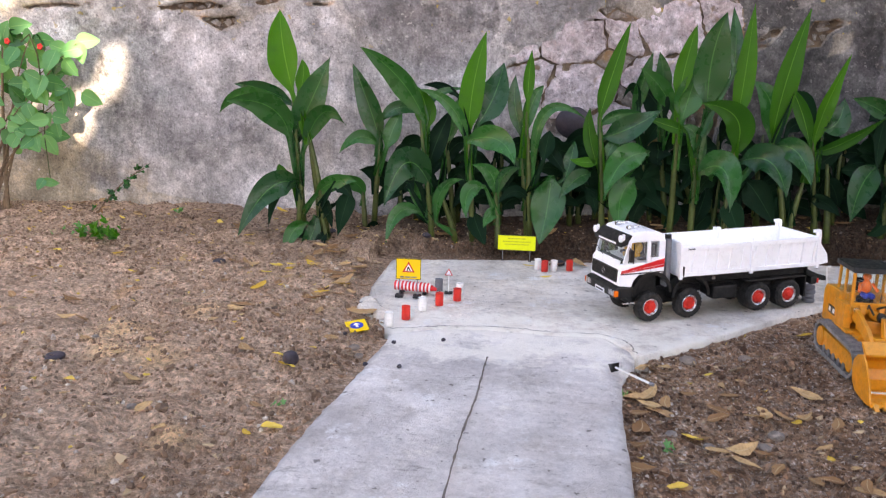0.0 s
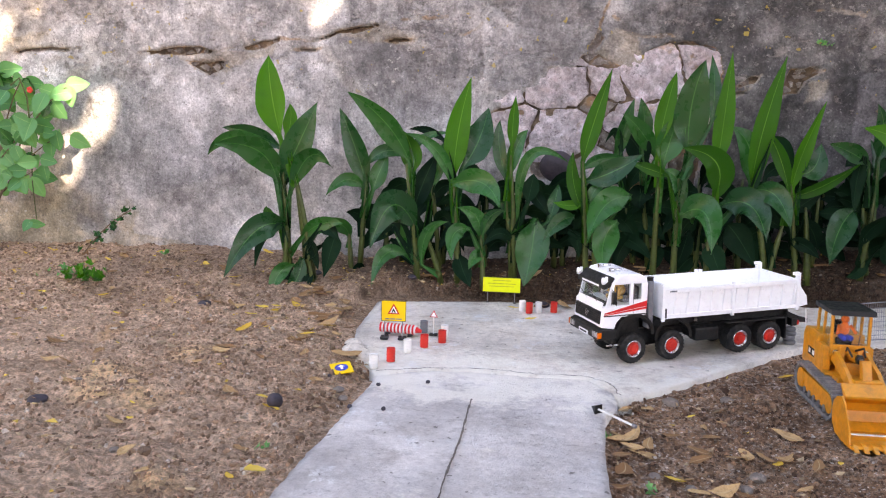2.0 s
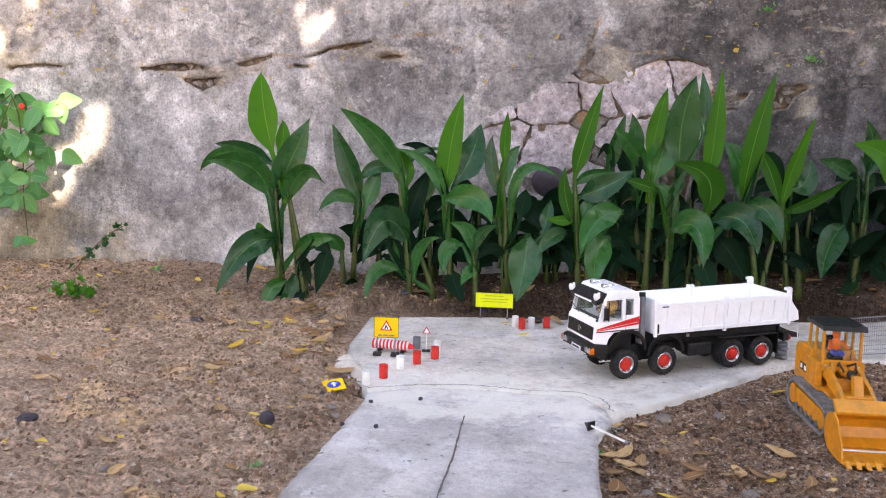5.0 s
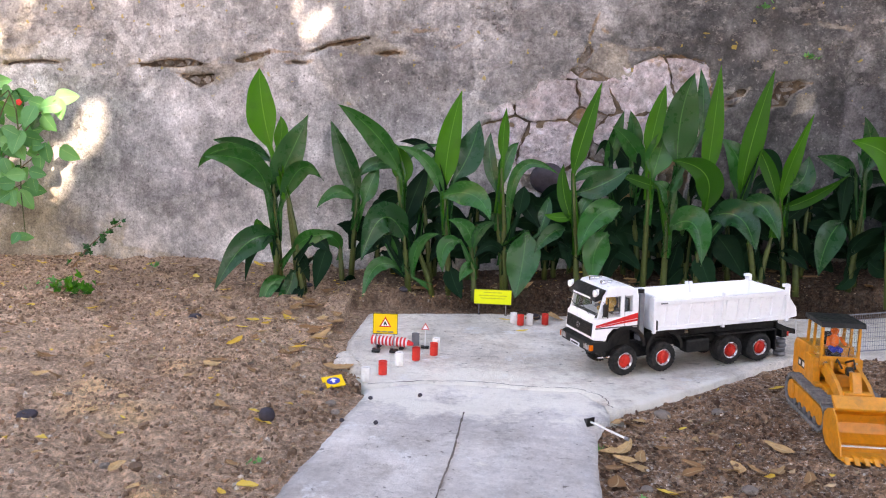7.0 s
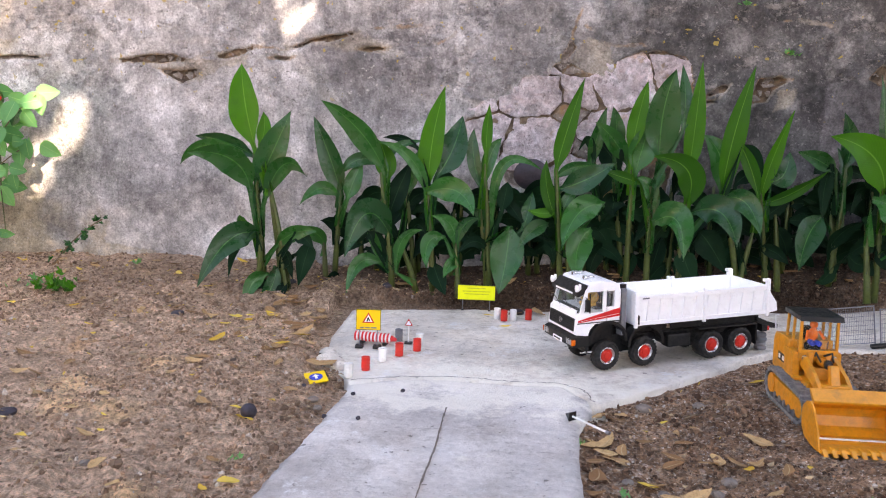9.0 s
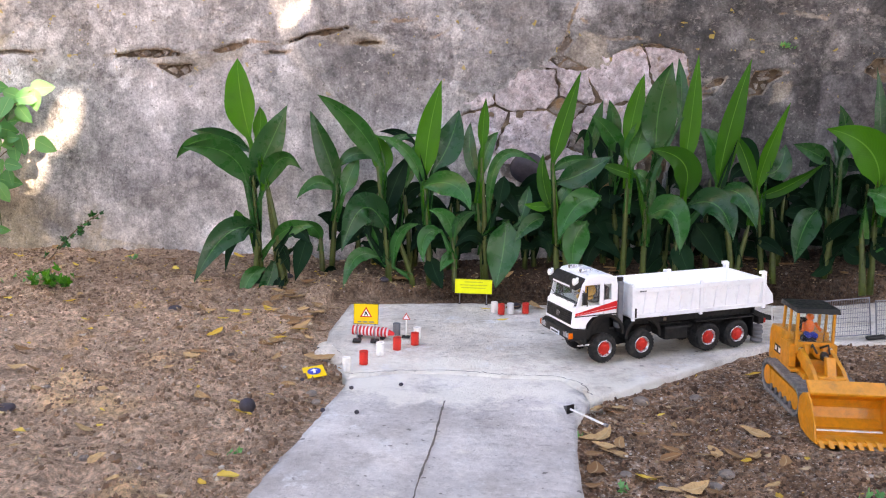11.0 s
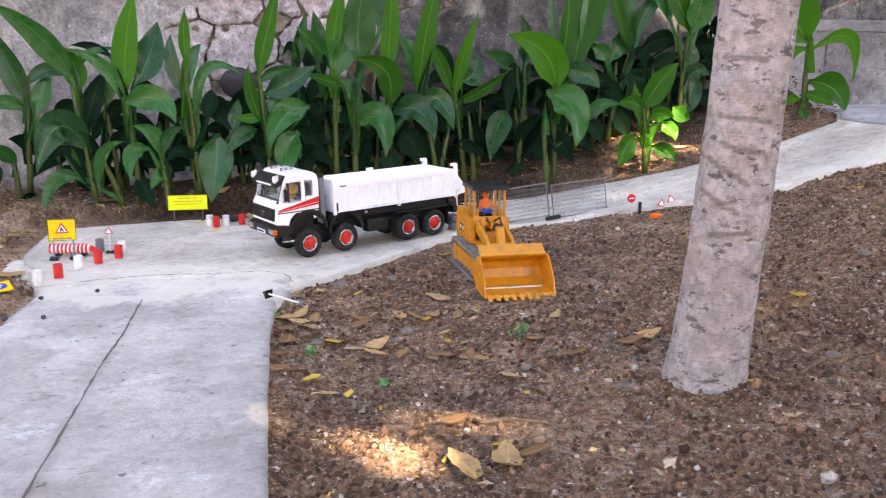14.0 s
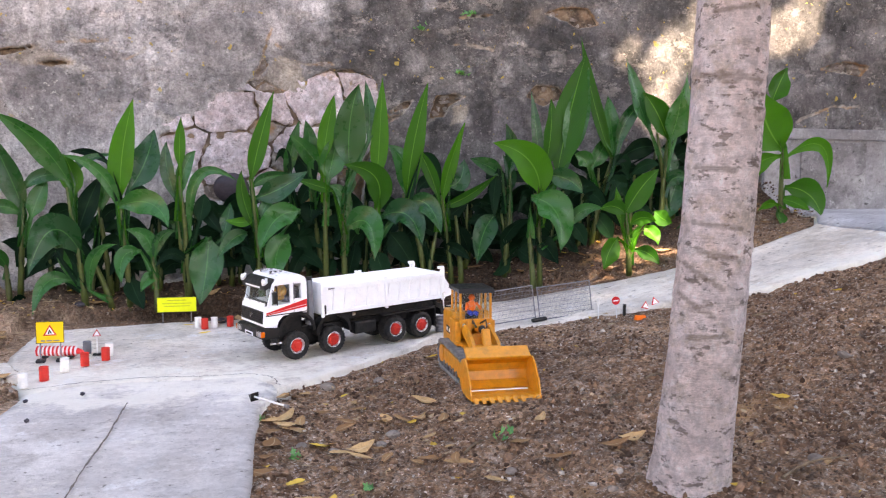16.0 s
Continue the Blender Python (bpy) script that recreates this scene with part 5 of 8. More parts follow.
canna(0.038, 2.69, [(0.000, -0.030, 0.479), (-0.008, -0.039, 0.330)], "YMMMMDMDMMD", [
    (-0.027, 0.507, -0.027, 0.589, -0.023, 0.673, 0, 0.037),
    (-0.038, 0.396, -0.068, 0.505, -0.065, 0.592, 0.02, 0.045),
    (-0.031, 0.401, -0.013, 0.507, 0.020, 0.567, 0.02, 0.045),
    (0.004, 0.272, 0.033, 0.478, 0.161, 0.465, -0.03, 0.037),
    (0.060, 0.278, 0.054, 0.172, 0.039, 0.057, -0.06, 0.108),
    (0.032, 0.324, 0.041, 0.379, 0.046, 0.420, 0.04, 0.053),
    (0.186, 0.287, 0.138, 0.269, 0.089, 0.207, -0.05, 0.052),
    (-0.011, 0.195, -0.056, 0.223, -0.103, 0.180, -0.05, 0.037),
    (0.105, 0.270, 0.121, 0.331, 0.133, 0.390, 0.04, 0.045),
    (-0.013, 0.237, -0.039, 0.311, -0.074, 0.323, 0.02, 0.034),
    (0.102, 0.289, 0.053, 0.351, 0.013, 0.394, 0.05, 0.042)])
canna(0.272, 2.66, [(0.000, -0.033, 0.471), (0.036, 0.002, 0.289)], "YYMMMMYMMD", [
    (-0.033, 0.467, -0.004, 0.594, 0.047, 0.761, 0, 0.056),
    (-0.021, 0.303, -0.059, 0.406, -0.066, 0.502, 0, 0.044),
    (-0.019, 0.407, 0.064, 0.442, 0.155, 0.500, -0.03, 0.078),
    (-0.032, 0.443, 0.028, 0.479, 0.116, 0.482, 0.03, 0.037),
    (0.127, 0.364, 0.042, 0.337, -0.011, 0.232, -0.12, 0.084),
    (0.089, 0.283, 0.046, 0.222, 0.042, 0.123, -0.08, 0.085),
    (-0.026, 0.336, -0.070, 0.327, -0.119, 0.336, 0, 0.033),
    (-0.003, 0.303, 0.012, 0.377, 0.072, 0.422, 0.02, 0.037),
    (0.005, 0.289, 0.019, 0.344, 0.051, 0.366, -0.06, 0.037),
    (-0.066, 0.249, -0.037, 0.213, -0.028, 0.157, 0, 0.041)])
canna(0.488, 2.82, [(0.000, -0.048, 0.432), (-0.046, -0.088, 0.314)], "MMMDDDDD", [
    (-0.135, 0.463, -0.111, 0.572, -0.087, 0.680, 0, 0.047),
    (-0.051, 0.517, -0.045, 0.599, -0.057, 0.681, 0, 0.055),
    (0.000, 0.487, -0.055, 0.569, -0.120, 0.625, -0.02, 0.063),
    (-0.113, 0.483, -0.137, 0.566, -0.169, 0.527, 0, 0.031),
    (-0.025, 0.461, -0.065, 0.522, -0.101, 0.559, 0.02, 0.083),
    (-0.024, 0.385, -0.042, 0.352, -0.035, 0.316, -0.03, 0.083),
    (-0.052, 0.218, -0.096, 0.169, -0.116, 0.082, -0.03, 0.055),
    (0.035, 0.183, 0.019, 0.143, -0.018, 0.068, -0.05, 0.044)])
canna(0.553, 2.7, [(0.000, -0.005, 0.425), (-0.063, -0.069, 0.477)], "YMMMYMMMD", [
    (-0.076, 0.523, -0.059, 0.644, -0.038, 0.762, 0, 0.057),
    (-0.058, 0.463, -0.039, 0.555, -0.023, 0.638, 0, 0.087),
    (0.019, 0.499, 0.014, 0.651, 0.036, 0.801, -0.02, 0.110),
    (0.079, 0.600, 0.089, 0.699, 0.077, 0.818, 0.05, 0.046),
    (-0.041, 0.433, -0.101, 0.451, -0.168, 0.467, -0.02, 0.038),
    (0.009, 0.324, -0.008, 0.416, -0.057, 0.445, 0, 0.050),
    (0.004, 0.300, 0.073, 0.325, 0.098, 0.204, -0.14, 0.101),
    (0.010, 0.416, 0.018, 0.466, 0.004, 0.507, 0, 0.038),
    (0.039, 0.260, 0.028, 0.192, 0.013, 0.122, 0.03, 0.054)])
canna(0.689, 2.71, [(0.000, -0.029, 0.401), (-0.031, -0.034, 0.262)], "YYMDMDD", [
    (-0.026, 0.351, -0.027, 0.475, -0.143, 0.515, -0.03, 0.088),
    (-0.024, 0.474, -0.014, 0.619, -0.010, 0.826, 0, 0.062),
    (-0.007, 0.341, 0.076, 0.350, 0.108, 0.245, -0.12, 0.099),
    (0.023, 0.283, 0.061, 0.236, 0.102, 0.153, -0.05, 0.089),
    (0.085, 0.400, 0.079, 0.523, 0.019, 0.604, 0.03, 0.078),
    (-0.027, 0.221, -0.012, 0.172, 0.010, 0.106, -0.04, 0.070),
    (-0.036, 0.318, -0.062, 0.352, -0.094, 0.345, 0.04, 0.046)])
canna(0.841, 2.67, [(0.000, -0.070, 0.408), (-0.005, 0.031, 0.291)], "YYMDDD", [
    (-0.075, 0.403, -0.053, 0.587, 0.002, 0.811, 0, 0.073),
    (0.038, 0.407, 0.002, 0.509, -0.043, 0.589, 0, 0.046),
    (-0.066, 0.399, -0.007, 0.384, 0.022, 0.289, -0.1, 0.072),
    (-0.027, 0.565, 0.023, 0.527, 0.053, 0.446, 0.04, 0.043),
    (-0.005, 0.257, -0.020, 0.209, -0.006, 0.124, 0.02, 0.058),
    (-0.037, 0.437, 0.000, 0.469, 0.050, 0.470, 0.04, 0.047)])
canna(0.946, 2.74, [(0.000, -0.042, 0.417), (0.034, 0.012, 0.345)], "YYMDDD", [
    (-0.037, 0.399, -0.011, 0.524, 0.047, 0.681, 0, 0.052),
    (-0.037, 0.377, 0.055, 0.418, 0.155, 0.499, -0.03, 0.040),
    (-0.011, 0.451, 0.032, 0.478, 0.050, 0.551, 0.02, 0.076),
    (-0.032, 0.232, 0.014, 0.225, 0.059, 0.186, -0.04, 0.044),
    (-0.025, 0.325, 0.015, 0.359, 0.076, 0.397, 0.03, 0.044),
    (0.008, 0.308, 0.046, 0.262, 0.063, 0.205, 0.02, 0.052)])
canna(1.142, 2.73, [(0.000, 0.022, 0.419), (0.025, -0.014, 0.353)], "MDMDMMDD", [
    (-0.013, 0.490, -0.066, 0.524, -0.136, 0.549, 0, 0.060),
    (-0.027, 0.516, -0.047, 0.426, -0.048, 0.337, -0.03, 0.048),
    (-0.038, 0.345, -0.093, 0.282, -0.126, 0.177, -0.1, 0.083),
    (-0.012, 0.228, 0.020, 0.298, 0.080, 0.343, -0.04, 0.053),
    (0.013, 0.500, 0.026, 0.586, 0.002, 0.681, 0, 0.057),
    (0.016, 0.437, 0.019, 0.499, -0.006, 0.567, 0.03, 0.045),
    (0.052, 0.227, 0.085, 0.197, 0.120, 0.216, -0.03, 0.053),
    (0.002, 0.188, -0.013, 0.152, -0.056, 0.134, -0.03, 0.045)])
canna(1.235, 2.6, [(0.000, -0.014, 0.455), (-0.032, -0.046, 0.316)], "YMYYMMMMDD", [
    (-0.005, 0.419, -0.050, 0.543, -0.186, 0.612, -0.03, 0.119),
    (-0.006, 0.485, -0.019, 0.632, -0.043, 0.789, 0.02, 0.040),
    (0.010, 0.514, 0.030, 0.643, 0.023, 0.759, 0.01, 0.069),
    (0.055, 0.485, 0.105, 0.705, 0.172, 0.921, 0.04, 0.115),
    (0.094, 0.535, 0.134, 0.716, 0.186, 0.880, 0.06, 0.091),
    (0.010, 0.495, 0.085, 0.480, 0.127, 0.434, -0.08, 0.072),
    (-0.038, 0.415, 0.043, 0.362, 0.050, 0.228, -0.1, 0.120),
    (0.108, 0.311, 0.150, 0.368, 0.227, 0.372, -0.02, 0.049),
    (0.117, 0.315, 0.144, 0.291, 0.166, 0.243, -0.02, 0.053),
    (-0.014, 0.275, 0.022, 0.236, 0.055, 0.176, -0.02, 0.069)])
canna(1.51, 2.8, [(0, 0.080, 0.566), (0.04, 0.025, 0.522)], "YMMMDMD", [
    (0.083, 0.544, -0.003, 0.775, -0.065, 1.014, 0, 0.052),
    (0.096, 0.588, 0.142, 0.717, 0.249, 0.803, 0, 0.056),
    (-0.005, 0.522, 0.042, 0.591, 0.088, 0.659, 0.04, 0.066),
    (-0.018, 0.522, -0.038, 0.558, -0.075, 0.575, 0, 0.066),
    (0.268, 0.608, 0.161, 0.596, 0.070, 0.537, -0.05, 0.077),
    (0.092, 0.545, 0.082, 0.675, 0.071, 0.806, 0.05, 0.077),
    (0.001, 0.349, 0.056, 0.302, 0.091, 0.239, 0, 0.066)])
canna(1.78, 2.76, [(0, 0.016, 0.628), (0.04, -0.026, 0.659)], "YMMMMMMM", [
    (0.021, 0.628, -0.024, 0.727, -0.085, 0.817, 0, 0.100),
    (0.026, 0.628, 0.049, 0.719, 0.054, 0.813, -0.03, 0.095),
    (-0.056, 0.659, -0.104, 0.798, -0.135, 0.942, 0.05, 0.079),
    (0.051, 0.650, 0.082, 0.773, 0.113, 0.896, 0.03, 0.068),
    (0.038, 0.499, 0.035, 0.559, 0.009, 0.612, 0.03, 0.068),
    (0.023, 0.455, 0.054, 0.492, 0.101, 0.482, -0.03, 0.063),
    (0.016, 0.324, 0.051, 0.411, 0.085, 0.499, 0.03, 0.079),
    (0.045, 0.214, 0.064, 0.263, 0.067, 0.316, -0.04, 0.063)])
canna(1.54, 2.52, [(0, -0.018, 0.366)], "YYYYYYYY", [
    (-0.024, 0.356, 0.030, 0.445, 0.102, 0.519, 0, 0.085),
    (-0.018, 0.360, -0.073, 0.389, -0.134, 0.381, -0.03, 0.052),
    (-0.001, 0.326, 0.038, 0.349, 0.081, 0.334, -0.03, 0.057),
    (-0.049, 0.277, -0.090, 0.229, -0.119, 0.172, -0.05, 0.076),
    (0.017, 0.236, 0.065, 0.221, 0.097, 0.182, -0.03, 0.052),
    (0.053, 0.316, 0.074, 0.289, 0.084, 0.256, -0.05, 0.057),
    (0.090, 0.372, 0.116, 0.346, 0.151, 0.333, -0.02, 0.057),
    (-0.033, 0.316, -0.042, 0.385, -0.050, 0.454, 0.02, 0.033)])
canna(2.17, 2.57, [(0, -0.005, 0.601)], "YYYYYYYY", [
    (-0.002, 0.597, -0.084, 0.693, -0.130, 0.811, -0.02, 0.168),
    (-0.057, 0.770, -0.025, 0.838, 0.014, 0.902, 0.02, 0.084),
    (0.004, 0.568, 0.160, 0.615, 0.195, 0.456, 0, 0.053),
    (0.010, 0.459, 0.102, 0.432, 0.148, 0.347, -0.05, 0.105),
    (-0.006, 0.416, 0.041, 0.401, 0.082, 0.372, -0.06, 0.042),
    (-0.010, 0.574, -0.112, 0.527, -0.095, 0.416, 0.02, 0.068),
    (-0.014, 0.378, -0.018, 0.338, -0.023, 0.298, -0.06, 0.057),
    (-0.020, 0.395, -0.063, 0.395, -0.099, 0.370, 0, 0.036)])


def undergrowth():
    """Short cannas that fill the back of the bed, shade put into their leaf colour."""
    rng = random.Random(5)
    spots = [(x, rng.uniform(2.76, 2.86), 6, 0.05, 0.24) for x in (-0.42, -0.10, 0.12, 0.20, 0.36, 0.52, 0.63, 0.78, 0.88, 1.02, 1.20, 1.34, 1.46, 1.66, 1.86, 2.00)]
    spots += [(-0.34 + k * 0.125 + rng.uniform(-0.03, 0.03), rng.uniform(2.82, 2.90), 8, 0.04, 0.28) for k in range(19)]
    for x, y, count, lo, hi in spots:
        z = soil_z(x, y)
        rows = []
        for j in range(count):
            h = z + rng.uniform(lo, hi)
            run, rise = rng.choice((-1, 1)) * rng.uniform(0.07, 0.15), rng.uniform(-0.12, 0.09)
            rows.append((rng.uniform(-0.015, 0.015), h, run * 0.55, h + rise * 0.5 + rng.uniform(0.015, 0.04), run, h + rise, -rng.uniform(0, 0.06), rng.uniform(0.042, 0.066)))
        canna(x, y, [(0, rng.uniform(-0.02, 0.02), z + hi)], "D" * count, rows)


undergrowth()


# ---- model tipper truck ----
def wheel_set(e, x, y, side, width, steer=0.0):
    """One wheel: lugged tyre with its steel rim and red hub. side is +1 for the vehicle's left."""
    m = pose(x, y, 0.038, -90 * side, 0, steer)
    bm = lathe(bmesh.new(), [(0.021, -0.001), (0.027, 0.0005), (0.033, 0.0), (0.0365, -0.004), (0.0375, -0.008), (0.0375, 0.006 - width), (0.036, 0.003 - width), (0.030, -width), (0.021, -width)], m, 32)
    for k in range(26):
        for off, hh in ((0.0, 0.45), (0.5, 0.5)):
            a = 2 * math.pi * (k + off) / 26
            z0, z1 = (-0.004, -width * hh) if off == 0 else (-width * hh, -width + 0.004)
            mm = m @ Euler((0, 0, a)).to_matrix().to_4x4()
            vs = [bm.verts.new(mm @ Vector(p)) for p in ((0.0368, -0.0026, z0), (0.0368, 0.0026, z0), (0.0368, 0.0016, z1), (0.0368, -0.0036, z1), (0.0382, -0.002, z0), (0.0382, 0.002, z0), (0.0382, 0.001, z1), (0.0382, -0.003, z1))]
            for f in ((4, 5, 6, 7), (0, 1, 5, 4), (1, 2, 6, 5), (2, 3, 7, 6), (3, 0, 4, 7)):
                bm.faces.new([vs[i] for i in f])
    tyre = part("wheel", bm, RUBBER, e, "dusty black lugged tyre")
    part("rim", lathe(bmesh.new(), [(0.0215, 0.0), (0.0205, 0.0012), (0.0185, 0.0), (0.0175, -0.005), (0.010, -0.006), (0, -0.006)], m, 28), CHROME, tyre, "bright steel rim", smooth=True)
    bm = lathe(bmesh.new(), [(0.0165, -0.006), (0.0155, -0.002), (0.009, -0.0005), (0.0085, 0.002), (0.005, 0.003), (0, 0.003)], m, 20)
    for k in range(8):
        a = 2 * math.pi * k / 8
        lathe(bm, [(0, 0.001), (0.0013, 0.001), (0.0013, -0.002)], m @ pose(0.0125 * math.cos(a), 0.0125 * math.sin(a), 0), 6)
    part("hub", bm, RED, tyre, "red wheel hub with nuts")
    return tyre


def tipper_truck(m):
    e = holder("tipper_truck", m)
    tagged(e, "white four-axle model tipper truck with red side stripes on concrete", "truck")
    W, C = -0.152, -0.076
    axles = (0.0, -0.108, -0.308, -0.398)
    for k, x in enumerate(axles):
        w = 0.024 if k < 2 else 0.042
        wheel_set(e, x, 0.0, 1, w, 4 if k == 0 else (2 if k == 1 else 0))
        wheel_set(e, x, W, -1, w, 4 if k == 0 else (2 if k == 1 else 0))
        part("axle", rod(bmesh.new(), (x, -0.02, 0.038), (x, W + 0.02, 0.038), 0.006), CHASSIS, e)
    for y in (C + 0.03, C - 0.042):
        part("frame_rail", box(bmesh.new(), -0.475, 0.06, y, y + 0.012, 0.058, 0.078, 0.001), CHASSIS, e)
    part("gearbox", box(bmesh.new(), -0.10, 0.03, C - 0.03, C + 0.03, 0.03, 0.062, 0.006), CHASSIS, e)
    for y0, y1 in ((-0.040, -0.006), (W + 0.006, W + 0.040)):
        part("fuel_tank", box(bmesh.new(), -0.248, -0.178, y0, y1, 0.040, 0.075, 0.006), CHASSIS, e)
    part("subframe", box(bmesh.new(), -0.468, -0.075, C - 0.055, C + 0.055, 0.084, 0.107, 0.002), CHASSIS, e)
    part("cross_member", box(bmesh.new(), -0.49, -0.472, W + 0.01, -0.01, 0.055, 0.075, 0.002), CHASSIS, e)
    part("tow_hook", prism(bmesh.new(), [(-0.524, 0.060), (-0.486, 0.066), (-0.456, 0.086), (-0.456, 0.098), (-0.491, 0.082), (-0.524, 0.072)], -0.022, -0.012, 0.001), CHASSIS, e)
    part("inner_wing", box(bmesh.new(), -0.03, 0.05, W + 0.030, -0.030, 0.055, 0.124, 0.003), CHASSIS, e)
    for x, zc in ((axles[0], 0.078), (axles[1], 0.062)):
        for y0, y1 in ((-0.026, 0.004), (W - 0.004, W + 0.026)):
            prof = [(x + 0.053 * math.cos(a), zc + 0.050 * math.sin(a)) for a in np.linspace(-0.1, math.pi + 0.1, 15)]
            prof += [(x + 0.045 * math.cos(a), zc + 0.042 * math.sin(a)) for a in np.linspace(math.pi + 0.1, -0.1, 15)]
            part("mudguard", prism(bmesh.new(), prof, y0, y1), BLACK, e)
    for y0, y1 in ((-0.046, 0.002), (W - 0.002, W + 0.046)):
        part("mudguard", box(bmesh.new(), -0.443, -0.265, y0, y1, 0.081, 0.085, 0.001), BLACK, e)
        part("mud_flap", box(bmesh.new(), -0.446, -0.442, y0, y1, 0.028, 0.083), BLACK, e)

    # cab
    cab = part("cab", prism(bmesh.new(), [(-0.032, 0.122), (-0.032, 0.152), (0.092, 0.152), (0.101, 0.147), (0.106, 0.098), (0.066, 0.092), (0.060, 0.108), (0.044, 0.122)], W, 0.0, 0.004), WHITE, e, "white cab body")
    part("roof", prism(bmesh.new(), [(-0.034, 0.202), (-0.031, 0.217), (-0.012, 0.226), (0.03, 0.230), (0.058, 0.226), (0.079, 0.205), (0.074, 0.202)], W + 0.001, -0.001, 0.005), WHITE, cab)
    part("back_wall", box(bmesh.new(), -0.034, -0.028, W + 0.002, -0.002, 0.15, 0.205, 0.001), WHITE, cab)
    for y0, y1, out in ((-0.006, 0.0, 0.0012), (W, W + 0.006, -0.0012)):
        part("pillar", prism(bmesh.new(), [(0.080, 0.151), (0.093, 0.151), (0.077, 0.204), (0.068, 0.204)], y0, y1, 0.001), WHITE, cab)
        part("pillar", box(bmesh.new(), 0.011, 0.021, y0, y1, 0.151, 0.204, 0.001), WHITE, cab)
        part("pillar", box(bmesh.new(), -0.033, -0.014, y0, y1, 0.151, 0.204, 0.001), WHITE, cab)
        part("sill", box(bmesh.new(), -0.016, 0.013, y0, y1, 0.151, 0.163, 0.001), WHITE, cab)
        ym = (y0 + y1) / 2
        part("side_window", prism(bmesh.new(), [(0.019, 0.151), (0.082, 0.151), (0.070, 0.203), (0.019, 0.203)], ym - 0.0006, ym + 0.0006), GLASS, cab)
        part("side_window", box(bmesh.new(), -0.015, 0.012, ym - 0.0006, ym + 0.0006, 0.162, 0.203), GLASS, cab)
        ys = (y1 - 0.0005, y1 + 0.001) if out > 0 else (y0 - 0.001, y0 + 0.0005)
        yb = (y1 - 0.0005, y1 + 0.0018) if out > 0 else (y0 - 0.0018, y0 + 0.0005)
        part("window_seal", prism(bmesh.new(), [(0.061, 0.151), (0.064, 0.151), (0.064, 0.200), (0.061, 0.200)], *ys), BLACK, cab)
        # flared red stripes over a thin dark line
        part("stripe", prism(bmesh.new(), [(0.098, 0.1315), (0.098, 0.1345), (-0.0315, 0.1595), (-0.0315, 0.146)], *ys), STRIPE_RED, cab, "flared red stripe")
        part("stripe", prism(bmesh.new(), [(0.099, 0.1285), (0.099, 0.1305), (-0.0315, 0.1445), (-0.0315, 0.139)], *ys), STRIPE_RED, cab, "flared red stripe")
        part("trim_line", box(bmesh.new(), -0.0315, 0.100, ys[0], ys[1], 0.1255, 0.128), BLACK, cab)
        part("door_handle", box(bmesh.new(), 0.012, 0.024, yb[0], yb[1], 0.117, 0.127, 0.0005), BLACK, cab)
        part("door_gap", box(bmesh.new(), 0.0095, 0.0105, ys[0], ys[1] - 0.0004, 0.124, 0.205), GREY, cab)
        part("mirror", box(bmesh.new(), 0.070, 0.081, (y1 + 0.004) if out > 0 else (y0 - 0.014), (y1 + 0.014) if out > 0 else (y0 - 0.004), 0.158, 0.188, 0.002), BLACK, cab)
        part("mirror_arm", rod(bmesh.new(), (0.076, y1 if out > 0 else y0, 0.192), (0.076, (y1 + 0.009) if out > 0 else (y0 - 0.009), 0.186), 0.001), BLACK, cab)
        part("step", box(bmesh.new(), 0.052, 0.088, min(y0, y1) + 0.001, max(y0, y1) - 0.001, 0.050, 0.054, 0.001), CHROME, e)
        part("step_bracket", box(bmesh.new(), 0.066, 0.072, y0 + 0.001, y1 - 0.001, 0.052, 0.092), CHASSIS, e)
    part("windscreen", prism(bmesh.new(), [(0.0935, 0.152), (0.0955, 0.152), (0.0785, 0.204), (0.0765, 0.204)], W + 0.006, -0.006), GLASS, cab)
    part("wiper_panel", prism(bmesh.new(), [(0.0985, 0.1485), (0.101, 0.1475), (0.097, 0.158), (0.0945, 0.158)], W + 0.01, -0.01), WHITE, cab)
    part("wiper", rod(bmesh.new(), (0.098, -0.04, 0.157), (0.093, -0.085, 0.172), 0.0008), BLACK, cab)
    part("wiper", rod(bmesh.new(), (0.098, -0.10, 0.157), (0.093, -0.145, 0.172), 0.0008), BLACK, cab)
    grille = part("grille", prism(bmesh.new(), [(0.101, 0.106), (0.1082, 0.106), (0.1062, 0.1375), (0.098, 0.1375)], W + 0.010, -0.010, 0.001), BLACK, cab, "black ribbed grille")
    for k in range(5):
        z = 0.110 + k * 0.0055
        x = 0.108 - (z - 0.110) * 0.07
        part("slat", box(bmesh.new(), x - 0.001, x + 0.0015, W + 0.014, -0.014, z, z + 0.0022), CHASSIS, grille)
    part("emblem", lathe(bmesh.new(), [(0.0075, 0.0), (0.0075, 0.002), (0.006, 0.002), (0.006, 0.0)], pose(0.1072, C, 0.122, 0, 86, 0), 20), CHROME, grille, "round chrome badge")
    part("emblem", lathe(bmesh.new(), [(0.0022, 0.0), (0.0022, 0.002), (0.0, 0.002)], pose(0.1072, C, 0.122, 0, 86, 0), 12), CHROME, grille)
    bumper = part("bumper", prism(bmesh.new(), [(0.058, 0.070), (0.110, 0.066), (0.117, 0.070), (0.116, 0.091), (0.106, 0.095), (0.058, 0.092)], W - 0.002, 0.002, 0.002), BLACK, e, "black front bumper")
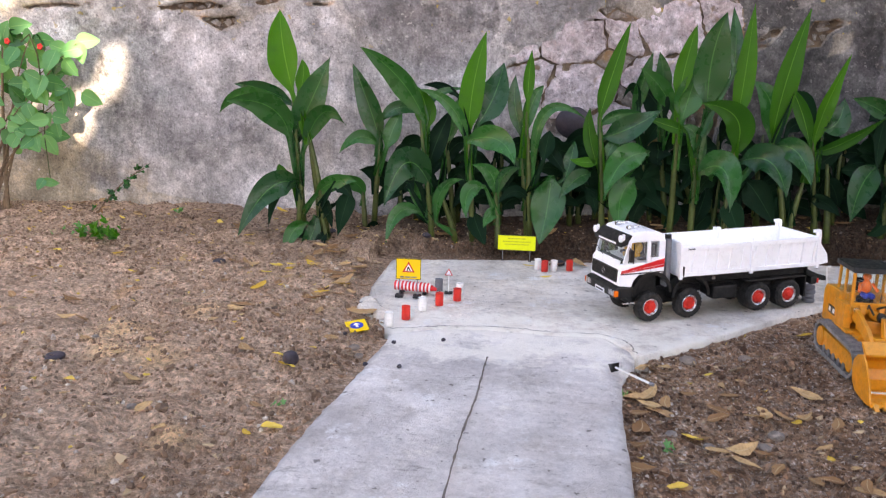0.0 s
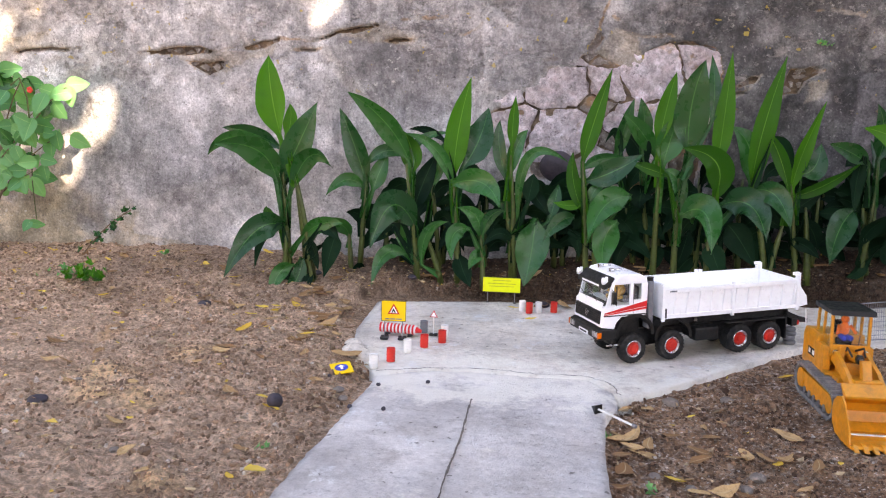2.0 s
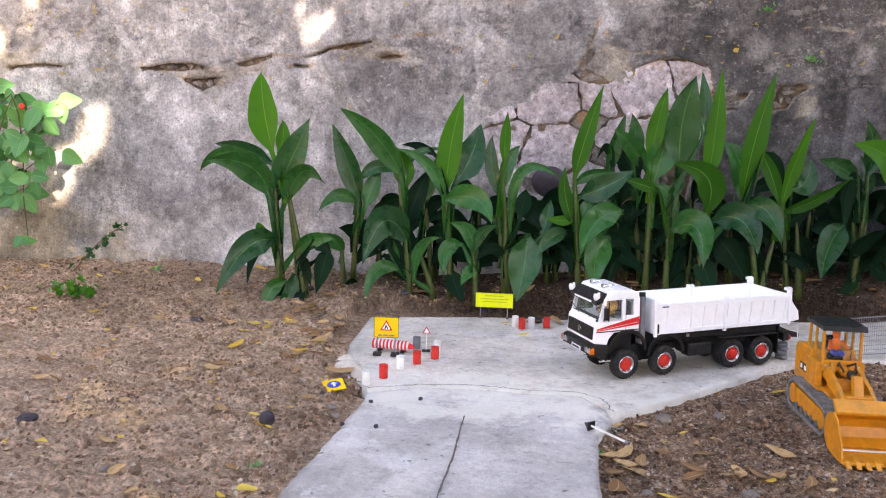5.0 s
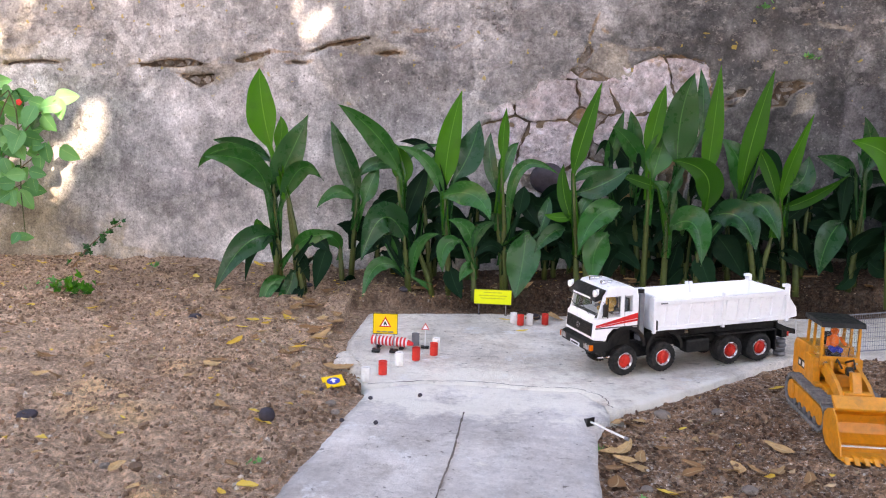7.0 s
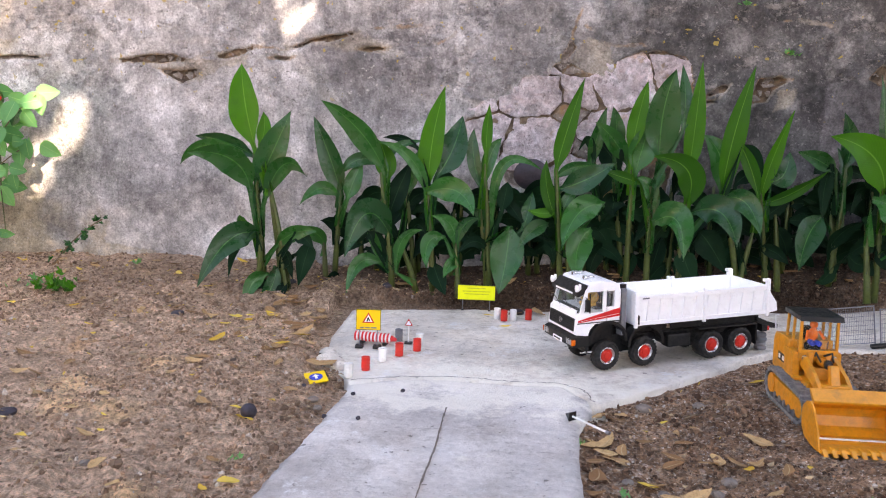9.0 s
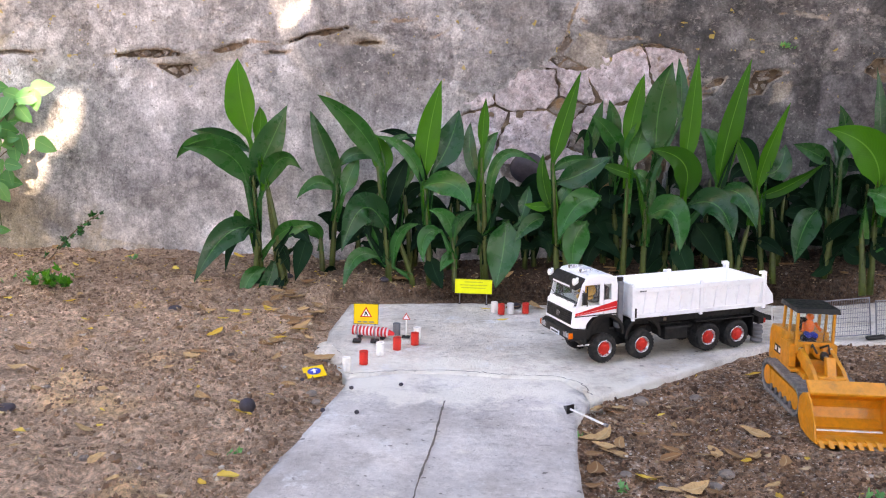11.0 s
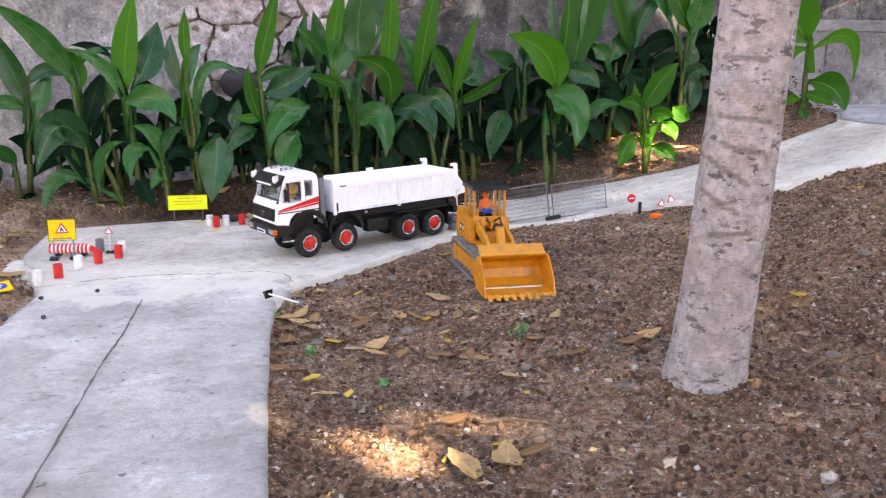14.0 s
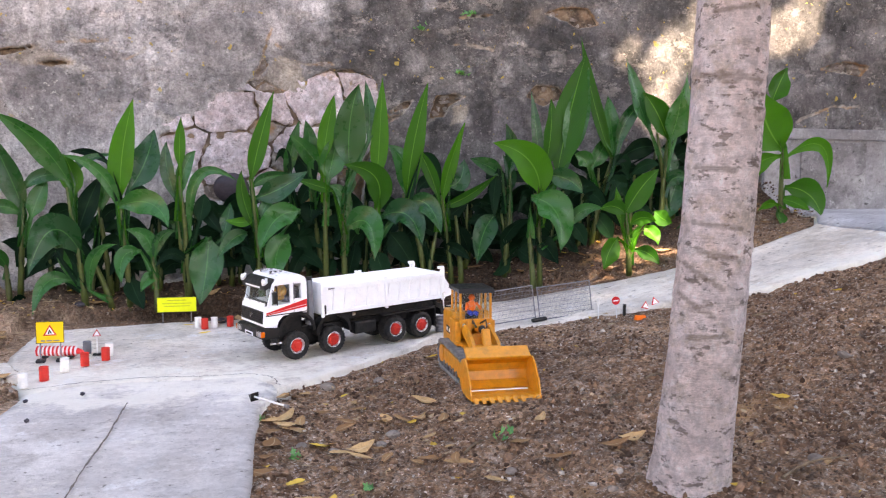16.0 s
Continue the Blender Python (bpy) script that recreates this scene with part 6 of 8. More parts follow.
    for y in (-0.012, W + 0.012):
        part("headlamp", box(bmesh.new(), 0.112, 0.119, y - 0.016, y + 0.012, 0.074, 0.088, 0.002), CHROME, bumper)
        part("indicator", box(bmesh.new(), 0.108, 0.1195, y + (0.0125 if y > C else -0.019), y + (0.018 if y > C else -0.0125), 0.074, 0.088, 0.001), AMBER, bumper)
    part("number_plate", box(bmesh.new(), 0.116, 0.1185, C - 0.024, C + 0.024, 0.070, 0.080), WHITE, bumper)
    part("plate_bar", box(bmesh.new(), 0.118, 0.1192, C - 0.018, C + 0.018, 0.073, 0.077), BLACK, bumper)
    visor = part("sun_visor", prism(bmesh.new(), [(0.078, 0.198), (0.098, 0.192), (0.099, 0.204), (0.072, 0.222), (0.066, 0.220)], W + 0.004, -0.004, 0.002), BLACK, cab, "black sun visor")
    part("visor_lettering", prism(bmesh.new(), [(0.0985, 0.196), (0.1, 0.196), (0.1, 0.2005), (0.0985, 0.2005)], C - 0.045, C + 0.045), WHITE, visor)
    for y in (-0.008, W + 0.008):
        lamp = part("roof_lamp", lathe(bmesh.new(), [(0, 0), (0.004, 0.0), (0.0085, 0.006), (0.009, 0.011), (0, 0.012)], pose(0.09, y, 0.213, 0, 86, 0), 16), WHITE, cab, "white round spot lamp", smooth=True)
        part("bracket", box(bmesh.new(), 0.087, 0.093, y - 0.003, y + 0.003, 0.198, 0.224, 0.001), WHITE, lamp)
    for y in (C - 0.03, C + 0.03):
        part("air_horn", rod(bmesh.new(), (0.02, y, 0.232), (0.058, y, 0.232), 0.0025, 8, 0.005), CHROME, cab)
    for y in (-0.047, W + 0.047):
        part("seat", box(bmesh.new(), -0.02, 0.03, y - 0.02, y + 0.02, 0.145, 0.16, 0.004), GREY, cab)
        part("seat_back", box(bmesh.new(), -0.024, -0.012, y - 0.02, y + 0.02, 0.15, 0.19, 0.004), GREY, cab)
    part("dashboard", box(bmesh.new(), 0.07, 0.094, W + 0.008, -0.008, 0.146, 0.156, 0.003), BLACK, cab)
    part("air_intake", box(bmesh.new(), -0.053, -0.039, -0.030, -0.004, 0.085, 0.205, 0.003), GREY, e, "dark grey air intake stack")
    part("intake_cap", rod(bmesh.new(), (-0.049, -0.017, 0.203), (-0.049, -0.017, 0.214), 0.008), BLACK, e)

    # tipping body
    x0, x1, zb, zt = -0.075, -0.474, 0.108, 0.184
    bed = part("tipping_body", box(bmesh.new(), x1, x0, W - 0.004, 0.004, zb, zb + 0.010, 0.001), WHITE, e, "white ribbed steel tipping body")
    for y, s in ((0.004, 1), (W - 0.004, -1)):
        ya, yb = sorted((y, y - 0.006 * s))
        side = part("side_wall", box(bmesh.new(), x1, x0, ya, yb, zb + 0.009, zt, 0.0008), WHITE, bed)
        for za, zc in ((zt - 0.010, zt + 0.001), (zb + 0.002, zb + 0.012)):
            part("rail", box(bmesh.new(), x1 - 0.001, x0 + 0.001, *sorted((y - 0.001 * s, y + 0.0045 * s)), za, zc, 0.001), WHITE, side)
        for k in range(11):
            xr = x0 - 0.028 - k * 0.0352
            ya2, yb2 = sorted((y - 0.001 * s, y + 0.0035 * s))
            part("rib", prism(bmesh.new(), [(xr, zb + 0.011), (xr - 0.006, zb + 0.011), (xr - 0.012, zt - 0.011), (xr - 0.006, zt - 0.011)], ya2, yb2, 0.0006), WHITE, side)
        for xp in (x0 + 0.001, (x0 + x1) / 2, x1 + 0.004):
            part("post", box(bmesh.new(), xp - 0.004, xp + 0.004, *sorted((y - 0.001 * s, y + 0.006 * s)), zb - 0.004, zt + 0.009, 0.001), WHITE, side)
        part("latch", box(bmesh.new(), x0 - 0.008, x0 - 0.004, *sorted((y, y + 0.006 * s)), zb + 0.004, zb + 0.028, 0.0005), BLACK, side)
        part("lettering", box(bmesh.new(), x0 - 0.035, x0 - 0.016, *sorted((y + 0.0045 * s, y + 0.0052 * s)), zt - 0.007, zt - 0.0035), GREY, side)
        part("rear_post", box(bmesh.new(), x1 - 0.004, x1 + 0.005, *sorted((y - 0.008 * s, y + 0.003 * s)), zb, zt + 0.018, 0.001), WHITE, bed)
        part("hook", box(bmesh.new(), x1 - 0.002, x1 + 0.016, *sorted((y - 0.006 * s, y + 0.002 * s)), zt + 0.012, zt + 0.020, 0.001), WHITE, bed)
    part("front_wall", box(bmesh.new(), x0 - 0.006, x0 + 0.003, W - 0.003, 0.003, zb + 0.004, zt + 0.012, 0.001), WHITE, bed)
    part("tailgate", prism(bmesh.new(), [(x1 + 0.002, zb), (x1 - 0.034, zb + 0.006), (x1 - 0.030, zb + 0.030), (x1 - 0.010, zt - 0.020), (x1 - 0.004, zt), (x1 + 0.002, zt)], W - 0.002, 0.002, 0.001), WHITE, bed)
    part("mid_hook", box(bmesh.new(), (x0 + x1) / 2 - 0.012, (x0 + x1) / 2 - 0.004, C - 0.08, C - 0.07, zt - 0.02, zt + 0.01, 0.002), WHITE, bed)
    part("side_lamp", box(bmesh.new(), -0.175, -0.167, 0.0, 0.003, 0.096, 0.104), CHROME, e)
    for y in (-0.02, W + 0.02):
        part("tail_lamp", box(bmesh.new(), -0.494, -0.4895, y - 0.012, y + 0.012, 0.058, 0.070, 0.001), RED, e)
    # short front overhang: the cab ends close before the first axle
    squeeze = Matrix.Translation((-0.034, 0, 0)) @ Matrix.Diagonal((0.89, 1, 1, 1)) @ Matrix.Translation((0.034, 0, 0))
    for o in e.children:
        if o.name.startswith(("cab", "bumper", "step")):
            for q in (o, *o.children_recursive):
                q.data.transform(squeeze)
    return e


TRUCK = Matrix.Translation((0.360, 2.012, 0.004)) @ Euler((0, 0, radians(-156.5))).to_matrix().to_4x4() @ pose(0, 0, 0, 0, 2.2, 0)
tipper_truck(TRUCK)


def seated_doll(name, m, chest, legs, label):
    """A small seated toy figure, one plain mesh."""
    bm = bmesh.new()
    bmesh.ops.create_uvsphere(bm, u_segments=12, v_segments=8, radius=1, matrix=pose(0, 0, 0.030) @ Matrix.Diagonal((0.011, 0.010, 0.016, 1)))
    k = len(bm.faces)
    bmesh.ops.create_uvsphere(bm, u_segments=12, v_segments=8, radius=0.0085, matrix=pose(0, 0, 0.052))
    rod(bm, (-0.012, 0, 0.038), (-0.018, -0.014, 0.022), 0.0035)
    rod(bm, (0.012, 0, 0.038), (0.020, -0.014, 0.024), 0.0035)
    n2 = len(bm.faces)
    rod(bm, (-0.006, 0, 0.014), (-0.007, -0.022, 0.014), 0.006)
    rod(bm, (0.006, 0, 0.014), (0.007, -0.022, 0.014), 0.006)
    bm.faces.ensure_lookup_table()
    for i, f in enumerate(bm.faces):
        f.smooth = True
        f.material_index = 1 if i >= n2 else 0
    ob = part(name, bm, chest)
    ob.data.materials.append(legs)
    ob.matrix_world = m
    return tagged(ob, label, "doll")


seated_doll("toy_driver", TRUCK @ pose(0.018, -0.047, 0.150, 0, 0, 90) @ Matrix.Diagonal((1.35, 1.35, 1.0, 1)), SKIN, SKIN, "tan plush toy driver seated inside the white cab")


# ---- tracked loader ----
def track_loader(m):
    e = holder("track_loader", m)
    tagged(e, "yellow tracked model loader with its bucket lowered on soil", "loader")
    # tracks
    for s in (-1, 1):
        xa, xb = sorted((s * 0.042, s * 0.087))
        def ring(grow):
            out = []
            for a in np.linspace(-math.pi / 2, math.pi / 2, 9):
                out.append((0.075 + (0.033 + grow) * math.cos(a), 0.034 + (0.034 + grow) * math.sin(a)))
            for a in np.linspace(math.pi / 2, 3 * math.pi / 2, 9):
                out.append((-0.100 + (0.030 + grow) * math.cos(a), 0.031 + (0.031 + grow) * math.sin(a)))
            return out
        outer = ring(0.0)
        bm = bmesh.new()
        inner = ring(-0.006)
        n = len(outer)
        vs = [[bm.verts.new((x, y, z)) for y, z in r] for r in (outer, inner) for x in (xa, xb)]
        for i in range(n):
            j = (i + 1) % n
            bm.faces.new((vs[0][i], vs[0][j], vs[1][j], vs[1][i]))
            bm.faces.new((vs[2][i], vs[3][i], vs[3][j], vs[2][j]))
            bm.faces.new((vs[0][i], vs[2][i], vs[2][j], vs[0][j]))
            bm.faces.new((vs[1][i], vs[1][j], vs[3][j], vs[3][i]))
        bmesh.ops.recalc_face_normals(bm, faces=bm.faces)
        track = part("track", bm, TRACK, e, "grey rubber crawler track")
        # shoes with grousers round the loop
        pts = [Vector((0, y, z)) for y, z in outer]
        per = [(pts[(i + 1) % n] - pts[i]).length for i in range(n)]
        total, count = sum(per), 40
        for k in range(count):
            d, i = total * k / count, 0
            while d > per[i]:
                d -= per[i]
                i += 1
            a, b = pts[i], pts[(i + 1) % n]
            p = a.lerp(b, d / per[i])
            t = (b - a).normalized()
            nn = Vector((0, t.z, -t.y))
            bm = bmesh.new()
            q = [p - t * 0.005, p + t * 0.004, p + t * 0.004 + nn * 0.0022, p + t * 0.001 + nn * 0.0022, p + t * 0.0005 + nn * 0.0042, p - t * 0.0015 + nn * 0.0042, p - t * 0.0015 + nn * 0.0018, p - t * 0.005 + nn * 0.0018]
            L, R = [bm.verts.new((xa - 0.001, v.y, v.z)) for v in q], [bm.verts.new((xb + 0.001, v.y, v.z)) for v in q]
            bm.faces.new(L), bm.faces.new(R[::-1])
            for c in range(8):
                bm.faces.new((L[c], R[c], R[(c + 1) % 8], L[(c + 1) % 8]))
            bmesh.ops.recalc_face_normals(bm, faces=bm.faces)
            part("shoe", bm, TRACK, track)
        frame_x = (xa + 0.004, xb - 0.003)
        part("track_frame", prism_x(bmesh.new(), [(-0.098, 0.014), (0.07, 0.014), (0.078, 0.03), (0.06, 0.052), (-0.09, 0.050), (-0.108, 0.030)], *frame_x, 0.002), YELLOW, e, "yellow track frame")
        for y in (-0.075, -0.045, -0.015, 0.015, 0.045):
            part("roller", rod(bmesh.new(), (xa + 0.002, y, 0.014), (xb - 0.001, y, 0.014), 0.008, 12), STEEL, e)
        part("sprocket", rod(bmesh.new(), (xa + 0.002, 0.075, 0.034), (xb - 0.0005, 0.075, 0.034), 0.022, 14), YELLOW, e)
        part("idler", rod(bmesh.new(), (xa + 0.002, -0.100, 0.031), (xb - 0.0005, -0.100, 0.031), 0.019, 14), YELLOW, e)
    # hull and engine hood
    part("hull", prism_x(bmesh.new(), [(-0.06, 0.03), (0.10, 0.03), (0.10, 0.075), (-0.06, 0.075)], -0.05, 0.05, 0.003), YELLOW, e)
    hood = part("engine_hood", prism_x(bmesh.new(), [(0.04, 0.06), (0.135, 0.06), (0.140, 0.125), (0.130, 0.142), (0.085, 0.146), (0.04, 0.146)], -0.062, 0.062, 0.004), YELLOW, e, "yellow rear engine hood")
    for s in (-1, 1):
        part("hood_decal", box(bmesh.new(), *sorted((s * 0.0615, s * 0.0628)), 0.055, 0.10, 0.085, 0.103), BLACK, hood)
        part("decal_mark", box(bmesh.new(), *sorted((s * 0.0625, s * 0.0634)), 0.060, 0.072, 0.089, 0.099), WHITE, hood)
        part("decal_mark", box(bmesh.new(), *sorted((s * 0.0625, s * 0.0634)), 0.084, 0.095, 0.089, 0.099), WHITE, hood)
        part("side_tank", prism_x(bmesh.new(), [(-0.005, 0.070), (0.05, 0.070), (0.06, 0.128), (0.0, 0.128)], *sorted((s * 0.046, s * 0.066)), 0.003), YELLOW, e)
        part("step", box(bmesh.new(), *sorted((s * 0.05, s * 0.07)), -0.03, -0.005, 0.072, 0.078, 0.001), YELLOW, e)
        part("grab_rail", tube(bmesh.new(), [(s * 0.062, 0.13, 0.14), (s * 0.066, 0.132, 0.18), (s * 0.066, 0.11, 0.185)], [0.002] * 3, 6), WHITE_MATT, e)
    part("exhaust", rod(bmesh.new(), (0.03, 0.11, 0.14), (0.03, 0.11, 0.185), 0.005), BLACK, e)
    # cab
    part("cab_floor", box(bmesh.new(), -0.053, 0.053, -0.006, 0.085, 0.108, 0.126, 0.002), YELLOW, e)
    cab = part("cab_frame", box(bmesh.new(), -0.053, 0.053, -0.006, 0.0, 0.126, 0.134, 0.001), YELLOW, e, "yellow cab frame")
    for x0, x1 in ((-0.053, -0.046), (0.046, 0.053)):
        part("cab_post", prism_x(bmesh.new(), [(-0.006, 0.126), (0.002, 0.126), (0.006, 0.202), (-0.001, 0.202)], x0, x1, 0.001), YELLOW, cab)
        part("cab_post", prism_x(bmesh.new(), [(0.040, 0.126), (0.046, 0.126), (0.046, 0.202), (0.040, 0.202)], x0, x1, 0.001), YELLOW, cab)
        part("cab_post", prism_x(bmesh.new(), [(0.078, 0.126), (0.086, 0.126), (0.083, 0.202), (0.076, 0.202)], x0, x1, 0.001), YELLOW, cab)
        xm = (x0 + x1) / 2
        part("side_window", box(bmesh.new(), xm - 0.0006, xm + 0.0006, 0.0, 0.08, 0.128, 0.201), GREEN_GLASS, cab)
    part("front_window", prism_x(bmesh.new(), [(-0.0035, 0.134), (-0.0025, 0.134), (0.0015, 0.201), (0.0005, 0.201)], -0.046, 0.046), GREEN_GLASS, cab)
    part("rear_window", box(bmesh.new(), -0.046, 0.046, 0.079, 0.080, 0.134, 0.201), GREEN_GLASS, cab)
    part("cab_roof", prism_x(bmesh.new(), [(-0.014, 0.199), (0.094, 0.199), (0.090, 0.210), (-0.008, 0.210)], -0.059, 0.059, 0.002), BLACK, cab, "dark grey flat cab roof")
    part("seat", box(bmesh.new(), -0.02, 0.02, 0.025, 0.060, 0.126, 0.140, 0.004), BLACK, cab)
    part("seat_back", box(bmesh.new(), -0.02, 0.02, 0.056, 0.066, 0.135, 0.175, 0.004), BLACK, cab)
    for x in (-0.028, 0.030):
        part("lever", rod(bmesh.new(), (x, 0.012, 0.126), (x, 0.008, 0.152), 0.0012), BLACK, cab)
    # front tower, lift arms and linkage
    for s in (-1, 1):
        arm = part("lift_arm", prism_x(bmesh.new(), [(0.0, 0.098), (0.006, 0.122), (-0.02, 0.122), (-0.085, 0.098), (-0.153, 0.054), (-0.155, 0.036), (-0.145, 0.030), (-0.085, 0.072), (-0.02, 0.094)], *sorted((s * 0.034, s * 0.045)), 0.001), YELLOW, e, "yellow lift arm")
        part("lift_cylinder", rod(bmesh.new(), (s * 0.028, -0.012, 0.066), (s * 0.028, -0.075, 0.070), 0.006), YELLOW, arm)
        part("cylinder_rod", rod(bmesh.new(), (s * 0.028, -0.07, 0.070), (s * 0.028, -0.115, 0.072), 0.003), CHROME, arm)
        part("tower", prism_x(bmesh.new(), [(-0.03, 0.05), (0.0, 0.05), (0.008, 0.128), (-0.012, 0.130)], *sorted((s * 0.018, s * 0.030)), 0.001), YELLOW, e)
    part("cross_tube", box(bmesh.new(), -0.036, 0.036, -0.115, -0.095, 0.068, 0.088, 0.003), YELLOW, e)
    part("bellcrank", prism_x(bmesh.new(), [(-0.095, 0.126), (-0.080, 0.122), (-0.10, 0.066), (-0.145, 0.048), (-0.152, 0.058), (-0.115, 0.076)], -0.012, 0.012, 0.002), YELLOW, e)
    part("tilt_cylinder", rod(bmesh.new(), (0.0, -0.015, 0.112), (0.0, -0.062, 0.118), 0.009), YELLOW, e, "yellow tilt cylinder")
    part("gland", rod(bmesh.new(), (0.0, -0.056, 0.1172), (0.0, -0.066, 0.1185), 0.0105), BLACK, e, "black cylinder gland")
    part("cylinder_rod", rod(bmesh.new(), (0.0, -0.06, 0.118), (0.0, -0.09, 0.120), 0.004), CHROME, e)
    for x in (-0.012, 0.012):
        part("hose", tube(bmesh.new(), [(x, -0.012, 0.124), (x * 1.8, -0.035, 0.136), (x * 1.4, -0.055, 0.122)], [0.0025] * 3, 8), BLACK, e)
    part("tower_plate", prism_x(bmesh.new(), [(-0.034, 0.045), (-0.028, 0.045), (-0.020, 0.100), (-0.026, 0.100)], -0.018, 0.018, 0.001), YELLOW, e)
    for x in (-0.04, 0.04):
        part("work_lamp", lathe(bmesh.new(), [(0, 0), (0.006, 0), (0.007, 0.006), (0, 0.007)], pose(x, -0.008, 0.118, 90, 0, 0), 14), CHROME, e)
    # bucket
    prof = [(-0.256, 0.002), (-0.215, -0.002), (-0.180, 0.004), (-0.162, 0.022), (-0.156, 0.048), (-0.160, 0.070), (-0.176, 0.086), (-0.196, 0.093)]
    inn = [(-0.252, 0.005), (-0.215, 0.003), (-0.183, 0.009), (-0.167, 0.026), (-0.161, 0.048), (-0.165, 0.068), (-0.179, 0.082), (-0.197, 0.0895)]
    bm = bmesh.new()
    n = len(prof)
    V = [[bm.verts.new((x, y, z)) for y, z in r] for r in (prof, inn) for x in (-0.088, 0.088)]
    for i in range(n - 1):
        bm.faces.new((V[0][i], V[1][i], V[1][i + 1], V[0][i + 1]))
        bm.faces.new((V[2][i], V[2][i + 1], V[3][i + 1], V[3][i]))
    for i in (0, n - 1):
        bm.faces.new((V[0][i], V[2][i], V[3][i], V[1][i]))
    for a, b in ((0, 2), (1, 3)):
        for i in range(n - 1):
            bm.faces.new((V[a][i], V[a][i + 1], V[b][i + 1], V[b][i]))
    bmesh.ops.recalc_face_normals(bm, faces=bm.faces)
    bucket = part("bucket", bm, YELLOW, e, "yellow worn bucket shell")
    for x0, x1 in ((-0.0905, -0.0865), (0.0865, 0.0905)):
        part("side_plate", prism_x(bmesh.new(), prof + [(-0.214, 0.082), (-0.244, 0.04)], x0, x1, 0.0006), YELLOW, bucket)
    part("spill_guard", prism_x(bmesh.new(), [(-0.198, 0.088), (-0.190, 0.088), (-0.168, 0.112), (-0.172, 0.115), (-0.199, 0.094)], -0.084, 0.084, 0.001), YELLOW, bucket)
    part("cutting_edge", prism_x(bmesh.new(), [(-0.262, 0.0), (-0.228, -0.003), (-0.228, 0.004), (-0.258, 0.006)], -0.090, 0.090, 0.0006), YELLOW, bucket)
    for k in range(9):
        x = -0.080 + k * 0.020
        part("tooth", prism_x(bmesh.new(), [(-0.274, -0.003), (-0.250, -0.004), (-0.246, 0.009), (-0.258, 0.008)], x - 0.005, x + 0.005, 0.0008), YELLOW, bucket)
    # white strip laid in to stand for the silver highlight on the bucket floor
    part("wear_strip", box(bmesh.new(), -0.078, 0.078, -0.200, -0.194, 0.0035, 0.0085, 0.0006), WHITE_MATT, bucket, "white strip standing for the highlight in the bucket")
    # slim the upper works and set the tracks close
    for o in e.children:
        k = 0.90 if o.name.startswith("bucket") else (0.80 if o.name.startswith(("track", "roller", "sprocket", "idler")) else 0.78)
        for p in (o, *o.children):
            p.data.transform(Matrix.Diagonal((k, 1, 0.87 if k == 0.90 else 1, 1)))
    return e


def prism_x(bm, profile, x0, x1, bev=0.0):
    """Extrude a (y, z) outline from x0 to x1."""
    a = [bm.verts.new((x0, y, z)) for y, z in profile]
    b = [bm.verts.new((x1, y, z)) for y, z in profile]
    n = len(a)
    fs = [bm.faces.new(a), bm.faces.new(b[::-1])]
    fs += [bm.faces.new((a[(i + 1) % n], a[i], b[i], b[(i + 1) % n])) for i in range(n)]
    bmesh.ops.recalc_face_normals(bm, faces=fs)
    if bev:
        bmesh.ops.bevel(bm, geom=list({e for f in fs for e in f.edges}), offset=bev, segments=2, affect="EDGES", profile=0.6)
    return bm


LOADER = Matrix.Translation((0.785, 1.806, 0.004)) @ Euler((0, 0, radians(1.0))).to_matrix().to_4x4()
track_loader(LOADER)
seated_doll("toy_operator", LOADER @ pose(0, 0.035, 0.130), ORANGE, BLUE, "toy operator in orange vest and blue trousers inside the cab")


# window panes let the daylight into the cabs
for o in bpy.data.objects:
    if o.type == "MESH" and o.data.materials and o.data.materials[0] in (GLASS, GREEN_GLASS):
        o.visible_shadow = False


# ---- small site props ----
def slab_z(x):
    return float(path_rise(np.array([x]))[0]) + 0.003


def barrel(x, y, material, label, z=None, turn=0.0):
    bm = bmesh.new()
    prof = [(0, 0), (0.0118, 0), (0.0124, 0.001)]
    for k in range(4):
        z0 = 0.003 + k * 0.009
        prof += [(0.0120, z0), (0.0120, z0 + 0.006), (0.0128, z0 + 0.0075)]
    prof += [(0.0122, 0.038), (0.0105, 0.0385), (0.0103, 0.0365), (0, 0.0365)]
    lathe(bm, prof, Matrix.Identity(4), 20)
    ob = part("toy_barrel", bm, material)
    ob.matrix_world = pose(x, y, slab_z(x) if z is None else z, 0, turn, 0) @ Matrix.Diagonal((0.87, 0.87, 0.87, 1))
    return tagged(ob, label, "barrel", "toy barrels")


for x, y in ((-0.262, 1.845), (-0.205, 1.99), (-0.130, 2.155), (0.072, 2.52), (0.122, 2.51), (0.37, 2.62), (0.52, 2.66)):
    barrel(x, y, WHITE_MATT, "white ribbed toy barrel standing on the concrete")
for x, y in ((-0.232, 1.905), (-0.170, 2.045), (-0.130, 2.10), (0.094, 2.495), (0.170, 2.525), (0.45, 2.64), (0.62, 2.675)):
    barrel(x, y, RED, "red ribbed toy barrel standing on the concrete")
barrel(-0.192, 2.19, GREY, "grey ribbed toy drum standing on the concrete")


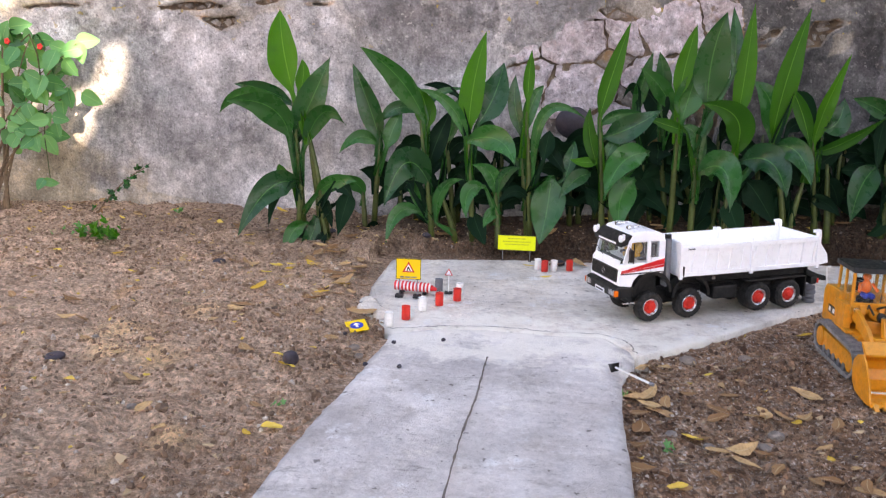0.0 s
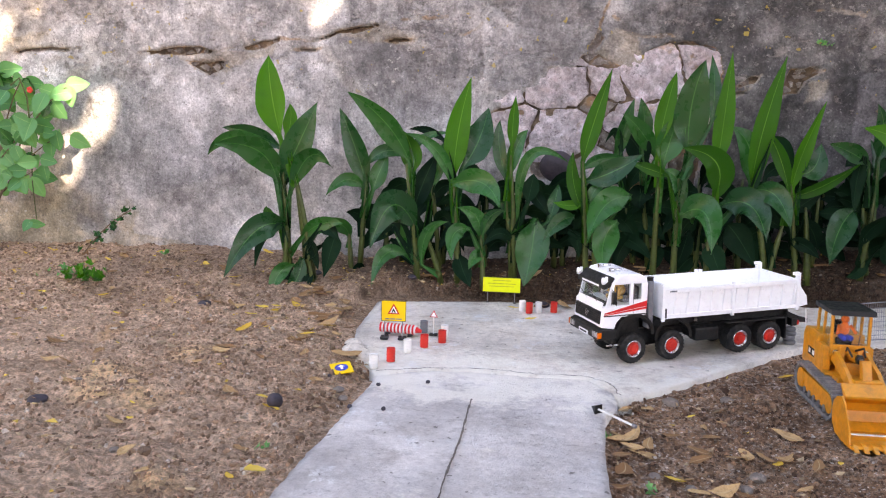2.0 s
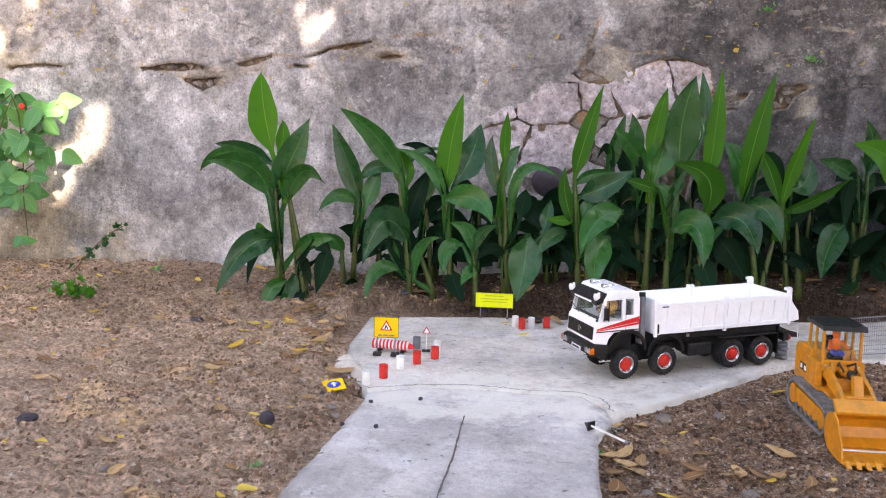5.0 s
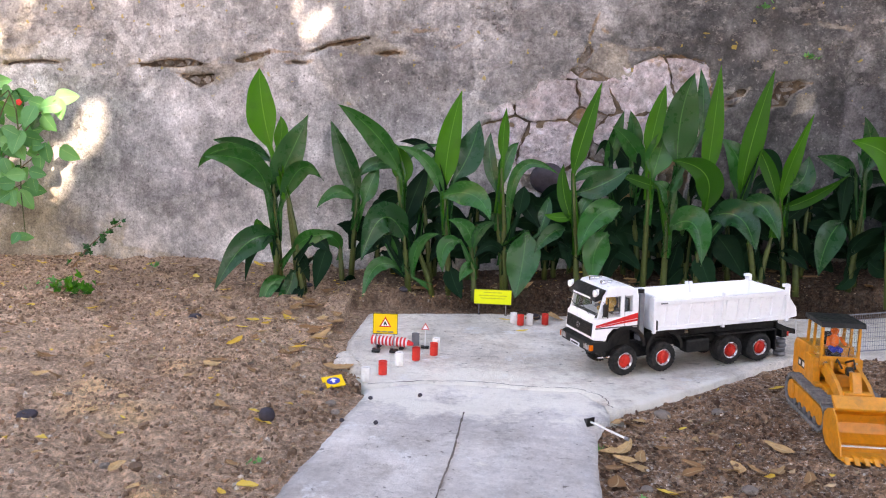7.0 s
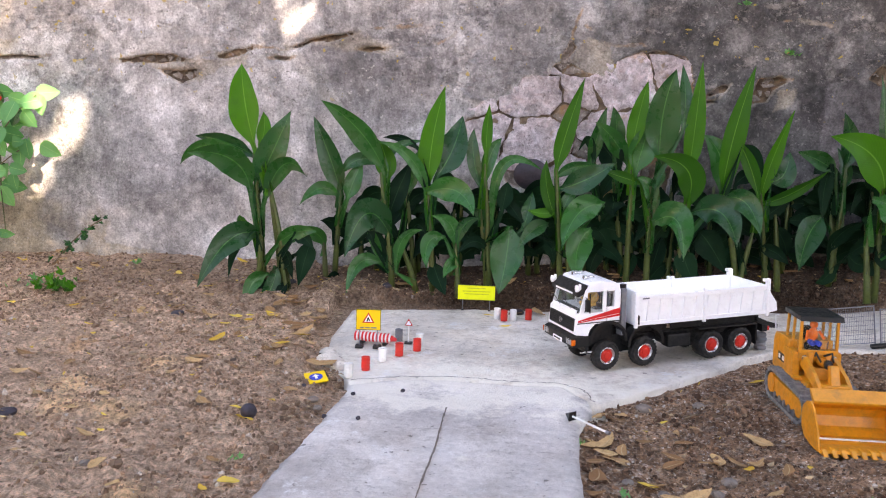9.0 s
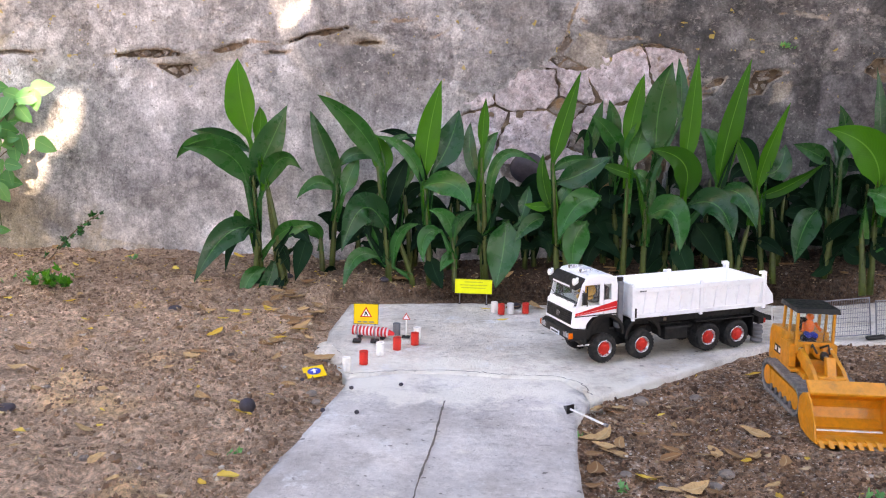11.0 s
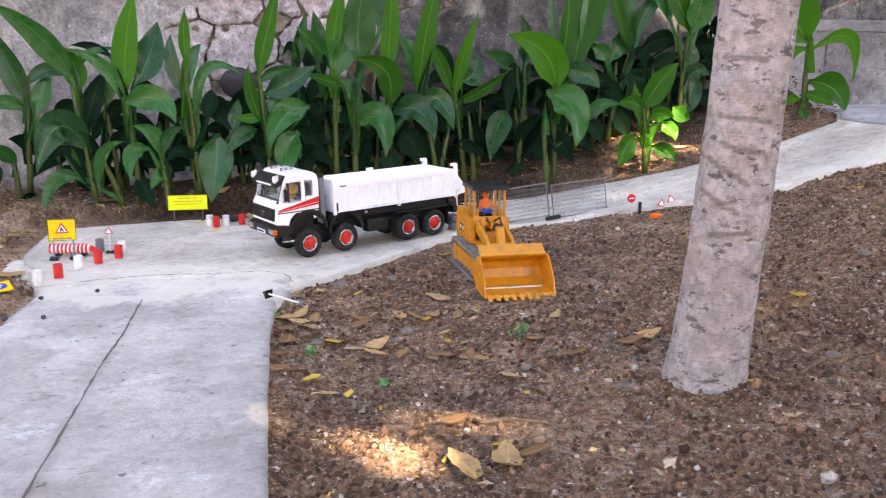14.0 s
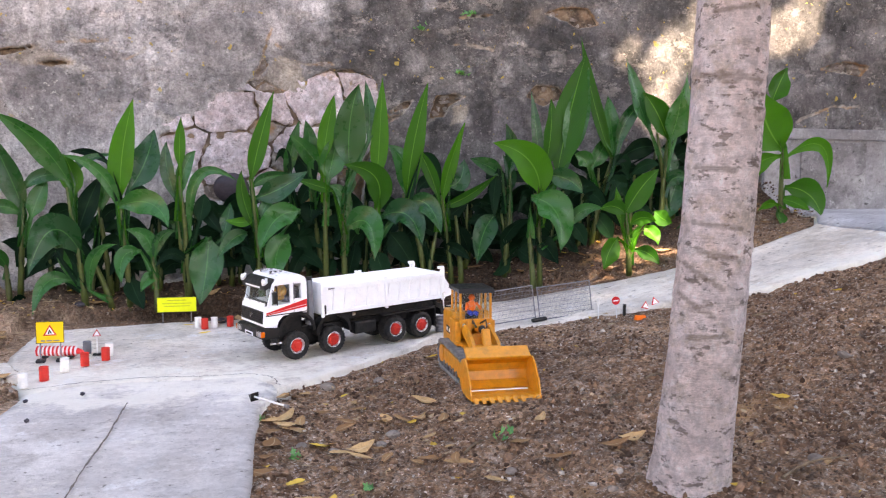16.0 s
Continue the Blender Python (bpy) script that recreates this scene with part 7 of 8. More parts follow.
def tyre_stack(x, y):
    e = holder("tyre_stack", pose(x, y, slab_z(x)))
    tagged(e, "stack of small grey toy tyres beside the loader", "tyre")
    for k in range(4):
        part("tyre", lathe(bmesh.new(), [(0.009, 0), (0.014, 0.0), (0.0162, 0.003), (0.0162, 0.0085), (0.014, 0.0115), (0.009, 0.0115), (0.009, 0)], pose(0.001 * (-1) ** k, 0, k * 0.0118), 20), GREY, e, smooth=True)


tyre_stack(0.795, 2.245)


def posted_board(name, x, y, w, h, lift, turn, board, label, feet=True, lean=0.0, foot_size=0.011):
    e = holder(name, pose(x, y, slab_z(x) if feet else soil_z(x, y), lean, 0, turn))
    tagged(e, label, "sign")
    part("board", box(bmesh.new(), -w / 2, w / 2, -0.0012, 0.0012, lift, lift + h, 0.0005), board, e)
    for s in (-1, 1):
        part("post", box(bmesh.new(), s * w * 0.36 - 0.0014, s * w * 0.36 + 0.0014, 0.0012, 0.0036, 0.0 if feet else -0.02, lift + h * 0.8), STEEL, e)
        if feet:
            part("foot", box(bmesh.new(), s * w * 0.36 - foot_size, s * w * 0.36 + foot_size, -foot_size * 0.9, foot_size * 1.3, 0.0, foot_size * 0.7, foot_size * 0.2), BLACK, e)
    return e


def bars(e, y, rows, material):
    for x0, x1, z0, z1 in rows:
        part("text_bar", box(bmesh.new(), x0, x1, y - 0.0006, y, z0, z1), material, e)


def edging(e, w, h, lift, t, material):
    """A thin printed border round a board."""
    for x0, x1, z0, z1 in ((-w / 2, w / 2, lift, lift + t), (-w / 2, w / 2, lift + h - t, lift + h), (-w / 2, -w / 2 + t, lift + t, lift + h - t), (w / 2 - t, w / 2, lift + t, lift + h - t)):
        part("border", box(bmesh.new(), x0, x1, -0.0020, -0.0010, z0, z1), material, e)


works = posted_board("warning_sign", -0.262, 2.10, 0.066, 0.056, 0.050, 4, SIGN_YELLOW, "yellow roadworks sign with a red-edged triangle on two black feet")


def triangle(bm, r, y0, y1, z):
    prof = [(r * math.sin(a), z + r * math.cos(a)) for a in (0, 2 * math.pi / 3, 4 * math.pi / 3)]
    return prism(bm, prof, y0, y1)


part("triangle", triangle(bmesh.new(), 0.019, -0.0022, -0.001, 0.079), RED, works, "red warning triangle")
part("triangle", triangle(bmesh.new(), 0.0125, -0.0030, -0.002, 0.079), WHITE, works)
part("pictogram", prism(bmesh.new(), [(-0.005, 0.074), (-0.002, 0.074), (0.0, 0.079), (0.003, 0.074), (0.006, 0.074), (0.002, 0.082), (0.0, 0.086), (-0.002, 0.085)], -0.0038, -0.0028), BLACK, works)
bars(works, -0.0013, ((-0.022, -0.012, 0.0545, 0.058), (-0.009, 0.004, 0.0545, 0.058), (0.007, 0.022, 0.0545, 0.058)), STEEL)

notice = posted_board("notice_board", 0.0, 2.615, 0.122, 0.048, 0.036, 2, SIGN_LIME, "lime yellow notice board on two thin posts at the path edge", feet=True, foot_size=0.004)
bars(notice, -0.0013, ((-0.03, 0.03, 0.073, 0.076), (-0.045, 0.045, 0.063, 0.0655), (-0.04, 0.04, 0.054, 0.0565)), paint("faded_print", (190, 200, 40), 0.6))


edging(works, 0.066, 0.056, 0.050, 0.0012, BLACK)
edging(notice, 0.122, 0.048, 0.036, 0.0010, paint("faded_edge", (150, 165, 50), 0.6))


def striped_barrier(x, y, turn):
    e = holder("barrier_board", pose(x, y, slab_z(x), 0, 0, turn))
    tagged(e, "red and white striped toy barrier lying behind the sign", "barrier")
    part("board", rod(bmesh.new(), (-0.056, 0, 0.019), (0.046, 0, 0.019), 0.0125, 18), WHITE_MATT, e)
    for k in range(10):
        xx = -0.055 + k * 0.0102
        part("stripe", rod(bmesh.new(), (xx, 0, 0.019), (xx + 0.0052, 0, 0.019), 0.0134, 18), STRIPE_RED, e)
    part("tip", rod(bmesh.new(), (0.046, 0, 0.019), (0.062, 0, 0.016), 0.009, 12, 0.004), STRIPE_RED, e)
    for xx in (-0.035, 0.03):
        part("cradle", box(bmesh.new(), xx - 0.005, xx + 0.005, -0.012, 0.012, 0.0, 0.008, 0.001), BLACK, e)


striped_barrier(-0.252, 2.145, -8)


def pole_sign(x, y, z, h, face, label, name="road_sign", lean=0.0, turn=0.0, base=True):
    e = holder(name, pose(x, y, z, 0, lean, turn))
    tagged(e, label, "sign")
    part("post", rod(bmesh.new(), (0, 0, 0), (0, 0, h), 0.0016, 8), WHITE_MATT, e)
    if base:
        part("foot", box(bmesh.new(), -0.011, 0.011, -0.009, 0.009, 0, 0.005, 0.0015), BLACK, e)
    if face == "triangle":
        part("plate", triangle(bmesh.new(), 0.013, -0.0025, -0.0013, h - 0.004), RED, e)
        part("plate", triangle(bmesh.new(), 0.0085, -0.0034, -0.0022, h - 0.004), WHITE, e)
    elif face == "disc":
        part("plate", rod(bmesh.new(), (0, -0.003, h), (0, -0.0014, h), 0.0125, 20), STRIPE_RED, e)
        part("bar", box(bmesh.new(), -0.0075, 0.0075, -0.0038, -0.0028, h - 0.0018, h + 0.0018), WHITE, e)
    elif face == "plain":
        part("plate", box(bmesh.new(), -0.005, 0.005, -0.003, -0.0012, h - 0.014, h + 0.004, 0.001), WHITE_MATT, e)
    return e


pole_sign(-0.162, 2.165, slab_z(0), 0.062, "triangle", "small white post with a red-edged triangle sign")
pole_sign(1.302, 2.10, soil_z(1.302, 2.10) - 0.004, 0.058, "disc", "red round toy stop sign on a white post in the soil", lean=-6, base=False)
pole_sign(1.252, 2.12, soil_z(1.252, 2.12) - 0.004, 0.062, "plain", "thin white toy post with a small plate at the ramp edge", lean=-3, base=False)
stub = part("toy_bollard", box(bmesh.new(), -0.004, 0.004, -0.004, 0.004, -0.004, 0.034, 0.001), BLACK)
stub.matrix_world = pose(1.335, 2.12, soil_z(1.335, 2.12))
tagged(stub, "small black toy bollard at the ramp edge", "bollard")
for x, lean in ((1.393, 12), (1.428, -14)):
    e = holder("road_sign", pose(x, 2.10, soil_z(x, 2.10) + 0.006, -18, lean, 0))
    tagged(e, "red and white triangular toy sign lying at the ramp edge", "sign")
    part("plate", triangle(bmesh.new(), 0.016, -0.001, 0.001, 0.011), RED, e)
    part("plate", triangle(bmesh.new(), 0.010, -0.002, -0.0006, 0.011), WHITE, e)
ob = part("toy_block", prism(bmesh.new(), [(-0.018, -0.003), (0.018, -0.003), (0.014, 0.010), (-0.014, 0.010)], -0.008, 0.008, 0.002), ORANGE)
ob.matrix_world = pose(1.338, 2.02, soil_z(1.338, 2.02) + 0.001, 0, 0, 12)
tagged(ob, "small orange toy block on the soil", "block")


def site_fence():
    """Two wire panels between thin posts with a dark foot."""
    for xa, xb, y, tilt in ((0.955, 1.104, 2.262, -8.0), (1.112, 1.283, 2.242, -7.0)):
        e = holder("site_fence", pose(xa, y, slab_z(xa) - 0.006, 0, tilt, -2))
        tagged(e, "grey wire mesh toy fence panel standing on the ramp", "fence", "fence panels")
        L, H = xb - xa, 0.112
        for x in (0, L):
            part("post", rod(bmesh.new(), (x, 0, 0), (x, 0, H), 0.002, 8), STEEL, e)
        for z in (0.008, H - 0.002):
            part("rail", rod(bmesh.new(), (0, 0, z), (L, 0, z), 0.0016, 8), STEEL, e)
        bm = bmesh.new()
        for k in range(1, int(L / 0.0045)):
            x = k * 0.0045
            box(bm, x - 0.00036, x + 0.00036, -0.0003, 0.0003, 0.008, H - 0.002)
        for k in range(1, 8):
            z = 0.008 + k * 0.0125
            box(bm, 0, L, -0.0004, 0.0004, z - 0.0005, z + 0.0005)
        part("wire_mesh", bm, STEEL, e)
    foot = part("fence_foot", box(bmesh.new(), -0.024, 0.024, -0.010, 0.010, 0, 0.010, 0.004), BLACK)
    foot.matrix_world = pose(1.108, 2.238, slab_z(1.108), 0, -10, -4)
    tagged(foot, "black rubber toy fence foot on the ramp", "foot")


site_fence()


def fallen_post(x, y, z, turn, length, label):
    """A knocked-over marker: black foot at one end of a thin white post."""
    e = holder("fallen_marker", pose(x, y, z, 0, 0, turn))
    tagged(e, label, "marker")
    bm = bmesh.new()
    vs = [bm.verts.new(p) for p in ((-0.014, 0, 0.010), (0.006, -0.011, 0), (0.006, 0.011, 0), (0.006, -0.011, 0.018), (0.006, 0.011, 0.018))]
    for f in ((0, 1, 3), (0, 4, 2), (0, 3, 4), (0, 2, 1), (1, 2, 4, 3)):
        bm.faces.new([vs[i] for i in f])
    part("foot", bm, BLACK, e, "black pointed foot")
    part("post", rod(bmesh.new(), (0.005, 0, 0.009), (length, 0, 0.004), 0.0024, 8), WHITE_MATT, e)
    part("cap", rod(bmesh.new(), (length - 0.002, 0, 0.004), (length + 0.006, 0, 0.004), 0.004, 8), STEEL, e)


fallen_post(0.246, 1.645, slab_z(0), -46, 0.098, "knocked-over white marker post with black foot on the slab")
fallen_post(0.645, 2.69, slab_z(0), -20, 0.06, "knocked-over white marker post beside the red barrel")
fallen_post(-0.352, 1.965, 0.006, -70, 0.05, "knocked-over black marker foot with a short white post")


def flat_sign(x, y, turn):
    e = holder("fallen_sign", pose(x, y, soil_z(x, y) + 0.008, 10, -6, turn))
    tagged(e, "yellow toy sign with a blue disc lying on soil", "sign")
    part("board", box(bmesh.new(), -0.024, 0.024, -0.026, 0.026, -0.0012, 0.0012, 0.0004), SIGN_YELLOW, e)
    part("disc", rod(bmesh.new(), (0, 0, 0.001), (0, 0, 0.002), 0.0155, 22), BLUE, e, "blue disc")
    part("arrow", prism(bmesh.new(), [(-0.003, 0.0019), (0.003, 0.0019), (0.003, 0.0026), (-0.003, 0.0026)], -0.009, 0.002), WHITE, e)
    head = bmesh.new()
    tri = [head.verts.new(q) for q in ((-0.008, 0.002, 0.0026), (0.008, 0.002, 0.0026), (0.0, 0.011, 0.0026))]
    low = [head.verts.new(v.co - Vector((0, 0, 0.0008))) for v in tri]
    head.faces.new(tri), head.faces.new(low[::-1])
    for k in range(3):
        head.faces.new((tri[(k + 1) % 3], tri[k], low[k], low[(k + 1) % 3]))
    part("arrow_head", head, WHITE, e)


flat_sign(-0.325, 1.785, 24)


def ball(name, x, y, r, material, label, category, squash=1.0, lift=0.6):
    bm = bmesh.new()
    bmesh.ops.create_icosphere(bm, subdivisions=3, radius=r)
    s = random.Random(int(x * 1000) * 7 + int(y * 1000)).uniform(0, 50)
    for v in bm.verts:
        v.co *= 1 + 0.22 * noise.noise(v.co / r * 0.9 + Vector((s, s, s))) * (0.2 if squash == 1.0 else 1.0)
        v.co.z *= squash
    ob = part(name, bm, material, smooth=True)
    on = float(on_slab(np.array([x]), np.array([y]))[0]) < -0.005
    ob.matrix_world = pose(x, y, (slab_z(x) if on else soil_z(x, y)) + r * squash * lift, 0, 0, s * 30)
    return tagged(ob, label, category)


ball("nut", -0.400, 1.535, 0.0165, DARK_STONE, "round black nut lying on the soil", "nut", lift=0.8)
for x, y, r in ((0.55, 1.84, 0.021), (0.34, 1.44, 0.016), (0.40, 1.41, 0.014), (0.49, 1.40, 0.017), (0.42, 1.79, 0.026), (0.52, 1.445, 0.02), (-0.30, 1.66, 0.017), (-0.275, 1.60, 0.013), (0.68, 1.17, 0.014), (0.80, 1.02, 0.013), (0.60, 1.10, 0.015), (1.16, 1.02, 0.018), (-0.86, 1.60, 0.012), (-0.62, 1.31, 0.013), (1.28, 1.50, 0.018), (1.5, 1.38, 0.02)):
    ball("pebble", x, y, r * 0.72, PEBBLE, "pale grey rounded pebble half sunk in soil", "pebble", 0.55, 0.35)
for x, y, r in ((-0.330, 1.950, 0.034), (-0.300, 1.915, 0.022), (-0.345, 1.995, 0.024)):
    ball("concrete_lump", x, y, r, APRON, "broken lump of pale concrete at the path corner", "lump", 0.6, 0.25)
for x, y in ((-0.255, 1.572), (-0.185, 1.572), (-0.225, 1.72), (-0.12, 1.76), (-0.34, 1.735)):
    ball("crumb", x, y, 0.0052, DARK_STONE, "dark crumb of earth on the concrete", "crumb", 0.8, 0.6)
for x, y in ((-0.86, 2.27), (-0.87, 1.47), (-0.30, 2.66), (-0.62, 2.62), (0.14, 2.60)):
    ball("seed_pod", x, y, 0.019, DARK_STONE, "dark dried seed pod on the soil", "seed pod", 0.5, 0.6)


# ---- fallen leaves ----
def leaf_mesh(seed, length, width, curl):
    rng = random.Random(seed)
    bm = bmesh.new()
    uv = bm.loops.layers.uv.new("map")
    n, rows = 9, []
    ph, bend = rng.uniform(0, 6.28), rng.uniform(-0.35, 0.35)
    for i in range(n + 1):
        t = i / n
        w = width / 2 * (math.sin(math.pi * min(1, t * 0.96 + 0.03)) ** 0.8) * (1 + 0.14 * math.sin(9 * t + ph) + 0.08 * math.sin(23 * t + 2 * ph))
        x = (t - 0.5) * length
        mid = bend * length * (t - 0.5) ** 2 * 2
        lift = curl * length * ((2 * t - 1) ** 2) * 0.36 + 0.001
        row = []
        for u in (-1, -0.45, 0, 0.45, 1):
            row.append((bm.verts.new((x, mid + u * w, lift + abs(u) ** 1.5 * w * (0.22 + 0.4 * curl) * (0.6 + 0.4 * math.sin(5 * t + ph * u)))), (u * 0.5 + 0.5, t)))
        rows.append(row)
    for a, b in zip(rows, rows[1:]):
        for k in range(4):
            q = (a[k], a[k + 1], b[k + 1], b[k])
            f = bm.faces.new([v for v, _ in q])
            for lp, (_, m) in zip(f.loops, q):
                lp[uv].uv = m
    me = bpy.data.meshes.new("fallen_leaf")
    bm.to_mesh(me)
    bm.free()
    me.polygons.foreach_set("use_smooth", [True] * len(me.polygons))
    return me


YELLOW_LEAF = mat_leaf("yellowed_leaf", (0.60, 0.36, 0.05), (0.78, 0.56, 0.12), (0.8, 0.62, 0.2), 0.2, 0.6)
BROWN_MESHES = [leaf_mesh(k, 0.058 + 0.010 * (k % 3), 0.027 + 0.006 * (k % 2), 0.10 + 0.12 * (k % 3)) for k in range(7)]
YELLOW_MESHES = [leaf_mesh(20 + k, 0.050 + 0.014 * (k % 2), 0.020 + 0.004 * k, 0.15) for k in range(3)]
for me in BROWN_MESHES:
    me.materials.append(DRY)
for me in YELLOW_MESHES:
    me.materials.append(YELLOW_LEAF)
LEAF_RNG = random.Random(21)


def fallen_leaf(x, y, yellow=False, scale=1.0, turn=None):
    on = float(on_slab(np.array([x]), np.array([y]))[0]) < 0
    ob = new("fallen_leaf", LEAF_RNG.choice(YELLOW_MESHES if yellow else BROWN_MESHES))
    turn = LEAF_RNG.uniform(-40, 40) + LEAF_RNG.choice((0, 180)) if turn is None else turn
    m = pose(x, y, (slab_z(x) if on else soil_z(x, y)) + 0.006, LEAF_RNG.uniform(-14, 14), LEAF_RNG.uniform(-12, 12), turn)
    scale *= 0.8
    ob.matrix_world = m @ Matrix.Diagonal((scale, scale, scale, 1))
    if yellow:
        tagged(ob, "fallen yellow leaf lying on the ground", "leaf", "fallen yellow leaves")
    else:
        tagged(ob, "curled dry brown fallen leaf on the ground", "leaf", "fallen brown leaves")


for x, y in ((-1.33, 2.11), (-1.51, 2.78), (-1.64, 2.85), (-1.40, 2.50), (-1.17, 2.82), (-0.79, 2.30), (-0.82, 2.27), (-0.77, 2.09), (-0.64, 2.20), (-0.63, 1.82), (-0.65, 2.05), (-0.53, 1.82), (-0.87, 1.58), (-0.75, 1.51), (-0.72, 1.57), (-1.05, 1.82), (-0.51, 1.57), (-0.40, 1.34), (-0.58, 2.32), (-0.41, 2.07), (-0.36, 1.69), (-0.54, 2.57), (-1.10, 2.31), (-0.48, 2.18), (-0.39, 2.16), (-0.36, 1.93), (-0.44, 2.31), (-0.46, 2.24), (-0.42, 2.21), (-0.50, 2.10), (-0.43, 2.02), (-0.55, 2.27), (-0.60, 2.12), (-0.41, 2.38), (-0.70, 2.60), (-0.80, 2.70), (-0.95, 2.66)):
    fallen_leaf(x, y, scale=LEAF_RNG.uniform(0.6, 1.0))
for x, y in ((0.31, 1.71), (0.34, 1.70), (0.39, 1.61), (0.47, 1.60), (0.44, 1.55), (0.43, 1.51), (0.50, 1.51), (0.38, 1.43), (0.45, 1.38), (0.73, 2.00), (0.59, 1.52), (0.31, 1.54), (0.285, 1.48), (0.29, 1.60), (0.89, 1.21), (0.93, 1.22), (0.78, 1.20), (0.73, 1.275), (0.44, 1.32), (0.34, 1.16), (0.27, 1.36), (0.64, 1.13), (0.262, 1.25), (0.36, 1.74)):
    fallen_leaf(x, y, scale=LEAF_RNG.uniform(0.7, 1.0))
for x, y in ((0.68, 2.81), (0.47, 2.78), (0.82, 2.72), (0.96, 2.74), (0.94, 2.86), (0.10, 2.74), (0.155, 2.72), (-0.30, 2.70), (-0.22, 2.70), (-0.62, 2.50), (-0.57, 2.47), (1.20, 2.72), (1.30, 2.66), (1.42, 2.66), (1.48, 2.56), (1.55, 2.62), (1.62, 2.54), (1.36, 2.74), (1.70, 2.58), (2.0, 2.52), (2.1, 2.56), (2.18, 2.6), (2.22, 2.68), (2.08, 2.66), (1.05, 2.80), (1.8, 2.55)):
    fallen_leaf(x, y, scale=LEAF_RNG.uniform(0.7, 1.2))
for x, y, s in ((-1.40, 2.31, 1.0), (-1.05, 2.11, 0.6), (-1.00, 2.14, 0.5), (-0.87, 2.54, 0.8), (-0.34, 1.25, 0.95), (-0.375, 1.225, 0.5), (-0.48, 2.04, 1.0), (-0.45, 2.12, 1.2), (-0.41, 1.52, 0.8), (-0.43, 1.55, 0.7), (-0.385, 1.50, 0.5), (-0.68, 1.49, 0.4), (-0.66, 1.44, 0.4), (0.45, 1.72, 0.4), (0.71, 1.97, 1.1), (0.57, 1.50, 0.6), (1.27, 1.27, 0.9), (0.10, 2.395, 0.9), (0.045, 2.53, 0.8), (-1.75, 2.75, 0.7), (-1.68, 2.80, 0.7), (1.75, 1.72, 0.8), (0.56, 0.90, 0.8)):
    fallen_leaf(x, y, True, s)


for x, y, turn, size in ((0.50, 0.86, 100, 1.5), (0.555, 0.855, 70, 1.6), (0.60, 0.87, 20, 1.1), (0.135, 2.585, 60, 1.7), (0.20, 2.60, 120, 1.5), (0.305, 1.585, 40, 1.5), (0.33, 1.52, 150, 1.4), (0.285, 1.43, 75, 1.5), (-0.60, 2.43, 80, 1.4), (-0.55, 2.46, 30, 1.5), (-0.47, 2.42, 130, 1.3), (-0.27, 2.70, 20, 1.3), (-0.335, 1.885, 25, 1.4), (-0.45, 2.13, 50, 1.5), (-0.50, 2.22, 35, 1.6), (-0.44, 2.28, 60, 1.4), (-0.47, 1.97, 20, 1.2)):
    fallen_leaf(x, y, scale=size, turn=turn)


def strewn_leaves():
    """More leaves, drifted against the foot of the wall, along the concrete and in the bed."""
    for count, x0, x1, y0, y1, share, lo, hi in ((34, -1.75, -0.75, 2.25, 2.88, 0.2, 0.6, 1.15), (20, -0.75, -0.42, 1.75, 2.50, 0.25, 0.7, 1.25), (16, -1.3, -0.45, 1.15, 1.95, 0.15, 0.5, 0.95), (20, 0.27, 0.66, 1.20, 1.72, 0.12, 0.5, 1.1), (10, 0.35, 1.4, 0.95, 1.40, 0.15, 0.4, 0.8), (20, 0.25, 1.40, 2.71, 2.86, 0.25, 0.5, 1.0), (22, 1.2, 2.2, 2.46, 2.80, 0.45, 0.5, 1.1)):
        while count > 0:
            x, y = LEAF_RNG.uniform(x0, x1), LEAF_RNG.uniform(y0, y1)
            if float(on_slab(np.array([x]), np.array([y]))[0]) > 0.02 and math.hypot(x - 0.78, (y - 1.72) * 0.5) > 0.13:
                fallen_leaf(x, y, LEAF_RNG.random() < share, LEAF_RNG.uniform(lo, hi), LEAF_RNG.uniform(0, 360))
                count -= 1


strewn_leaves()


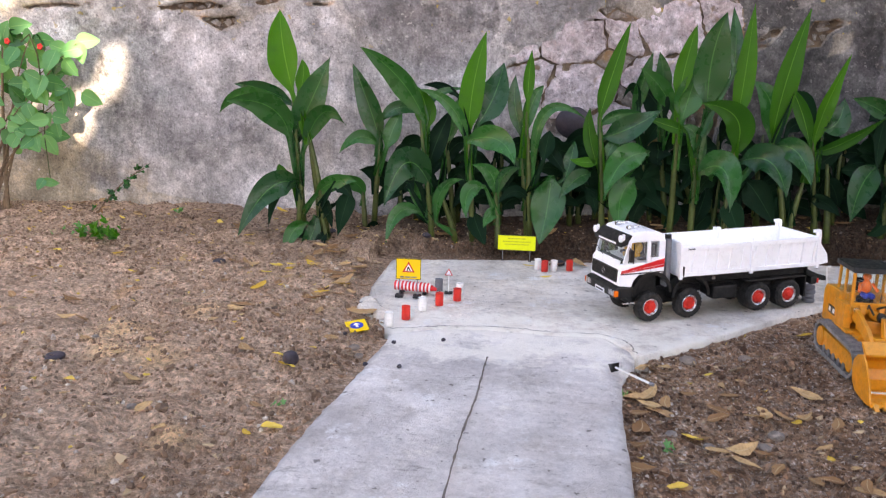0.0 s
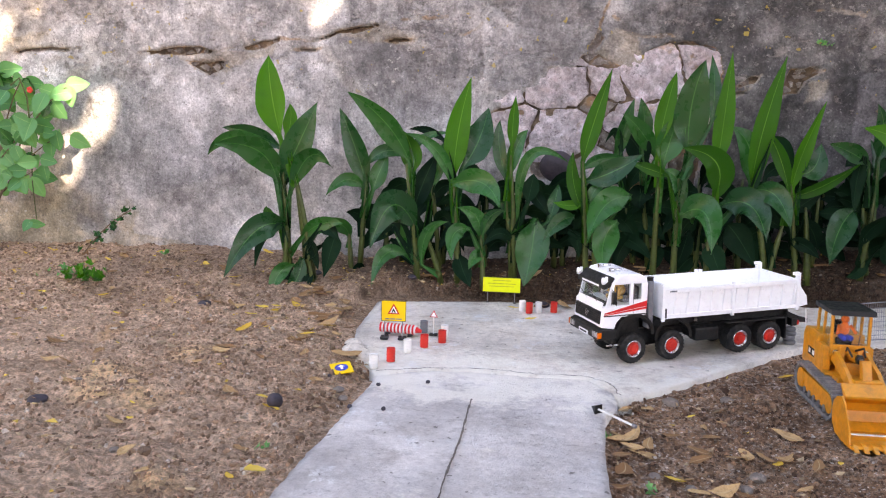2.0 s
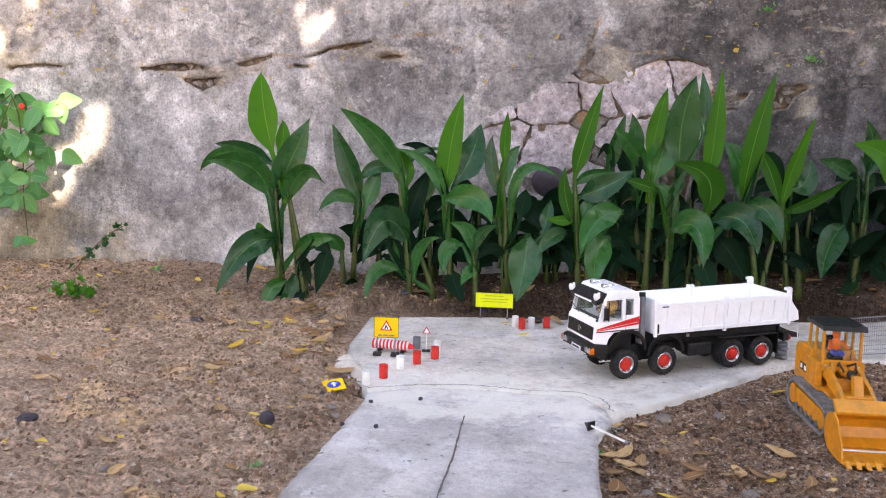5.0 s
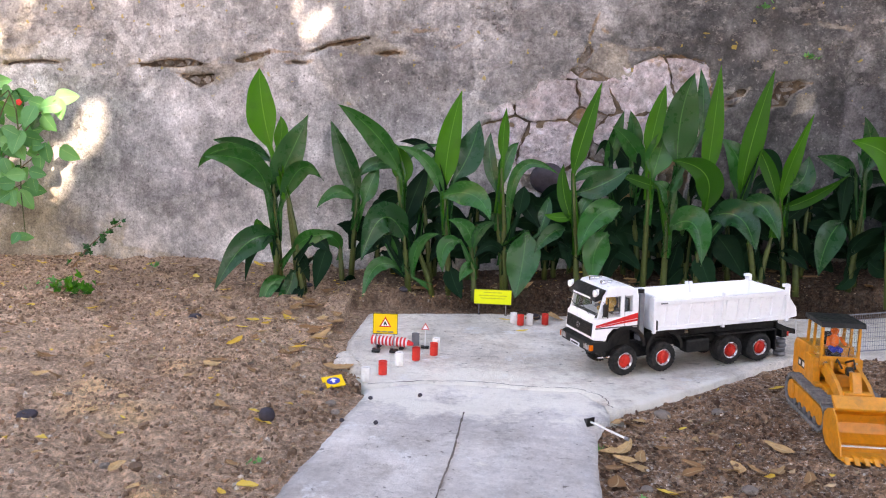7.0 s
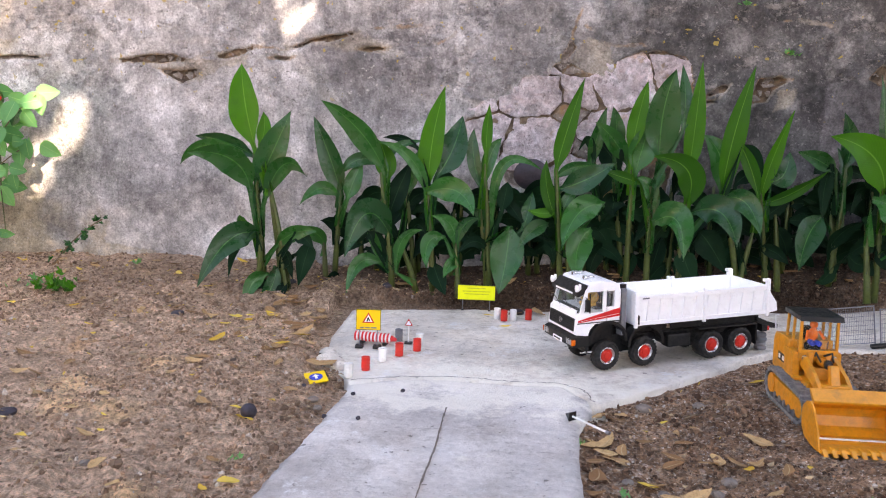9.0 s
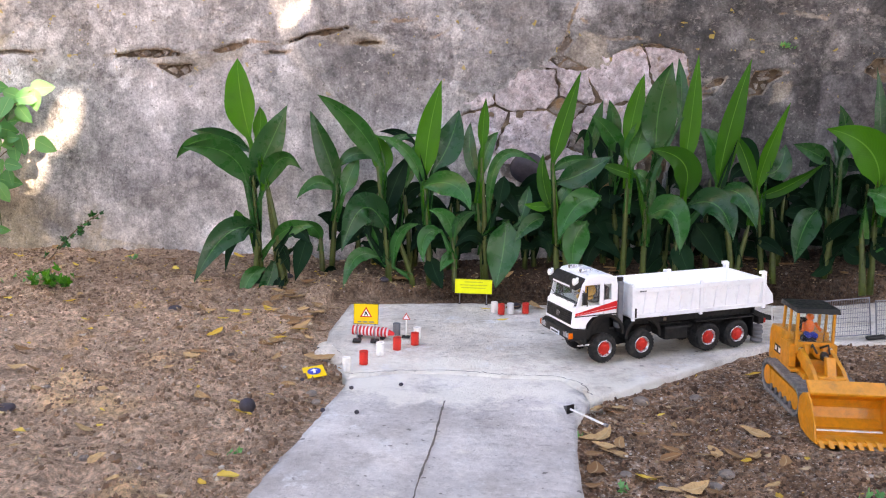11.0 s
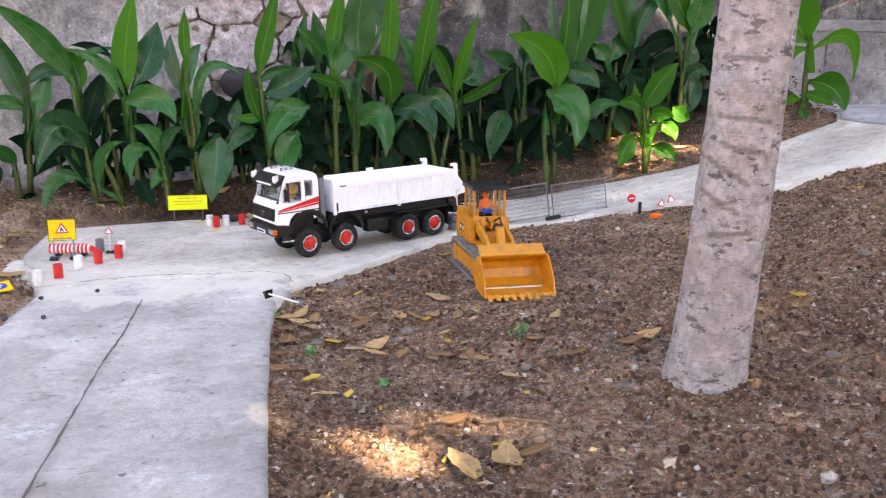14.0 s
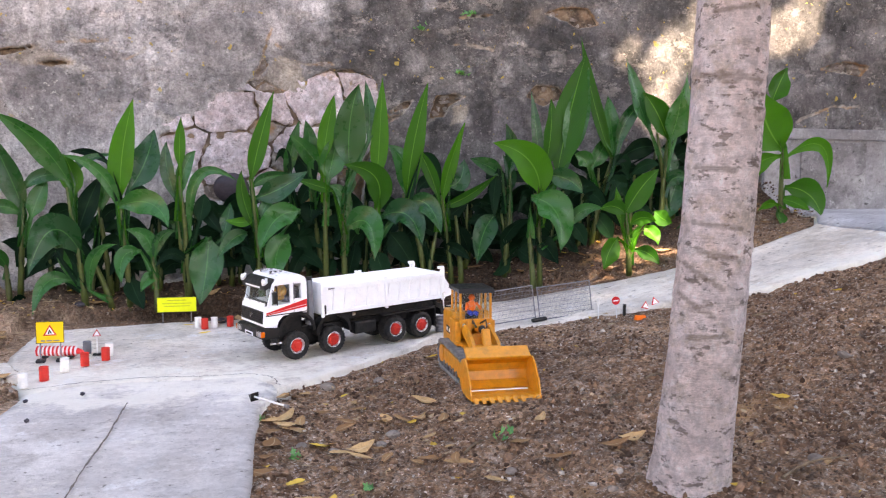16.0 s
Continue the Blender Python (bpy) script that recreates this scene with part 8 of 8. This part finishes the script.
def litter():
    """Small torn bits of leaf and straw strewn over the soil, too many to count."""
    rng = random.Random(9)
    nr = np.random.RandomState(9)
    X, Y = nr.uniform(-2.2, 2.3, 26000), nr.uniform(0.75, 2.93, 26000)
    thick = 0.10 + 0.16 * (X < -0.2) + 0.42 * sstep(Y, 2.1, 2.5) * (1 - 0.35 * (X > 0.2)) + 0.30 * sstep(X, -0.95, -0.55) * (X < -0.3) * sstep(Y, 1.6, 1.9) + 0.2 * sstep(0.75 - X, 0, 0.4) * (X > 0.2)
    keep = (on_slab(X, Y) > 0.012) & (nr.rand(len(X)) < thick * (0.75 + 0.7 * vnoise(X, Y, 4, 33, 3)))
    X, Y = X[keep], Y[keep]
    Z = ground_height(X, Y)
    verts, faces = [], []
    for x, y, z in zip(X, Y, Z):
        z += rng.uniform(0.003, 0.008)
        a, L = rng.uniform(0, 6.28), rng.uniform(0.0025, 0.0075) + (rng.uniform(0.002, 0.010) if rng.random() < 0.12 else 0)
        w = L * rng.uniform(0.25, 0.6)
        i = len(verts)
        for u, v in ((-1, rng.uniform(-1, 1)), (rng.uniform(-0.5, 0.6), -1), (1, rng.uniform(-1, 1)), (rng.uniform(-0.6, 0.5), 1)):
            px, py = u * L, v * w
            verts.append((x + px * math.cos(a) - py * math.sin(a), y + px * math.sin(a) + py * math.cos(a), z + rng.uniform(-0.003, 0.004)))
        faces.append((i, i + 1, i + 2, i + 3))
    n = Nodes("leaf_litter")
    r = n.island()
    c = n.mix(n.ramp(r, 0.0, 0.6), (0.09, 0.055, 0.035), (0.44, 0.31, 0.18))
    c = n.mix(n.ramp(r, 0.84, 0.86), c, (0.56, 0.45, 0.35))
    c = n.mix(n.ramp(r, 0.90, 0.92), c, (0.66, 0.43, 0.07))
    ob = from_arrays("leaf_litter", verts, faces, n.done(c, 0.8), smooth=False)
    tagged(ob, "torn bits of dry leaf strewn over the soil", "litter", kind="stuff")


litter()


def clods():
    """Crumbs, clods and grit on the soil: one mesh of thousands of rough lumps."""
    rng = random.Random(13)
    bm = bmesh.new()
    bmesh.ops.create_icosphere(bm, subdivisions=1, radius=1)
    base_v = np.array([v.co[:] for v in bm.verts])
    base_f = np.array([[v.index for v in f.verts] for f in bm.faces])
    bm.free()
    V, F, n = [], [], 0
    nr = np.random.RandomState(5)
    pts = np.stack([nr.uniform(-2.25, 2.75, 150000), 0.62 + 2.32 * nr.rand(150000) ** 1.35], -1)
    d = on_slab(pts[:, 0], pts[:, 1])
    patch = vnoise(pts[:, 0], pts[:, 1], 3.0, 77, 3)
    keep = (d > 0.004) & (nr.rand(len(pts)) < 0.92 + 0.08 * sstep(pts[:, 0], -0.2, 0.3) + 0.4 * sstep(pts[:, 1], 2.2, 2.6)) & ~((np.abs(pts[:, 0] - 0.78) < 0.10) & (np.abs(pts[:, 1] - 1.75) < 0.24)) & (nr.rand(len(pts)) < 0.50 + 0.7 * patch)
    pts = pts[keep]
    Z = ground_height(pts[:, 0], pts[:, 1])
    for (x, y), z in zip(pts, Z):
        s = 0.0014 + 0.0036 * nr.rand() ** 2 + (0.006 * nr.rand() ** 2 if nr.rand() < 0.06 else 0)
        v = base_v * (s * nr.uniform(0.7, 1.3, 3)) * (1 + 0.40 * nr.uniform(-1, 1, (len(base_v), 1)))
        V.append(v + (x, y, z + s * 0.25))
        F.append(base_f + n)
        n += len(base_v)
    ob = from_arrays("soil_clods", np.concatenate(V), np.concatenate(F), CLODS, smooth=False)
    tagged(ob, "loose crumbs and clods of brown soil with grit", "soil", kind="stuff")


clods()


# ---- climber, seedlings and wall weeds ----
def lobed(length, seed):
    """A soft lobed leaf with its stalk at the origin."""
    rng = random.Random(seed)
    bm = bmesh.new()
    uv = bm.loops.layers.uv.new("map")
    c = bm.verts.new((0, length * 0.42, 0.0))
    ring = []
    n = 30
    for k in range(n):
        a = 2 * math.pi * k / n
        r = length * 0.5 * (0.85 + 0.34 * math.cos(5 * (a - math.pi / 2)) * (0.6 + 0.4 * math.sin(a)) + rng.uniform(-0.05, 0.05))
        p = Vector((r * 0.92 * math.cos(a), length * 0.42 + r * math.sin(a), -0.10 * length * math.cos(2 * a) + rng.uniform(-0.02, 0.02) * length))
        ring.append(bm.verts.new(p))
    for k in range(n):
        f = bm.faces.new((c, ring[k], ring[(k + 1) % n]))
        for lp in f.loops:
            lp[uv].uv = (lp.vert.co.x / length + 0.5, lp.vert.co.y / length)
    return bm


def ovate(length, seed):
    """A broad soft leaf with a short point, folded a little along its rib, stalk at the origin."""
    rng = random.Random(seed)
    bm = bmesh.new()
    uv = bm.loops.layers.uv.new("map")
    rows, sag = [], rng.uniform(0.05, 0.3)
    for i in range(9):
        t = i / 8
        w = length * 0.40 * (math.sin(math.pi * t ** 0.8) ** 0.75) * (1 - 0.25 * t) + 0.0005
        rows.append([(bm.verts.new((u * w, t * length, -sag * length * t * t + abs(u) * w * 0.28)), (u * 0.5 + 0.5, t)) for u in (-1, -0.5, 0, 0.5, 1)])
    for a, b in zip(rows, rows[1:]):
        for k in range(4):
            q = (a[k], a[k + 1], b[k + 1], b[k])
            f = bm.faces.new([v for v, _ in q])
            for lp, (_, m) in zip(f.loops, q):
                lp[uv].uv = m
    return bm


def climber():
    """A shrub with soft rounded leaves in threes that leans on the wall and hangs one long runner."""
    x0, y0 = -1.80, 2.76
    e = holder("climbing_shrub", pose(x0, y0, soil_z(x0, y0)))
    tagged(e, "leafy pale green climbing shrub against the wall", "shrub")
    rng = random.Random(4)
    tips = ((-0.02, -0.03, 0.66), (0.10, -0.06, 0.62), (0.26, -0.05, 0.60), (-0.10, 0.0, 0.52), (0.14, -0.08, 0.48), (0.24, -0.04, 0.44), (0.04, -0.06, 0.38), (-0.14, -0.02, 0.34), (0.12, -0.05, 0.30), (-0.02, 0.02, 0.58), (0.18, 0.0, 0.56), (-0.20, 0.0, 0.62))
    ends = []
    for k, tip in enumerate(tips):
        root = Vector((-0.10 - 0.012 * k, 0.02, -0.02))
        t = Vector(tip)
        bend = Vector((root.x * 0.7 + t.x * 0.3, 0.0, t.z * 0.72))
        pts = [root * (1 - s) ** 2 + bend * 2 * s * (1 - s) + t * s * s for s in np.linspace(0, 1, 8)]
        part("branch", tube(bmesh.new(), pts, list(np.linspace(0.005 if k % 3 else 0.008, 0.0015, 8)), 6), TWIG, e)
        ends += [(pts[-1], 1.0), (pts[-2].lerp(pts[-1], 0.3), 0.95), (pts[-3], 0.9)]
    # the long runner that hangs down in front of the wall
    run = [Vector(p) for p in ((0.06, -0.06, 0.60), (0.10, -0.07, 0.625), (0.125, -0.07, 0.56), (0.135, -0.07, 0.42), (0.13, -0.07, 0.27), (0.14, -0.07, 0.13))]
    part("branch", tube(bmesh.new(), run, [0.003, 0.003, 0.0028, 0.0025, 0.002, 0.0015], 6), STEM, e, "pale green hanging runner")
    ends += [(Vector((0.155, -0.07, 0.45)), 0.8), (Vector((0.17, -0.07, 0.34)), 0.85), (Vector((0.09, -0.07, 0.28)), 0.75), (Vector((0.145, -0.07, 0.13)), 0.6)]
    for k, (p, big) in enumerate(ends):
        turn = rng.uniform(-60, 60)
        for j, (fan, reach) in enumerate(((0, 1.0), (72, 0.9), (-72, 0.9))):
            q = p + Vector((rng.uniform(-0.02, 0.02), rng.uniform(-0.03, 0.02), rng.uniform(-0.015, 0.015)))
            leaf_turn = Euler((0, radians(turn + fan + 180 + rng.uniform(-15, 15)), 0)).to_matrix().to_4x4()
            lie = pose(0, 0, 0, 90 + rng.uniform(-35, 35), rng.uniform(-25, 25), 0)
            skin = LEAF_BUSH if rng.random() < 0.93 else LEAF
            part("leaf", ovate(0.085 * big * reach * rng.uniform(0.8, 1.1), 3 * k + j), skin, e, smooth=True).matrix_local = Matrix.Translation(q) @ leaf_turn @ lie
    for x, z in ((0.03, 0.60), (0.15, 0.585)):
        fl = bmesh.new()
        for k in range(5):
            a = 2 * math.pi * k / 5
            bmesh.ops.create_uvsphere(fl, u_segments=8, v_segments=5, radius=1, matrix=pose(0.006 * math.cos(a), 0, 0.006 * math.sin(a)) @ Matrix.Diagonal((0.006, 0.003, 0.006, 1)))
        part("bud", fl, RED, e, "small dark red bud").matrix_local = pose(x, -0.09, z)


climber()


def sprig(x, y, z, spread, count, seed, label, size=0.03, trail=None, material=None):
    e = holder("weed", pose(x, y, z))
    tagged(e, label, "weed")
    rng = random.Random(seed)
    if trail:
        pts = [Vector((trail[0] * s, trail[1] * s, trail[2] * s + 0.02 * math.sin(3 * s))) for s in np.linspace(0, 1, 6)]
        part("stem", tube(bmesh.new(), pts, [0.0022] * 6, 6), TWIG, e)
    for k in range(count):
        s = rng.random()
        p = Vector((trail[0] * s, trail[1] * s, trail[2] * s)) if trail else Vector((0, 0, 0.004))
        p += Vector((rng.gauss(0, spread), rng.gauss(0, spread * 0.6), abs(rng.gauss(0, spread * 0.5))))
        part("leaf", lobed(size * rng.uniform(0.6, 1.2), seed * 50 + k), material or LEAF_BUSH, e).matrix_local = Matrix.Translation(p) @ pose(0, 0, 0, rng.uniform(20, 80), rng.uniform(-40, 40), rng.uniform(0, 360))


sprig(-1.50, 2.70, soil_z(-1.50, 2.70), 0.012, 26, 3, "thin trailing weed with small grey-green leaves by the wall", 0.026, (0.20, -0.02, 0.17), LEAF)
sprig(-1.38, 2.45, soil_z(-1.38, 2.45), 0.035, 26, 5, "wilted green weed lying on the soil", 0.034, (0.10, -0.06, 0.012), LEAF_YOUNG)
sprig(-1.50, 2.47, soil_z(-1.50, 2.47), 0.02, 9, 6, "wilted green weed lying on the soil", 0.026, (0.08, 0.03, 0.012))
sprig(0.325, 1.36, soil_z(0.325, 1.36), 0.010, 6, 8, "tiny bright green seedling in the soil", 0.015)
sprig(0.262, 1.56, soil_z(0.262, 1.56), 0.006, 4, 9, "tiny bright green seedling beside the slab", 0.016)
sprig(0.70, 1.285, soil_z(0.70, 1.285), 0.010, 4, 10, "fallen fresh green leaves on the soil", 0.020)
sprig(0.44, 1.19, soil_z(0.44, 1.19), 0.012, 4, 12, "tiny bright green seedling in the soil", 0.017)
sprig(-0.37, 1.36, soil_z(-0.37, 1.36), 0.012, 4, 14, "tiny bright green seedling in the soil", 0.015)
sprig(-1.22, 2.72, soil_z(-1.22, 2.72), 0.014, 5, 15, "small fresh green weed by the wall", 0.026)
for k, (x, z) in enumerate(((1.02, 0.865), (0.87, 1.027), (1.05, 1.09))):
    sprig(x, WALL_Y - 0.006, z, 0.012, 9, 30 + k, "small green weed rooted in the wall", 0.02)


def twig(x, y, turn, length):
    pts = [Vector((length * s, 0.012 * math.sin(4 * s), 0.006 + 0.006 * math.sin(3 * s))) for s in np.linspace(0, 1, 6)]
    ob = part("twig", tube(bmesh.new(), pts, list(np.linspace(0.0028, 0.0012, 6)), 6), TWIG)
    ob.matrix_world = pose(x, y, soil_z(x, y), 0, 0, turn)
    tagged(ob, "thin dry twig lying on the soil", "twig")


for x, y, a, L in ((0.50, 1.75, 10, 0.10), (0.62, 1.26, 35, 0.14), (0.98, 1.42, 50, 0.09), (1.05, 0.95, 20, 0.2), (0.55, 0.98, -25, 0.16), (-0.9, 2.62, 15, 0.14), (1.5, 1.72, -30, 0.1), (1.12, 1.55, 5, 0.08)):
    twig(x, y, a, L)

# hairline cracks in the concrete
def crack(points, width, parent, label):
    ob = part("crack", slab_crack(points, width, 0.0008 if width > 0.002 else 0.004), paint("crack_dirt_" + str(len(points)), (112, 102, 95), 0.95), parent, label)
    return ob


crack([(-0.013, 1.672), (-0.015, 1.60), (-0.015, 1.54), (-0.016, 1.43), (-0.020, 1.357), (-0.024, 1.288), (-0.025, 1.184), (-0.027, 1.0), (-0.03, 0.8)], 0.0024, pavement_near, "dark crack along the slab")
crack([(0.12, 1.876), (0.24, 1.885), (0.29, 1.84), (0.30, 1.79), (0.305, 1.76)], 0.0014, apron, "dark hairline crack")
crack([(-0.25, 1.82), (-0.12, 1.872), (-0.018, 1.888), (0.06, 1.884), (0.12, 1.876)], 0.0018, apron, "dark hairline crack")
crack([(-0.2, 2.13), (-0.05, 2.10), (0.05, 2.12)], 0.0007, apron, "dark hairline crack")


def yellow_pot(x, y):
    """A yellow thing of unknown kind, built as a pot with a dark stick that leans in it."""
    z = slab_z(x) + 0.006
    e = holder("pot", pose(x, y, z))
    tagged(e, "yellow thing of unknown kind on the landing by the wall", "pot")
    part("body", lathe(bmesh.new(), [(0, 0), (0.040, 0), (0.046, 0.006), (0.050, 0.105), (0.053, 0.108), (0.053, 0.120), (0.047, 0.120), (0.045, 0.02), (0, 0.018)], Matrix.Identity(4), 28), YELLOW, e, smooth=True)
    part("stick", rod(bmesh.new(), (0.01, 0.0, 0.018), (0.03, 0.02, 0.36), 0.009, 10), BLACK, e, "dark upright stick")


yellow_pot(3.42, 2.86)
